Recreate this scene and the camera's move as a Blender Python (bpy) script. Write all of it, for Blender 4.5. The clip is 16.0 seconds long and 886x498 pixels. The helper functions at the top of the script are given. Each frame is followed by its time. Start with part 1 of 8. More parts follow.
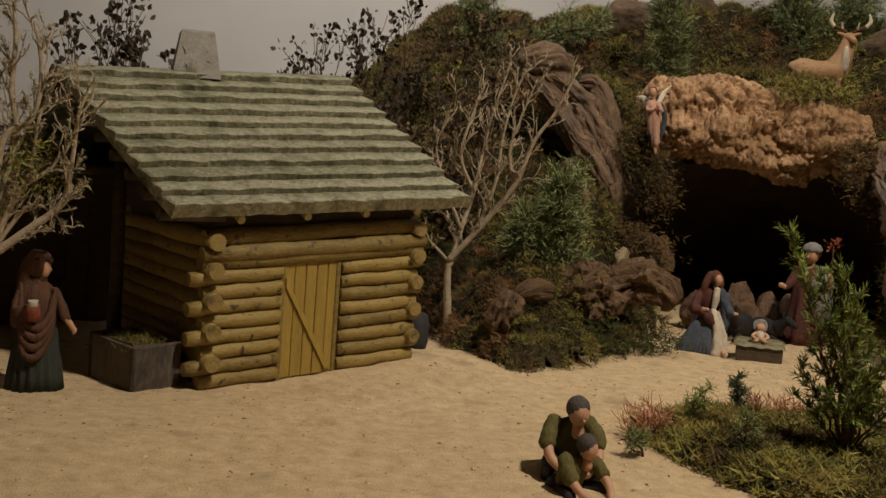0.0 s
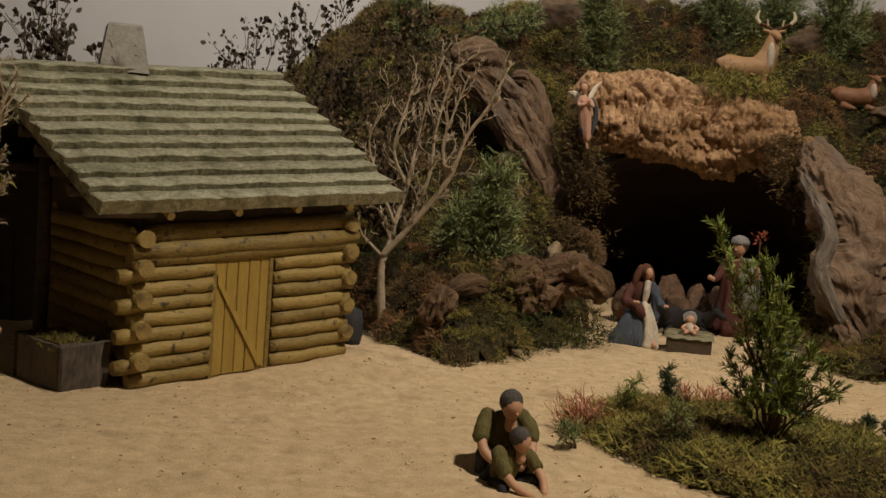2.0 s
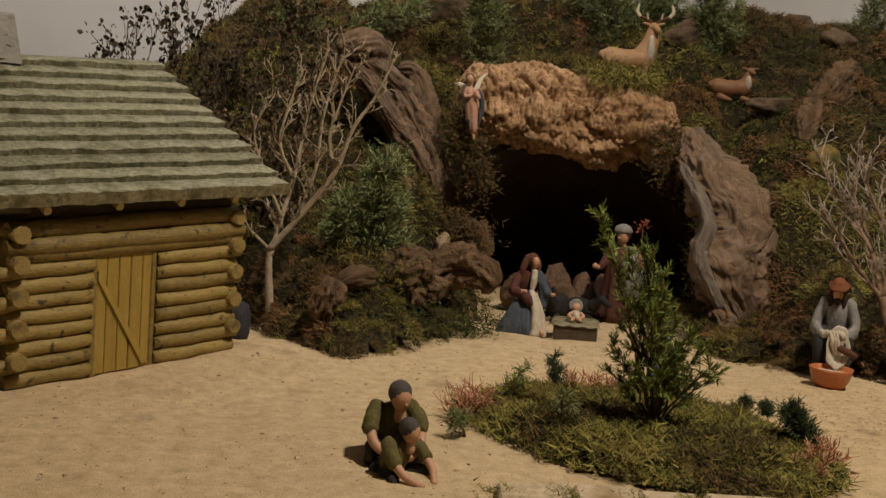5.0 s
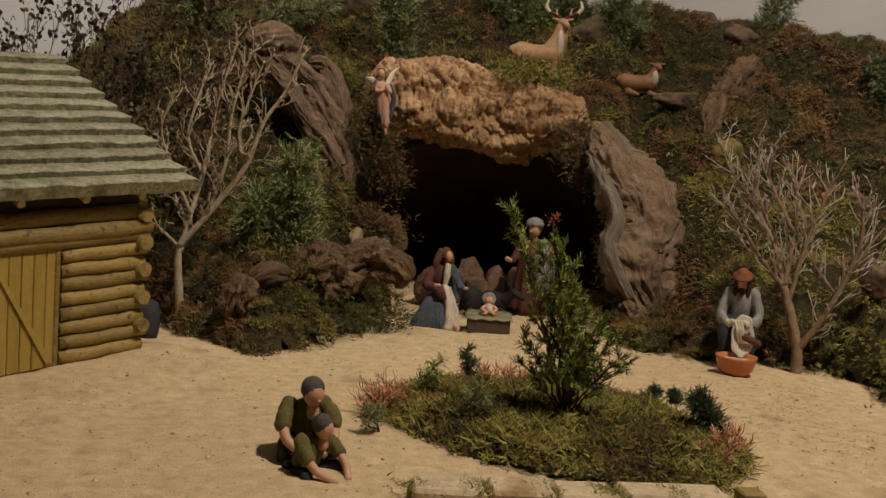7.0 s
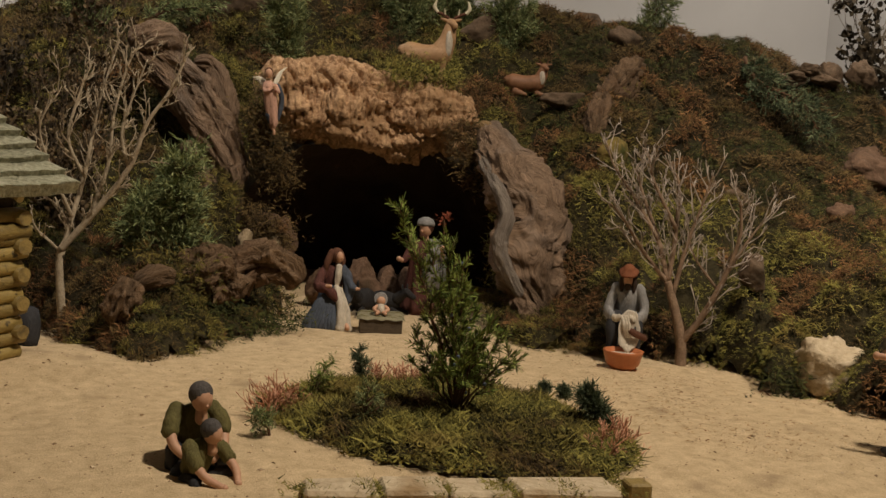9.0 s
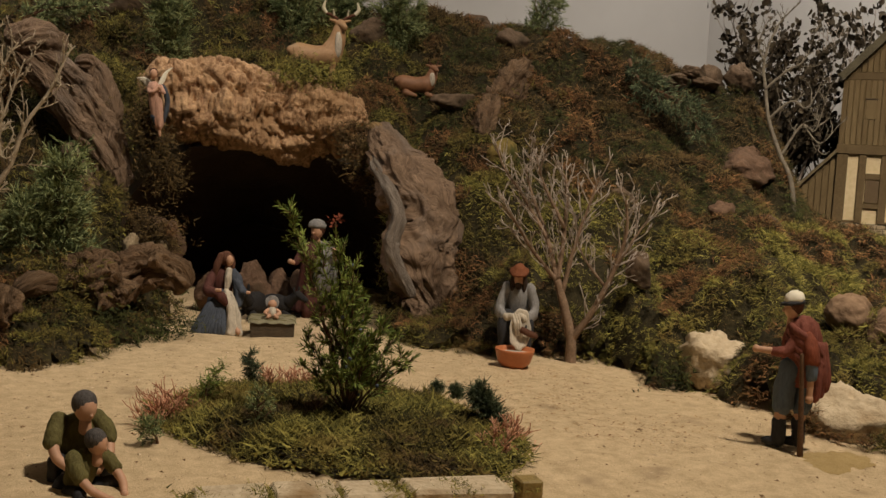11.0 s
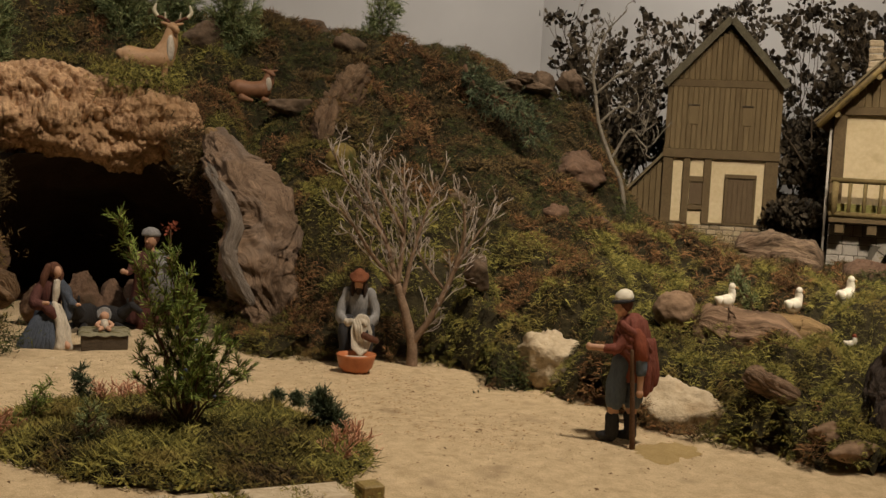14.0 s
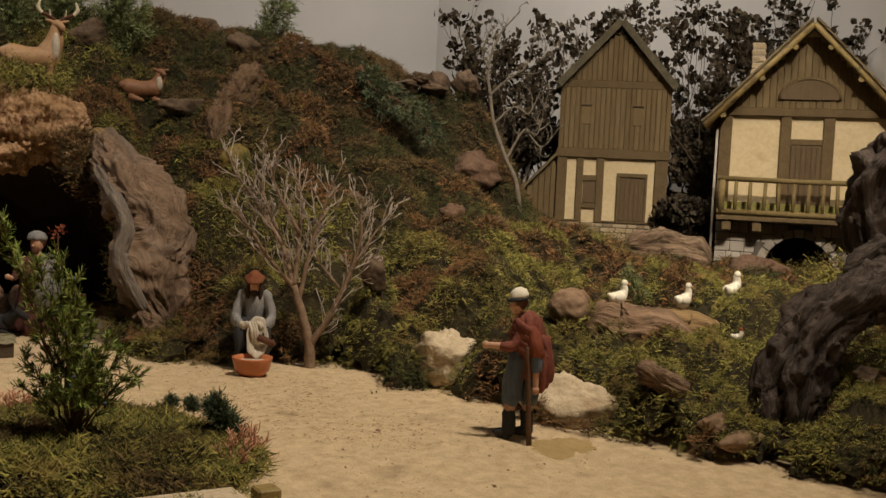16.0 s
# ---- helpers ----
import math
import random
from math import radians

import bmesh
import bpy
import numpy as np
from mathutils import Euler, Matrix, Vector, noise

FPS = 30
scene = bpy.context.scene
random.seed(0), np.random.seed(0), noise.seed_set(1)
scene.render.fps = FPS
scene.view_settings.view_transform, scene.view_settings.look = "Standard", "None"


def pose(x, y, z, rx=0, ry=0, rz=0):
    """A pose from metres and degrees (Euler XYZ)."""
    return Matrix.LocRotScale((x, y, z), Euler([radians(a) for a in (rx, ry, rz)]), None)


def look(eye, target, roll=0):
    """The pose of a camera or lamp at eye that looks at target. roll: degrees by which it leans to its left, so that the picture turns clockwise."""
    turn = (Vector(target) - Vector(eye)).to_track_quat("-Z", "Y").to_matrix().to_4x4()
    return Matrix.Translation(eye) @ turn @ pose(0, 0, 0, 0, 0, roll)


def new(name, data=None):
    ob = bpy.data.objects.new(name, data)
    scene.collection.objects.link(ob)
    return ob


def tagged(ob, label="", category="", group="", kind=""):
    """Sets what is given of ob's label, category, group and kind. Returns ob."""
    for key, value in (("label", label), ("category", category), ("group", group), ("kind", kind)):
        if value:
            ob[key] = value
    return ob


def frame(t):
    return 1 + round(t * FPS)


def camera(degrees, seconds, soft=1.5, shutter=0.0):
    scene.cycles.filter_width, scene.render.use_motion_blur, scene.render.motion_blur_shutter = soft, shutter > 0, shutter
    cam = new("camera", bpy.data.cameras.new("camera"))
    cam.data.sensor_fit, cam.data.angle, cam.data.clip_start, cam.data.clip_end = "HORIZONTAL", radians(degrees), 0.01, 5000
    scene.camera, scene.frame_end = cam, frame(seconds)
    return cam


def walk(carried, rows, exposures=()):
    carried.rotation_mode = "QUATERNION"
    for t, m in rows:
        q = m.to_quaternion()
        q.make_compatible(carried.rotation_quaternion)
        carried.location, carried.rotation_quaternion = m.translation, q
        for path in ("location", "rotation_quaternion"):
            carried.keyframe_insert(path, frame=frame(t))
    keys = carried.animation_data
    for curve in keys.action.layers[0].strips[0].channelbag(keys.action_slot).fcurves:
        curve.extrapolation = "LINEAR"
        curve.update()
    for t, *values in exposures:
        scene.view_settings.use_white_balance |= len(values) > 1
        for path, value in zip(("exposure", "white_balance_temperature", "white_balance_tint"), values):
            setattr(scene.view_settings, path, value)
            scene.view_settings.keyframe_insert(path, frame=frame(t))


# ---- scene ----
cam = camera(44.99, 16.0)
PATH = [
    (0.0, pose(-0.0000, 0.0448, 0.3557, 84.447, -4.390, 0.430)),
    (0.5, pose(0.0007, 0.0448, 0.3557, 84.492, -4.376, -0.422)),
    (1.0, pose(0.0015, 0.0448, 0.3557, 84.496, -4.381, -1.441)),
    (1.5, pose(0.0021, 0.0447, 0.3557, 84.493, -4.343, -2.234)),
    (2.0, pose(0.0027, 0.0447, 0.3557, 84.458, -4.340, -3.072)),
    (2.5, pose(0.0034, 0.0447, 0.3556, 84.400, -4.306, -3.956)),
    (3.0, pose(0.0042, 0.0446, 0.3557, 84.437, -4.264, -4.905)),
    (3.5, pose(0.0048, 0.0445, 0.3557, 84.478, -4.244, -5.760)),
    (4.0, pose(0.0056, 0.0444, 0.3557, 84.464, -4.201, -6.799)),
    (6.5, pose(0.0099, 0.0437, 0.3557, 84.467, -3.978, -12.360)),
    (7.0, pose(0.0108, 0.0435, 0.3557, 84.489, -3.931, -13.578)),
    (7.5, pose(0.0118, 0.0432, 0.3558, 84.572, -3.884, -14.902)),
    (8.0, pose(0.0130, 0.0429, 0.3558, 84.686, -3.807, -16.480)),
    (8.5, pose(0.0140, 0.0426, 0.3559, 84.783, -3.764, -17.881)),
    (9.0, pose(0.0151, 0.0422, 0.3560, 84.864, -3.684, -19.345)),
    (11.5, pose(0.0202, 0.0401, 0.3564, 85.408, -3.339, -26.471)),
    (12.0, pose(0.0211, 0.0396, 0.3565, 85.530, -3.261, -27.846)),
    (12.5, pose(0.0220, 0.0391, 0.3566, 85.633, -3.221, -29.142)),
    (13.0, pose(0.0230, 0.0385, 0.3567, 85.748, -3.151, -30.602)),
    (13.5, pose(0.0239, 0.0380, 0.3568, 85.883, -3.043, -31.998)),
    (14.0, pose(0.0249, 0.0373, 0.3569, 86.021, -2.991, -33.520)),
    (14.5, pose(0.0258, 0.0367, 0.3570, 86.137, -2.933, -34.877)),
    (15.0, pose(0.0267, 0.0361, 0.3570, 86.184, -2.831, -36.282)),
    (15.5, pose(0.0275, 0.0355, 0.3571, 86.252, -2.754, -37.594)),
    (16.0, pose(0.0283, 0.0348, 0.3571, 86.294, -2.680, -38.965)),
]
walk(cam, PATH)

# ---- world and lamps ----
wd = bpy.data.worlds.new("room_air")
scene.world = wd
wd.use_nodes = True
wd.node_tree.nodes["Background"].inputs[0].default_value = (1.0, 0.86, 0.7, 1)
wd.node_tree.nodes["Background"].inputs[1].default_value = 0.006


def lamp(name, eye, target, watts, size, colour, spread=180):
    d = bpy.data.lights.new(name, "AREA")
    d.energy, d.size, d.color, d.spread = watts, size, colour, radians(spread)
    ob = new(name, d)
    ob.matrix_world = look(eye, target)
    return ob


lamp("ceiling_spot_key", (1.2, 0.45, 2.7), (0.42, 1.75, 0.1), 30.5, 0.18, (1.0, 0.86, 0.69), 120)
# Added fill aimed at the houses; no known lamp hangs here.
lamp("fill_light_side", (0.9, -0.2, 2.3), (2.2, 1.65, 0.25), 6.2, 0.15, (1.0, 0.86, 0.69), 50)
# Two added fills that brighten the back and right walls, not real fittings.
lamp("fill_light_wall", (-0.35, 2.4, 2.72), (-0.35, 3.92, 0.8), 26, 0.7, (1.0, 0.92, 0.84), 120)
lamp("fill_light_wall", (2.25, 2.6, 2.72), (3.1, 2.95, 0.8), 20, 0.5, (1.0, 0.91, 0.8), 110)


# ---- materials ----
def mat(name, dark, light, scale=40.0, rough=0.85, bump=0.4, fine=6.0, spots=None, metal=0.0, island=0.0, stretch=(1, 1, 1), spread=(0.3, 0.7), bump_far=0.004, coord="Object"):
    """Two scales of noise between two colours, a third colour in blotches, relief from both."""
    m = bpy.data.materials.new(name)
    m.use_nodes = True
    nt = m.node_tree
    nd, ln = nt.nodes, nt.links
    bsdf = nd["Principled BSDF"]
    tc = nd.new("ShaderNodeTexCoord")
    mp = nd.new("ShaderNodeMapping")
    mp.inputs["Scale"].default_value = stretch
    if coord == "Object":
        ln.new(tc.outputs["Object"], mp.inputs[0])
    else:
        at = nd.new("ShaderNodeAttribute")
        at.attribute_name = coord
        ln.new(at.outputs["Vector"], mp.inputs[0])
    n1 = nd.new("ShaderNodeTexNoise")
    n1.inputs["Scale"].default_value, n1.inputs["Detail"].default_value, n1.inputs["Roughness"].default_value = scale, 6, 0.65
    n2 = nd.new("ShaderNodeTexNoise")
    n2.inputs["Scale"].default_value, n2.inputs["Detail"].default_value = scale * fine, 4
    for n in (n1, n2):
        ln.new(mp.outputs[0], n.inputs["Vector"])
    mixf = nd.new("ShaderNodeMath")
    mixf.operation = "MULTIPLY_ADD"
    ln.new(n2.outputs["Fac"], mixf.inputs[0])
    mixf.inputs[1].default_value = 0.45
    ad = nd.new("ShaderNodeMath")
    ad.operation = "MULTIPLY"
    ln.new(n1.outputs["Fac"], ad.inputs[0])
    ad.inputs[1].default_value = 0.6
    ln.new(ad.outputs[0], mixf.inputs[2])
    fac = mixf.outputs[0]
    if island:
        geo = nd.new("ShaderNodeNewGeometry")
        oi = nd.new("ShaderNodeObjectInfo")
        sm = nd.new("ShaderNodeMath")
        sm.operation = "ADD"
        ln.new(geo.outputs["Random Per Island"], sm.inputs[0])
        ln.new(oi.outputs["Random"], sm.inputs[1])
        fr = nd.new("ShaderNodeMath")
        fr.operation = "FRACT"
        ln.new(sm.outputs[0], fr.inputs[0])
        ce = nd.new("ShaderNodeMath")
        ce.operation = "MULTIPLY_ADD"
        ln.new(fr.outputs[0], ce.inputs[0])
        ce.inputs[1].default_value = island
        ln.new(fac, ce.inputs[2])
        sb = nd.new("ShaderNodeMath")
        sb.operation = "SUBTRACT"
        ln.new(ce.outputs[0], sb.inputs[0])
        sb.inputs[1].default_value = island * 0.5
        fac = sb.outputs[0]
    rp = nd.new("ShaderNodeValToRGB")
    rp.color_ramp.elements[0].position, rp.color_ramp.elements[1].position = spread
    rp.color_ramp.elements[0].color, rp.color_ramp.elements[1].color = (*dark, 1), (*light, 1)
    ln.new(fac, rp.inputs[0])
    col = rp.outputs[0]
    if spots:
        c3, sc, lo, hi = spots
        n3 = nd.new("ShaderNodeTexNoise")
        n3.inputs["Scale"].default_value, n3.inputs["Detail"].default_value = sc, 3
        ln.new(tc.outputs["Object"], n3.inputs["Vector"])
        r3 = nd.new("ShaderNodeMapRange")
        r3.inputs[1].default_value, r3.inputs[2].default_value = lo, hi
        ln.new(n3.outputs["Fac"], r3.inputs[0])
        mx = nd.new("ShaderNodeMixRGB")
        ln.new(r3.outputs[0], mx.inputs[0])
        ln.new(col, mx.inputs[1])
        mx.inputs[2].default_value = (*c3, 1)
        col = mx.outputs[0]
    ln.new(col, bsdf.inputs["Base Color"])
    bsdf.inputs["Roughness"].default_value, bsdf.inputs["Metallic"].default_value = rough, metal
    if rough > 0.6:
        bsdf.inputs["Specular IOR Level"].default_value = 0.25
    bp = nd.new("ShaderNodeBump")
    bp.inputs["Strength"].default_value, bp.inputs["Distance"].default_value = bump, bump_far
    ln.new(mixf.outputs[0], bp.inputs["Height"])
    ln.new(bp.outputs[0], bsdf.inputs["Normal"])
    return m


SAND = mat("sand", (0.36, 0.258, 0.142), (0.72, 0.56, 0.35), 45, 0.95, 1.0, 12, ((0.28, 0.2, 0.12), 9, 0.62, 0.8), bump_far=0.003)
GRIT = mat("grit", (0.28, 0.18, 0.1), (0.68, 0.54, 0.37), 60, 0.9, 0.3, island=1.0)
FLAKE = mat("dry_flake", (0.2, 0.09, 0.035), (0.4, 0.24, 0.1), 60, 0.9, 0.2, island=0.9)
LOG = mat("log_paint", (0.165, 0.112, 0.027), (0.335, 0.238, 0.066), 26, 0.6, 0.8, 5, ((0.055, 0.042, 0.02), 75, 0.6, 0.7), island=0.3, stretch=(1, 1, 3))
LOGEND = mat("log_end", (0.19, 0.13, 0.04), (0.35, 0.25, 0.08), 60, 0.6, 0.5, spots=((0.1, 0.07, 0.028), 40, 0.5, 0.7))
DOORW = mat("door_wood", (0.25, 0.165, 0.03), (0.4, 0.275, 0.06), 30, 0.55, 0.4, 6, stretch=(3, 3, 0.6), island=0.15)
DARKW = mat("dark_wood", (0.035, 0.025, 0.017), (0.1, 0.075, 0.05), 40, 0.8, 0.6, stretch=(1, 1, 3), island=0.2)
TROUGH = mat("trough_wood", (0.035, 0.028, 0.023), (0.15, 0.12, 0.095), 30, 0.9, 1.0, 5, stretch=(1, 1, 0.4), island=0.3)
ROOF = mat("roof_plank", (0.16, 0.155, 0.095), (0.45, 0.44, 0.32), 34, 0.95, 1.0, 4, ((0.13, 0.135, 0.075), 20, 0.55, 0.75), island=0.15, bump_far=0.01)
PLASTER = mat("chimney_plaster", (0.26, 0.25, 0.22), (0.42, 0.4, 0.37), 30, 0.9, 0.5, spots=((0.16, 0.15, 0.12), 22, 0.58, 0.7))
# Earth coloured near black, so gaps between moss strands look deeply shaded.
MOSSG = mat("moss_shade_ground", (0.014, 0.012, 0.006), (0.05, 0.04, 0.017), 30, 1.0, 1.0, 5, bump_far=0.01)
WALL = mat("wall_paint", (0.50, 0.48, 0.46), (0.58, 0.56, 0.54), 1.2, 0.9, 0.1, 3)
# Dark tone for the unseen walls, so they bounce little light.
FILLCUT = mat("fill_cutting_dark", (0.1, 0.095, 0.095), (0.18, 0.17, 0.165), 3, 0.95, 0.2)
CEIL = mat("ceiling_paint", (0.6, 0.57, 0.52), (0.7, 0.67, 0.62), 2, 0.9, 0.1)
CORK = mat("cork_bark", (0.17, 0.082, 0.04), (0.64, 0.415, 0.235), 26, 0.95, 1.0, 4, ((0.36, 0.22, 0.115), 14, 0.5, 0.66), bump_far=0.01, spread=(0.34, 0.66))
BOULDER = mat("tan_boulder", (0.12, 0.075, 0.045), (0.32, 0.21, 0.13), 16, 0.9, 0.9, 6, ((0.07, 0.045, 0.028), 12, 0.55, 0.75), bump_far=0.006)
STUMP = mat("fibrous_stump", (0.06, 0.037, 0.022), (0.31, 0.2, 0.125), 9, 0.9, 0.9, 4, ((0.17, 0.1, 0.06), 6, 0.5, 0.7), stretch=(3, 3, 1.1), bump_far=0.008, coord="grain", spread=(0.32, 0.7))
TRUNK = mat("weathered_trunk", (0.075, 0.048, 0.031), (0.33, 0.222, 0.145), 8, 0.85, 0.9, 4, ((0.2, 0.165, 0.14), 5, 0.54, 0.74), stretch=(8, 8, 2.4), bump_far=0.007, coord="grain", spread=(0.3, 0.72))
GREYROOT = mat("grey_weathered_wood", (0.1, 0.082, 0.066), (0.31, 0.255, 0.205), 8, 0.85, 0.8, 4, stretch=(8, 8, 2.0), bump_far=0.006, coord="grain", spread=(0.3, 0.72))
ROOT = mat("root_wood", (0.045, 0.03, 0.02), (0.32, 0.22, 0.14), 9, 0.9, 0.9, 4, ((0.15, 0.075, 0.04), 5, 0.5, 0.7), stretch=(3, 3, 1.1), bump_far=0.014, coord="grain", spread=(0.34, 0.7))
DARKROOT = mat("dark_root_wood", (0.012, 0.009, 0.007), (0.1, 0.074, 0.058), 9, 0.75, 0.9, 4, stretch=(4, 4, 1.3), bump_far=0.008, coord="grain", spread=(0.34, 0.72))
OCHRE = mat("ochre_bark", (0.14, 0.085, 0.036), (0.35, 0.232, 0.11), 9, 0.9, 0.9, 4, stretch=(4, 4, 1.3), coord="grain")
BARKRED = mat("red_brown_bark", (0.048, 0.03, 0.017), (0.275, 0.175, 0.1), 9, 0.9, 1.0, 5, ((0.13, 0.075, 0.042), 6, 0.5, 0.7), stretch=(5, 5, 1.8), bump_far=0.01, coord="grain", spread=(0.32, 0.72))
# Bark tone pushed near black to stand in for the cave's darkness.
CAVE = mat("cave_shade_bark", (0.02, 0.012, 0.008), (0.055, 0.036, 0.023), 20, 1.0, 0.8)
STONE = mat("pale_stone", (0.38, 0.29, 0.18), (0.66, 0.55, 0.39), 18, 0.95, 1.0, 6, ((0.3, 0.2, 0.1), 14, 0.55, 0.75), bump_far=0.008)
BROWNST = mat("brown_stone", (0.06, 0.04, 0.025), (0.2, 0.137, 0.09), 18, 0.95, 0.9, 6, ((0.045, 0.032, 0.018), 14, 0.5, 0.7), bump_far=0.008)
REDROCK = mat("red_brown_rock", (0.06, 0.034, 0.02), (0.2, 0.122, 0.078), 18, 0.95, 0.9, 6, ((0.06, 0.04, 0.022), 14, 0.5, 0.7), bump_far=0.008)
PALEBR = mat("pale_bark", (0.22, 0.165, 0.105), (0.56, 0.47, 0.34), 60, 0.9, 0.6)
GREYBR = mat("grey_bark", (0.22, 0.165, 0.125), (0.52, 0.45, 0.39), 60, 0.9, 0.6)
BROWNBR = mat("brown_bark", (0.1, 0.062, 0.038), (0.33, 0.225, 0.15), 50, 0.9, 0.7)
LICHENBR = mat("dull_grey_bark", (0.1, 0.085, 0.065), (0.3, 0.26, 0.2), 50, 0.9, 0.6)
DRYLEAF = mat("dry_leaf", (0.026, 0.02, 0.013), (0.1, 0.078, 0.05), 40, 0.8, 0.2, island=0.7)
TWIG = mat("twig", (0.035, 0.025, 0.016), (0.13, 0.095, 0.06), 60, 0.9, 0.4)
HEATH = mat("dried_heather", (0.036, 0.025, 0.014), (0.17, 0.118, 0.062), 40, 0.85, 0.2, island=0.6)
LICHEN = mat("lichen", (0.16, 0.15, 0.08), (0.44, 0.41, 0.26), 40, 0.9, 0.2, island=0.5)
FIRG = mat("juniper_green", (0.075, 0.11, 0.022), (0.27, 0.34, 0.075), 25, 0.75, 0.2, island=0.7)
FIRD = mat("dark_fir_green", (0.036, 0.055, 0.03), (0.16, 0.19, 0.1), 25, 0.85, 0.2, island=0.6)
FIRB = mat("cypress_green", (0.07, 0.1, 0.04), (0.33, 0.37, 0.165), 25, 0.85, 0.2, island=0.6)
STALK = mat("stalk", (0.07, 0.035, 0.018), (0.16, 0.09, 0.05), 60, 0.9, 0.3)
BERRY = mat("berry", (0.05, 0.07, 0.12), (0.14, 0.17, 0.24), 60, 0.6, 0.1)
RUST = mat("rust_sprig", (0.4, 0.17, 0.09), (0.72, 0.4, 0.26), 40, 0.8, 0.2, island=0.6)
TIMBER = mat("house_timber", (0.118, 0.08, 0.036), (0.222, 0.16, 0.08), 30, 0.75, 0.5, 6, stretch=(3, 3, 0.7), island=0.2)
TIMBER2 = mat("house_frame", (0.098, 0.066, 0.031), (0.18, 0.127, 0.063), 40, 0.75, 0.4)
CREAM = mat("cream_render", (0.6, 0.47, 0.26), (0.76, 0.63, 0.4), 16, 0.9, 0.4, 6, ((0.45, 0.33, 0.15), 10, 0.6, 0.8))
SHUT = mat("shutter", (0.1, 0.066, 0.035), (0.172, 0.12, 0.066), 40, 0.7, 0.4, stretch=(3, 3, 0.6))
RAIL = mat("balcony_wood", (0.13, 0.092, 0.034), (0.27, 0.2, 0.085), 30, 0.7, 0.4, 6)
MASON = mat("masonry", (0.25, 0.185, 0.11), (0.47, 0.375, 0.24), 40, 0.9, 0.7, island=0.45)
# Grey stone, also lightened to offset the balcony's shade on it.
GREYSTONE = mat("lightened_grey_masonry", (0.3, 0.26, 0.21), (0.52, 0.47, 0.4), 40, 0.9, 0.7, island=0.45)
MOSSTILE = mat("mossy_tile", (0.06, 0.052, 0.034), (0.17, 0.148, 0.098), 34, 0.9, 0.7)
MORTAR = mat("mortar", (0.1, 0.085, 0.065), (0.17, 0.15, 0.12), 40, 0.95, 0.6)
TILE = mat("roof_tile", (0.13, 0.1, 0.055), (0.27, 0.22, 0.13), 40, 0.85, 0.6, island=0.4)
BLACK = mat("deep_shadow_board", (0.008, 0.007, 0.006), (0.02, 0.017, 0.014), 30, 1.0, 0.3)
MOSSY = mat("mossy_stone", (0.1, 0.075, 0.02), (0.24, 0.17, 0.05), 24, 0.9, 0.8, spots=((0.06, 0.06, 0.015), 16, 0.5, 0.65))
OLIVE = mat("olive_board", (0.2, 0.19, 0.05), (0.33, 0.3, 0.1), 30, 0.7, 0.3)
CLAY = mat("clay", (0.42, 0.13, 0.05), (0.55, 0.2, 0.08), 30, 0.45, 0.2)
MILK = mat("pale_liquid", (0.75, 0.66, 0.52), (0.8, 0.72, 0.6), 30, 0.15, 0.05)
FURRED = mat("red_deer_paint", (0.16, 0.07, 0.03), (0.28, 0.13, 0.06), 20, 0.6, 0.25)
FUR = mat("deer_paint", (0.3, 0.165, 0.075), (0.48, 0.29, 0.145), 20, 0.6, 0.25, spots=((0.62, 0.48, 0.3), 14, 0.6, 0.8))
HORN = mat("antler", (0.55, 0.48, 0.32), (0.75, 0.68, 0.5), 30, 0.5, 0.2)
FEATHER = mat("goose_paint", (0.72, 0.66, 0.5), (0.85, 0.8, 0.68), 30, 0.6, 0.2)
ORANGE = mat("beak_paint", (0.5, 0.27, 0.11), (0.6, 0.36, 0.17), 30, 0.5, 0.1)
SKIN = mat("figure_skin", (0.45, 0.24, 0.14), (0.58, 0.34, 0.22), 30, 0.6, 0.15)


def cloth(name, c):
    return mat(name, tuple(v * 0.5 for v in c), c, 60, 0.8, 0.9, 6, spread=(0.3, 0.7), stretch=(1, 1, 0.35))


C_BROWN, C_DARK = cloth("cloth_brown", (0.13, 0.065, 0.04)), cloth("cloth_dark", (0.05, 0.05, 0.055))
C_BLUE, C_WHITE = cloth("cloth_blue", (0.085, 0.1, 0.13)), cloth("cloth_white", (0.68, 0.6, 0.48))
C_MAROON, C_GREY = cloth("cloth_maroon", (0.13, 0.05, 0.04)), cloth("cloth_grey", (0.32, 0.31, 0.3))
C_GREEN, C_ROSE = cloth("cloth_olive", (0.15, 0.13, 0.045)), cloth("cloth_rose", (0.72, 0.42, 0.31))
C_HAIR, C_RED = cloth("hair_brown", (0.14, 0.06, 0.035)), cloth("cloth_red", (0.26, 0.07, 0.035))
C_LINEN, C_CLOAK = cloth("cloth_linen", (0.3, 0.27, 0.17)), cloth("cloth_cloak", (0.25, 0.08, 0.055))
C_DARKGREEN = cloth("cloth_dark_green", (0.05, 0.058, 0.048))
C_JEAN = cloth("cloth_grey_blue", (0.14, 0.175, 0.22))
C_DARKHAIR, C_HAT = cloth("hair_dark", (0.05, 0.03, 0.02)), cloth("hat_brown", (0.26, 0.09, 0.04))
C_BLACK = cloth("dark_hide", (0.03, 0.028, 0.028))
C_CAP, C_TEAL = cloth("cap_grey", (0.1, 0.09, 0.085)), cloth("cloth_teal", (0.1, 0.13, 0.13))


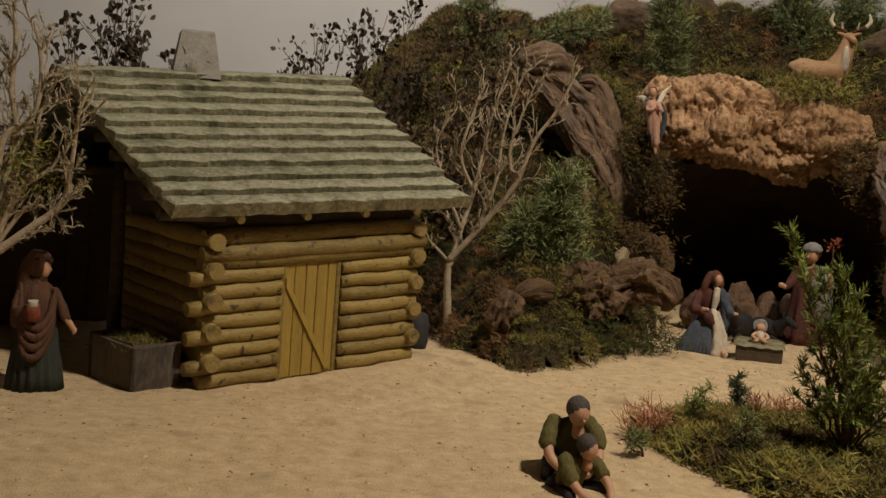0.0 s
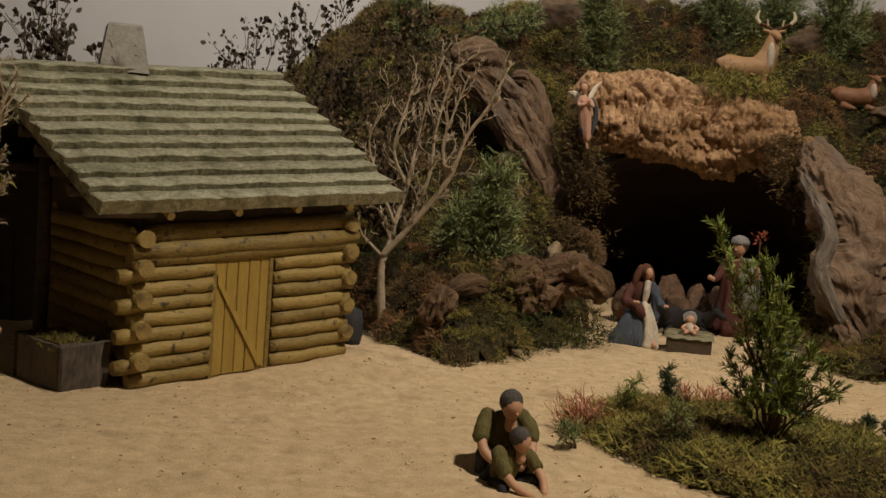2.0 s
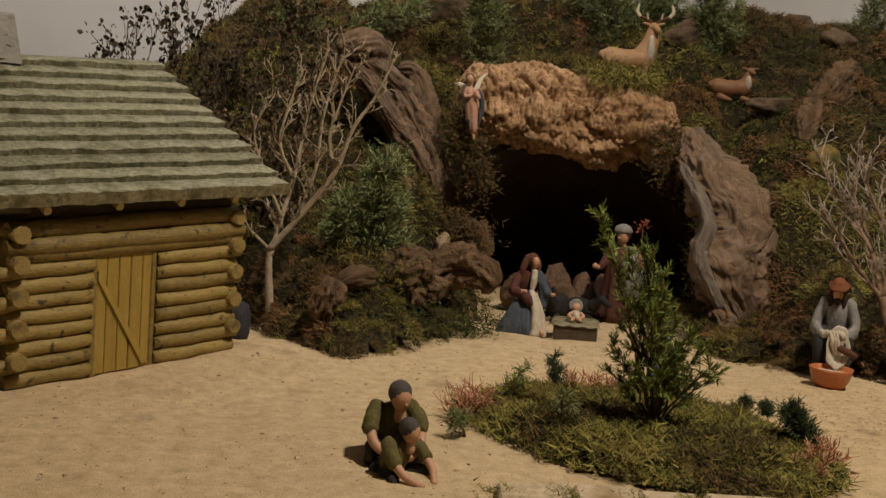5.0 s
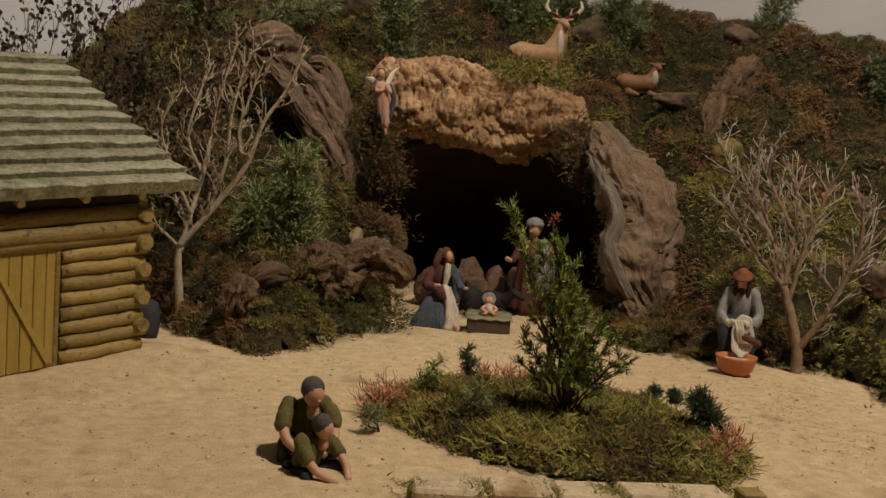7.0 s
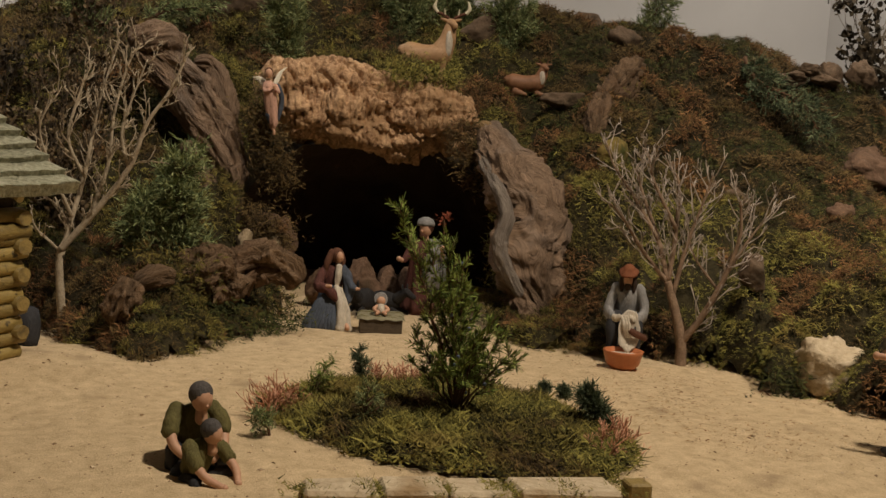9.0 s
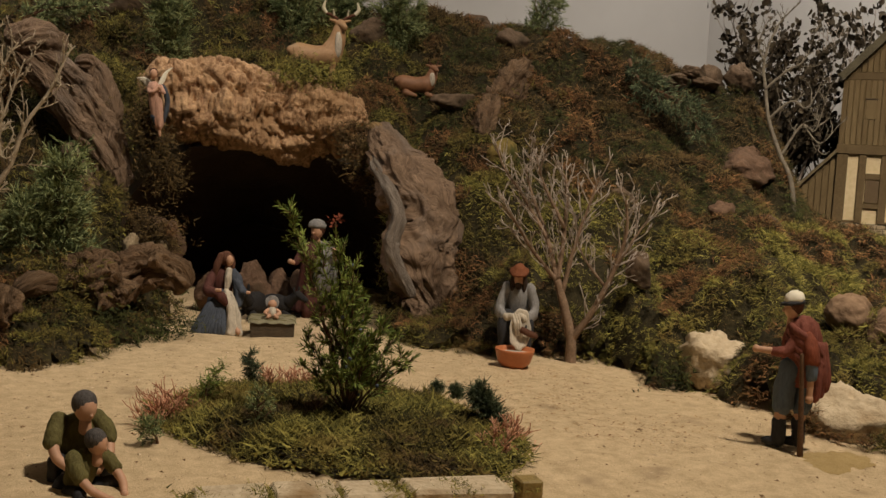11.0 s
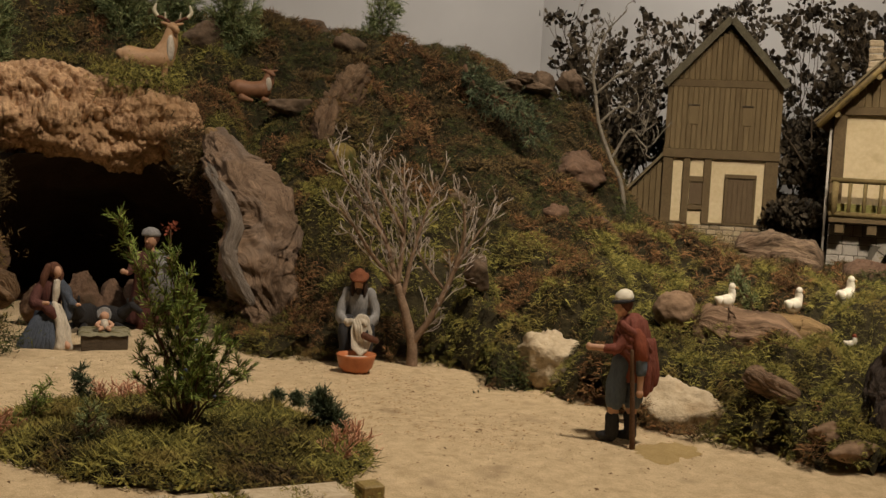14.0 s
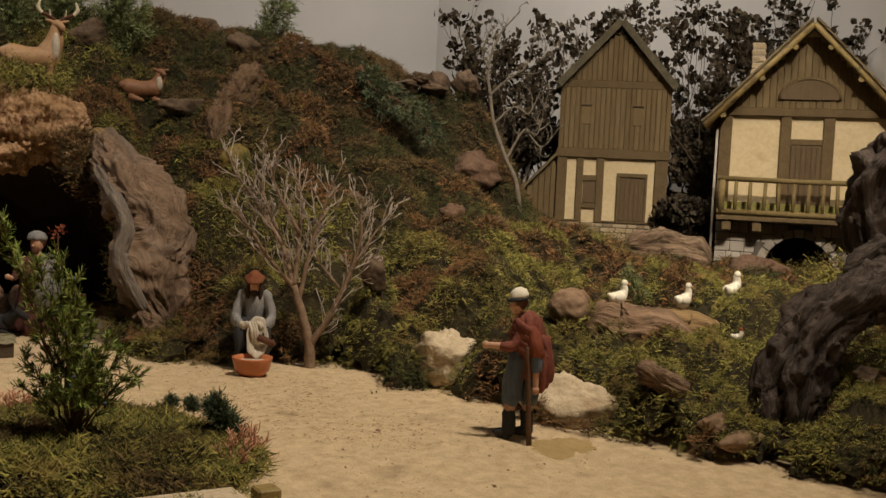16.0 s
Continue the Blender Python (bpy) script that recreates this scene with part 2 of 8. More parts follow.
# ---- mesh tools ----
class Acc:
    """Collects vertices and faces of one mesh."""
    dome = False

    def __init__(self):
        self.v, self.f, self.m, self.s, self.grain = [], [], [], [], []

    def face(self, idx, m=0, smooth=False):
        self.f.append(idx), self.m.append(m), self.s.append(smooth)

    def tube(self, pts, rad, seg=7, m=0, caps=True, wob=0.0, rng=None, capm=None):
        pts = [Vector(p) for p in pts]
        if not hasattr(rad, "__len__"):
            rad = [rad] * len(pts)
        base, side = len(self.v), None
        for i, p in enumerate(pts):
            d = (pts[min(i + 1, len(pts) - 1)] - pts[max(i - 1, 0)])
            d = d.normalized() if d.length > 1e-9 else Vector((0, 0, 1))
            if side is None:
                side = d.orthogonal().normalized()
            side = (side - d * side.dot(d)).normalized()
            up = d.cross(side)
            for k in range(seg):
                a = 2 * math.pi * k / seg
                r = rad[i] * (1 + (wob * (rng.random() - 0.5) if rng else 0))
                self.v.append(p + side * (r * math.cos(a)) + up * (r * math.sin(a)))
        n = len(pts)
        for i in range(n - 1):
            for k in range(seg):
                a, b = base + i * seg + k, base + i * seg + (k + 1) % seg
                self.face((a, b, b + seg, a + seg), m, True)
        if caps and self.dome:
            for i, sgn in ((0, -1), (n - 1, 1)):
                d = (pts[n - 1] - pts[n - 2]) if sgn > 0 else (pts[0] - pts[1])
                d = d.normalized() if d.length > 1e-9 else Vector((0, 0, 1))
                last = base + i * seg
                for k_r, k_d in ((0.8, 0.4), (0.4, 0.7)):
                    b0 = len(self.v)
                    for k in range(seg):
                        q = self.v[base + i * seg + k] - pts[i]
                        self.v.append(pts[i] + q * k_r + d * (rad[i] * k_d))
                    for k in range(seg):
                        q = (last + k, last + (k + 1) % seg, b0 + (k + 1) % seg, b0 + k)
                        self.face(q if sgn > 0 else tuple(reversed(q)), m, True)
                    last = b0
                self.face(tuple(last + k for k in (range(seg) if sgn > 0 else reversed(range(seg)))), m, True)
        elif caps:
            cm = m if capm is None else capm
            self.face(tuple(base + k for k in reversed(range(seg))), cm)
            self.face(tuple(base + (n - 1) * seg + k for k in range(seg)), cm)

    def ball(self, c, r, m=0, seg=12, rings=8, rot=None, lump=0.0, freq=3.0, seed=0.0):
        base, c = len(self.v), Vector(c)
        r = Vector(r) if hasattr(r, "__len__") else Vector((r, r, r))
        for i in range(rings + 1):
            th = math.pi * i / rings
            for k in range(seg):
                ph = 2 * math.pi * k / seg
                d = Vector((math.sin(th) * math.cos(ph), math.sin(th) * math.sin(ph), math.cos(th)))
                q = 1 + (lump * noise.fractal(d * freq + Vector((seed, seed * 2, 0)), 0.6, 2.0, 4) if lump else 0)
                p = Vector((d.x * r.x * q, d.y * r.y * q, d.z * r.z * q))
                self.v.append(c + (rot @ p if rot else p))
        for i in range(rings):
            for k in range(seg):
                a, b = base + i * seg + k, base + i * seg + (k + 1) % seg
                self.face((a, a + seg, b + seg, b), m, True)

    def box(self, lo, hi, m=0, bev=0.0015, mx=None, wob=0.0, rng=None):
        lo, hi = Vector(lo), Vector(hi)
        base = len(self.v)
        bev = min(bev, *(0.4 * abs(hi[i] - lo[i]) for i in range(3)))
        ids = {}
        for sx in (0, 1):
            for sy in (0, 1):
                for sz in (0, 1):
                    j = Vector([(rng.random() - 0.5) * wob if rng else 0 for _ in range(3)])
                    for ax in range(3):
                        p = Vector((hi.x if sx else lo.x, hi.y if sy else lo.y, hi.z if sz else lo.z))
                        for o in range(3):
                            if o != ax:
                                p[o] += bev * (-1 if (sx, sy, sz)[o] else 1)
                        p += j
                        ids[sx, sy, sz, ax] = len(self.v)
                        self.v.append(mx @ p if mx else p)

        def quad(q):
            self.face(q, m)
        for ax in range(3):
            o1, o2 = (ax + 1) % 3, (ax + 2) % 3
            for s in (0, 1):
                q = []
                for a, b in ((0, 0), (1, 0), (1, 1), (0, 1)):
                    t = [0, 0, 0]
                    t[ax], t[o1], t[o2] = s, a, b
                    q.append(ids[(*t, ax)])
                quad(tuple(q if s else reversed(q)))
            for a in (0, 1):
                for b in (0, 1):
                    t0, t1 = [0, 0, 0], [0, 0, 0]
                    t0[o1] = t1[o1] = a
                    t0[o2] = t1[o2] = b
                    t1[ax] = 1
                    q = (ids[(*t0, o1)], ids[(*t1, o1)], ids[(*t1, o2)], ids[(*t0, o2)])
                    quad(q if (a + b) % 2 == 0 else tuple(reversed(q)))
        for sx in (0, 1):
            for sy in (0, 1):
                for sz in (0, 1):
                    q = tuple(ids[sx, sy, sz, a] for a in range(3))
                    quad(q if (sx + sy + sz) % 2 else tuple(reversed(q)))

    def prism(self, outline, y0, y1, m=0, mx=None):
        """An outline of (x, z) carried from y0 to y1."""
        base, n = len(self.v), len(outline)
        for y in (y0, y1):
            for x, z in outline:
                p = Vector((x, y, z))
                self.v.append(mx @ p if mx else p)
        self.face(tuple(base + k for k in range(n)), m)
        self.face(tuple(base + n + k for k in reversed(range(n))), m)
        for k in range(n):
            a, b = base + k, base + (k + 1) % n
            self.face((b, a, a + n, b + n), m)

    def lathe(self, c, prof, m=0, seg=20, fold=0.0, folds=9, rot=None, ph=0.0, squash=1.0):
        """A profile of (radius, height) turned round, with folds that fade upwards."""
        base, c = len(self.v), Vector(c)
        top = max(h for _, h in prof) or 1
        for r, h in prof:
            for k in range(seg):
                a = 2 * math.pi * k / seg
                q = r * (1 + fold * (1 - 0.6 * h / top) * math.sin(folds * a + ph + 9 * h))
                p = Vector((q * math.cos(a), squash * q * math.sin(a), h))
                self.v.append(c + (rot @ p if rot else p))
        for i in range(len(prof) - 1):
            for k in range(seg):
                a, b = base + i * seg + k, base + i * seg + (k + 1) % seg
                self.face((a, b, b + seg, a + seg), m, True)
        self.face(tuple(base + k for k in reversed(range(seg))), m)
        self.face(tuple(base + (len(prof) - 1) * seg + k for k in range(seg)), m)

    def mesh(self, name, mats):
        me = bpy.data.meshes.new(name)
        me.from_pydata([tuple(p) for p in self.v], [], self.f)
        for x in mats if isinstance(mats, (list, tuple)) else [mats]:
            me.materials.append(x)
        me.polygons.foreach_set("material_index", self.m)
        me.polygons.foreach_set("use_smooth", self.s)
        if self.grain:
            at = me.attributes.new("grain", "FLOAT_VECTOR", "POINT")
            at.data.foreach_set("vector", [c for g in self.grain for c in g])
        me.update()
        return me


class Body(Acc):
    """A mesh whose tubes bend smoothly and end in rounded caps."""
    dome = True

    def tube(self, pts, rad, seg=7, m=0, caps=True, wob=0.0, rng=None, capm=None):
        P = [Vector(p) for p in pts]
        R = list(rad) if hasattr(rad, "__len__") else [rad] * len(P)
        out, rr, k = [], [], 5
        for i in range(len(P) - 1):
            p0, p1, p2, p3 = P[max(i - 1, 0)], P[i], P[i + 1], P[min(i + 2, len(P) - 1)]
            for j in range(k):
                f = j / k
                out.append(0.5 * ((2 * p1) + (p2 - p0) * f + (2 * p0 - 5 * p1 + 4 * p2 - p3) * f * f + (3 * p1 - p0 - 3 * p2 + p3) * f ** 3))
                rr.append(R[i] + (R[i + 1] - R[i]) * f * f * (3 - 2 * f))
        Acc.tube(self, out + [P[-1]], rr + [R[-1]], max(seg, 12), m, caps, wob, rng, capm)

    def crease(self, soft, amp=0.0016, freq=150.0):
        """Runs hanging folds through the verts of the cloth materials."""
        cloths = {k for f, m in zip(self.f, self.m) if m in soft for k in f}
        for k in cloths:
            p = Vector(self.v[k])
            q = Vector((p.x * freq, p.y * freq, p.z * freq * 0.28))
            w = Vector((noise.noise(q), noise.noise(q + Vector((7, 0, 0))), 0.4 * noise.noise(q + Vector((0, 7, 0)))))
            self.v[k] = p + w * amp * 1.6


def part(name, acc, mats, parent, label=""):
    ob = new(name, acc.mesh(name, mats) if isinstance(acc, Acc) else acc)
    ob.parent = parent
    return tagged(ob, label)


def thing(name, label, category, place=(0, 0, 0), turn=0.0, group="", kind="", acc=None, mats=None):
    ob = new(name, acc.mesh(name, mats) if acc else None)
    ob.matrix_basis = pose(*place, 0, 0, turn)
    return tagged(ob, label, category, group, kind)


def lerp_table(x, xs, ys):
    if x <= xs[0]:
        return ys[0]
    for i in range(len(xs) - 1):
        if x <= xs[i + 1]:
            k = (x - xs[i]) / (xs[i + 1] - xs[i])
            k = k * k * (3 - 2 * k)
            return ys[i] + (ys[i + 1] - ys[i]) * k
    return ys[-1]


def fbm(x, y, z=0.0, octaves=4):
    return noise.fractal(Vector((x, y, z)), 0.9, 2.0, octaves)


# ---- the land ----
# the moss bank round the sand, by bearing from the viewing spot: where it begins, and its height at fixed ranges
BEAR = (-30, -8, -1, 1, 4, 7, 9.5, 12, 16, 21, 25, 28, 30, 34, 37, 41, 45, 52, 60, 75)
EDGE = (2.3, 2.2, 2.05, 1.87, 1.73, 1.8, 1.98, 2.25, 2.3, 2.2, 2.0, 2.01, 2.05, 2.06, 1.86, 1.75, 1.64, 1.545, 1.5, 1.35)
BEAR2 = (-30, -8, 0, 5, 10, 16, 20, 23.5, 27, 34, 40, 45, 50, 58, 75)
RISE = {
    0.07: (.03, .03, .055, .05, .045, .05, .04, .045, .07, .09, .1, .09, .075, .06, .05),
    2.2: (.04, .06, .15, .14, .09, .1, .05, .06, .14, .13, .16, .12, .125, .12, .12),
    2.5: (.05, .1, .36, .38, .26, .45, .28, .2, .34, .27, .25, .17, .15, .14, .14),
    2.8: (.08, .28, .58, .56, .54, .56, .52, .47, .5, .44, .35, .21, .14, .13, .14),
    3.2: (.1, .4, .72, .74, .76, .78, .77, .76, .75, .70, .57, .21, .14, .13, .14),
    3.9: (.1, .4, .72, .74, .76, .78, .77, .76, .75, .70, .5, .21, .14, .13, .14),
}


# hollows in the bank where the two limestone lumps sit
SEATS = ((1.19, 1.43, 0.05), (1.21, 1.145, 0.055), (1.38, 0.90, 0.06))


# cushions (and, below nought, hollows) of the right-hand bank: bearing, range, radius, height
MOUNDS = ((25.3, 2.18, 0.12, -0.09), (33.8, 2.12, 0.05, -0.07), (35.5, 2.03, 0.085, 0.05), (46.0, 2.55, 0.13, 0.08), (43.0, 2.8, 0.13, -0.1), (41.5, 2.42, 0.06, 0.03), (37.8, 2.3, 0.08, 0.05), (44.0, 2.14, 0.09, 0.065),
          (48.9, 1.93, 0.1, -0.035), (53.0, 1.7, 0.06, 0.02), (55.5, 2.14, 0.12, 0.04), (40.5, 2.0, 0.07, 0.03), (33.0, 2.25, 0.09, 0.04), (50.0, 2.3, 0.1, 0.03))
MOUND_AT = [(r * math.sin(radians(b)), r * math.cos(radians(b)), w, h) for b, r, w, h in MOUNDS]


def bearing(x, y):
    return math.degrees(math.atan2(x, y)), math.hypot(x, y)


def land(x, y):
    """Height of the moss bank; below zero where there is only sand."""
    b, r = bearing(x, y)
    e = lerp_table(b, BEAR, EDGE) + 0.04 * fbm(x * 9, y * 9)
    if r < e:
        return -0.02
    seat = min(min(1.0, max(0.0, math.hypot(x - sx, y - sy) - sr * 0.8) / 0.05) for sx, sy, sr in SEATS)
    if seat <= 0.0:
        return -0.02
    return bank(x, y, b, r, e) * math.sqrt(seat)


def bank(x, y, b, r, e):
    """The bank's cushions at a place behind its edge e."""
    a = lerp_table(b, BEAR2, RISE[0.07])
    if r < e + 0.07:
        return a * (1 - (1 - (r - e) / 0.07) ** 2)
    ks = [e + 0.07] + [k for k in (2.2, 2.5, 2.8, 3.2, 3.9) if k > e + 0.1]
    zs = [a] + [lerp_table(b, BEAR2, RISE[k]) for k in ks[1:]]
    z = lerp_table(r, ks, zs)
    wx, wy = x + 0.03 * fbm(x * 8, y * 8, 1.5, 2), y + 0.03 * fbm(x * 8, y * 8, 8.5, 2)
    z += sum(h * math.exp(-((x - mx) ** 2 + (y - my) ** 2) / (w * w)) for mx, my, w, h in MOUND_AT if abs(x - mx) < 3 * w and abs(y - my) < 3 * w)
    f1 = noise.voronoi(Vector((wx * 8.5, wy * 8.5, 0.4)))[0][0]
    f2 = noise.voronoi(Vector((wx * 21, wy * 21, 2.4)))[0][0]
    grow_ = min(1.0, (r - e) / 0.12)
    if b > 27 and r < 2.5:
        f0 = noise.voronoi(Vector((wx * 5.2, wy * 5.2, 5.4)))[0][0]
        z += grow_ * min(1.0, (b - 27) / 4) * min(1.0, (2.5 - r) / 0.15) * (0.13 * math.sqrt(max(0.0, 1 - (f0 / 0.72) ** 2)) - 0.084)
    return z + 0.025 * fbm(x * 4, y * 4, 3.1) + grow_ * (0.08 * math.sqrt(max(0.0, 1 - (f1 / 0.78) ** 2)) - 0.053 + 0.034 * math.sqrt(max(0.0, 1 - (f2 / 0.78) ** 2)) - 0.021)


def in_cave(x, y):
    b, r = bearing(x, y)
    return 9.0 < b < 22.0 and (b > 12.0 or r > 2.28) and r < 2.62


def sand_height(x, y):
    return 0.006 * fbm(x * 3, y * 3, 5.0) + 0.003 * fbm(x * 14, y * 14, 1.0) + 0.0012 * fbm(x * 60, y * 60, 2.0) + 0.018 * math.exp(-((x + 0.04) ** 2 + (y - 1.72) ** 2) / 0.02) - 0.03 * max(0.0, 1.25 - y) * (1 if y > 0.6 else 0)


def build_ground():
    acc = Acc()
    xs = [-2.6] + [-0.9 + 0.01 * i for i in range(261)] + [3.2]
    ys = [-2.6, 0.4] + [0.7 + 0.01 * i for i in range(191)] + [3.1, 4.2]
    for y in ys:
        for x in xs:
            acc.v.append((x, y, sand_height(x, y) if -0.9 <= x <= 1.7 and 0.7 <= y <= 3.1 else -0.002))
    n = len(xs)
    for j in range(len(ys) - 1):
        for i in range(n - 1):
            acc.face((j * n + i, j * n + i + 1, j * n + n + i + 1, j * n + n + i), 0, True)
    thing("ground", "pale warm sand spread over the diorama base", "sand", kind="structure", acc=acc, mats=[SAND])
    rng = random.Random(3)
    acc = Acc()
    for _ in range(17000):
        x, y = rng.uniform(-0.75, 1.45), rng.uniform(0.95, 2.35)
        if land(x, y) > 0:
            continue
        if fbm(x * 5, y * 5, 9) + rng.random() * 1.1 < 0.35:
            continue
        z, r = sand_height(x, y), rng.uniform(0.0007, 0.002) * (2.0 if rng.random() < 0.06 else 1)
        c, b = Vector((x, y, z)), len(acc.v)
        for k in range(3):
            a = 2.1 * k + rng.random()
            acc.v.append(c + Vector((r * math.cos(a) * rng.uniform(0.5, 1.8), r * math.sin(a), 0)))
        acc.v.append(c + Vector((0, 0, r * 0.6)))
        for q in ((0, 1, 3), (1, 2, 3), (2, 0, 3)):
            acc.face(tuple(b + k for k in q))
    for _ in range(2600):
        b, rr = radians(rng.uniform(24, 47)), rng.uniform(1.45, 2.0)
        x, y = rr * math.sin(b), rr * math.cos(b)
        if land(x, y) > 0 or fbm(x * 7, y * 7, 2.5) + rng.random() < 0.45:
            continue
        c, k, a = Vector((x, y, sand_height(x, y) + 0.0006)), len(acc.v), rng.uniform(0, 6.28)
        l, w = Vector((math.cos(a), math.sin(a), 0.1)) * rng.uniform(0.0015, 0.005), Vector((-math.sin(a), math.cos(a), 0.15)) * rng.uniform(0.0006, 0.0012)
        acc.v += [c - l, c + w, c + l, c - w]
        acc.face((k, k + 1, k + 2, k + 3), 1)
    thing("sand_grit", "dark and pale grit strewn over the sand", "grit", kind="stuff", acc=acc, mats=[GRIT, FLAKE])


def build_hill():
    acc, ids = Acc(), {}
    step = 0.022
    nx, ny = int(4.6 / step), int(3.2 / step)
    for j in range(ny):
        for i in range(nx):
            x, y = -1.6 + i * step, 0.65 + j * step
            if x > 3.04 or y > 3.86:
                continue
            z = land(x, y)
            if z <= -0.015 or in_cave(x, y):
                continue
            ids[i, j] = len(acc.v)
            acc.v.append((x, y, z - 0.014))
    for (i, j), a in ids.items():
        q = (a, ids.get((i + 1, j)), ids.get((i + 1, j + 1)), ids.get((i, j + 1)))
        if None not in q:
            acc.face(q, 0, True)
    thing("moss_hill", "earthy hillside under dried green and brown moss, darkened for shade in its gaps", "hill", kind="structure", acc=acc, mats=[MOSSG])


MOSS = mat("moss", (0.028, 0.026, 0.009), (0.193, 0.156, 0.04), 9, 0.95, 0.2, 8, ((0.17, 0.098, 0.034), 7, 0.55, 0.77), island=0.7)
MOSSB = mat("moss_brown", (0.03, 0.021, 0.01), (0.165, 0.11, 0.042), 9, 0.95, 0.2, 8, ((0.19, 0.085, 0.034), 8, 0.6, 0.75), island=0.7)
MOSSR = mat("moss_rust", (0.065, 0.032, 0.013), (0.29, 0.15, 0.062), 9, 0.95, 0.2, 8, island=0.7)
MOSSD = mat("moss_dark", (0.015, 0.019, 0.007), (0.085, 0.092, 0.026), 9, 0.95, 0.2, 8, island=0.5)
MOSSL = mat("moss_light", (0.07, 0.068, 0.018), (0.325, 0.285, 0.072), 9, 0.95, 0.2, 8, ((0.25, 0.165, 0.055), 9, 0.6, 0.76), island=0.7)


def tuft(acc, p, nrm, size, rng, n=8, m=0):
    """A frizzy wisp of short curling leaflets."""
    side = nrm.orthogonal().normalized()
    other = nrm.cross(side)
    for _ in range(n):
        a = rng.uniform(0, 6.283)
        d = (nrm * rng.uniform(0.0, 1.0) + (side * math.cos(a) + other * math.sin(a)) * rng.uniform(0.3, 1.2)).normalized()
        l, w = size * rng.uniform(0.4, 1.15), size * rng.uniform(0.035, 0.085)
        b2 = rng.uniform(0, 6.283)
        s = (d.orthogonal().normalized() + d.cross(nrm) * rng.uniform(-1, 1)) * w
        o = p + (side * math.cos(b2) + other * math.sin(b2)) * size * rng.uniform(0.1, 0.7) + nrm * size * rng.uniform(0.0, 0.45)
        b = len(acc.v)
        acc.v += [o - s, o + s, o + d * l]
        acc.face((b, b + 1, b + 2), m)


def strands(acc, p, nrm, size, rng, n, m=0, droop=0.0):
    """A tangle of bent, tapering moss strands."""
    side = nrm.orthogonal().normalized()
    other = nrm.cross(side)
    for _ in range(n):
        a, c = rng.uniform(0, 6.283), rng.uniform(0, 6.283)
        d = (nrm * rng.uniform(0.3, 1.0) + (side * math.cos(a) + other * math.sin(a)) * rng.uniform(0.2, 0.9)).normalized()
        l, w = size * rng.uniform(0.5, 1.3), size * rng.uniform(0.04, 0.07)
        s = (d.orthogonal().normalized() + d.cross(nrm) * rng.uniform(-1, 1)) * w
        o = p + (side * math.cos(c) + other * math.sin(c)) * size * rng.uniform(0.1, 0.8)
        e = (d + (side * math.cos(c) + other * math.sin(c)) * rng.uniform(0.2, 0.9) - Vector((0, 0, droop + rng.uniform(0, 0.5)))).normalized()
        b, q = len(acc.v), o + d * l * 0.5
        acc.v += [o - s, o + s, q - s * 0.9, q + s * 0.9, q + e * l * 0.6]
        acc.face((b, b + 1, b + 3, b + 2), m)
        acc.face((b + 2, b + 3, b + 4), m)


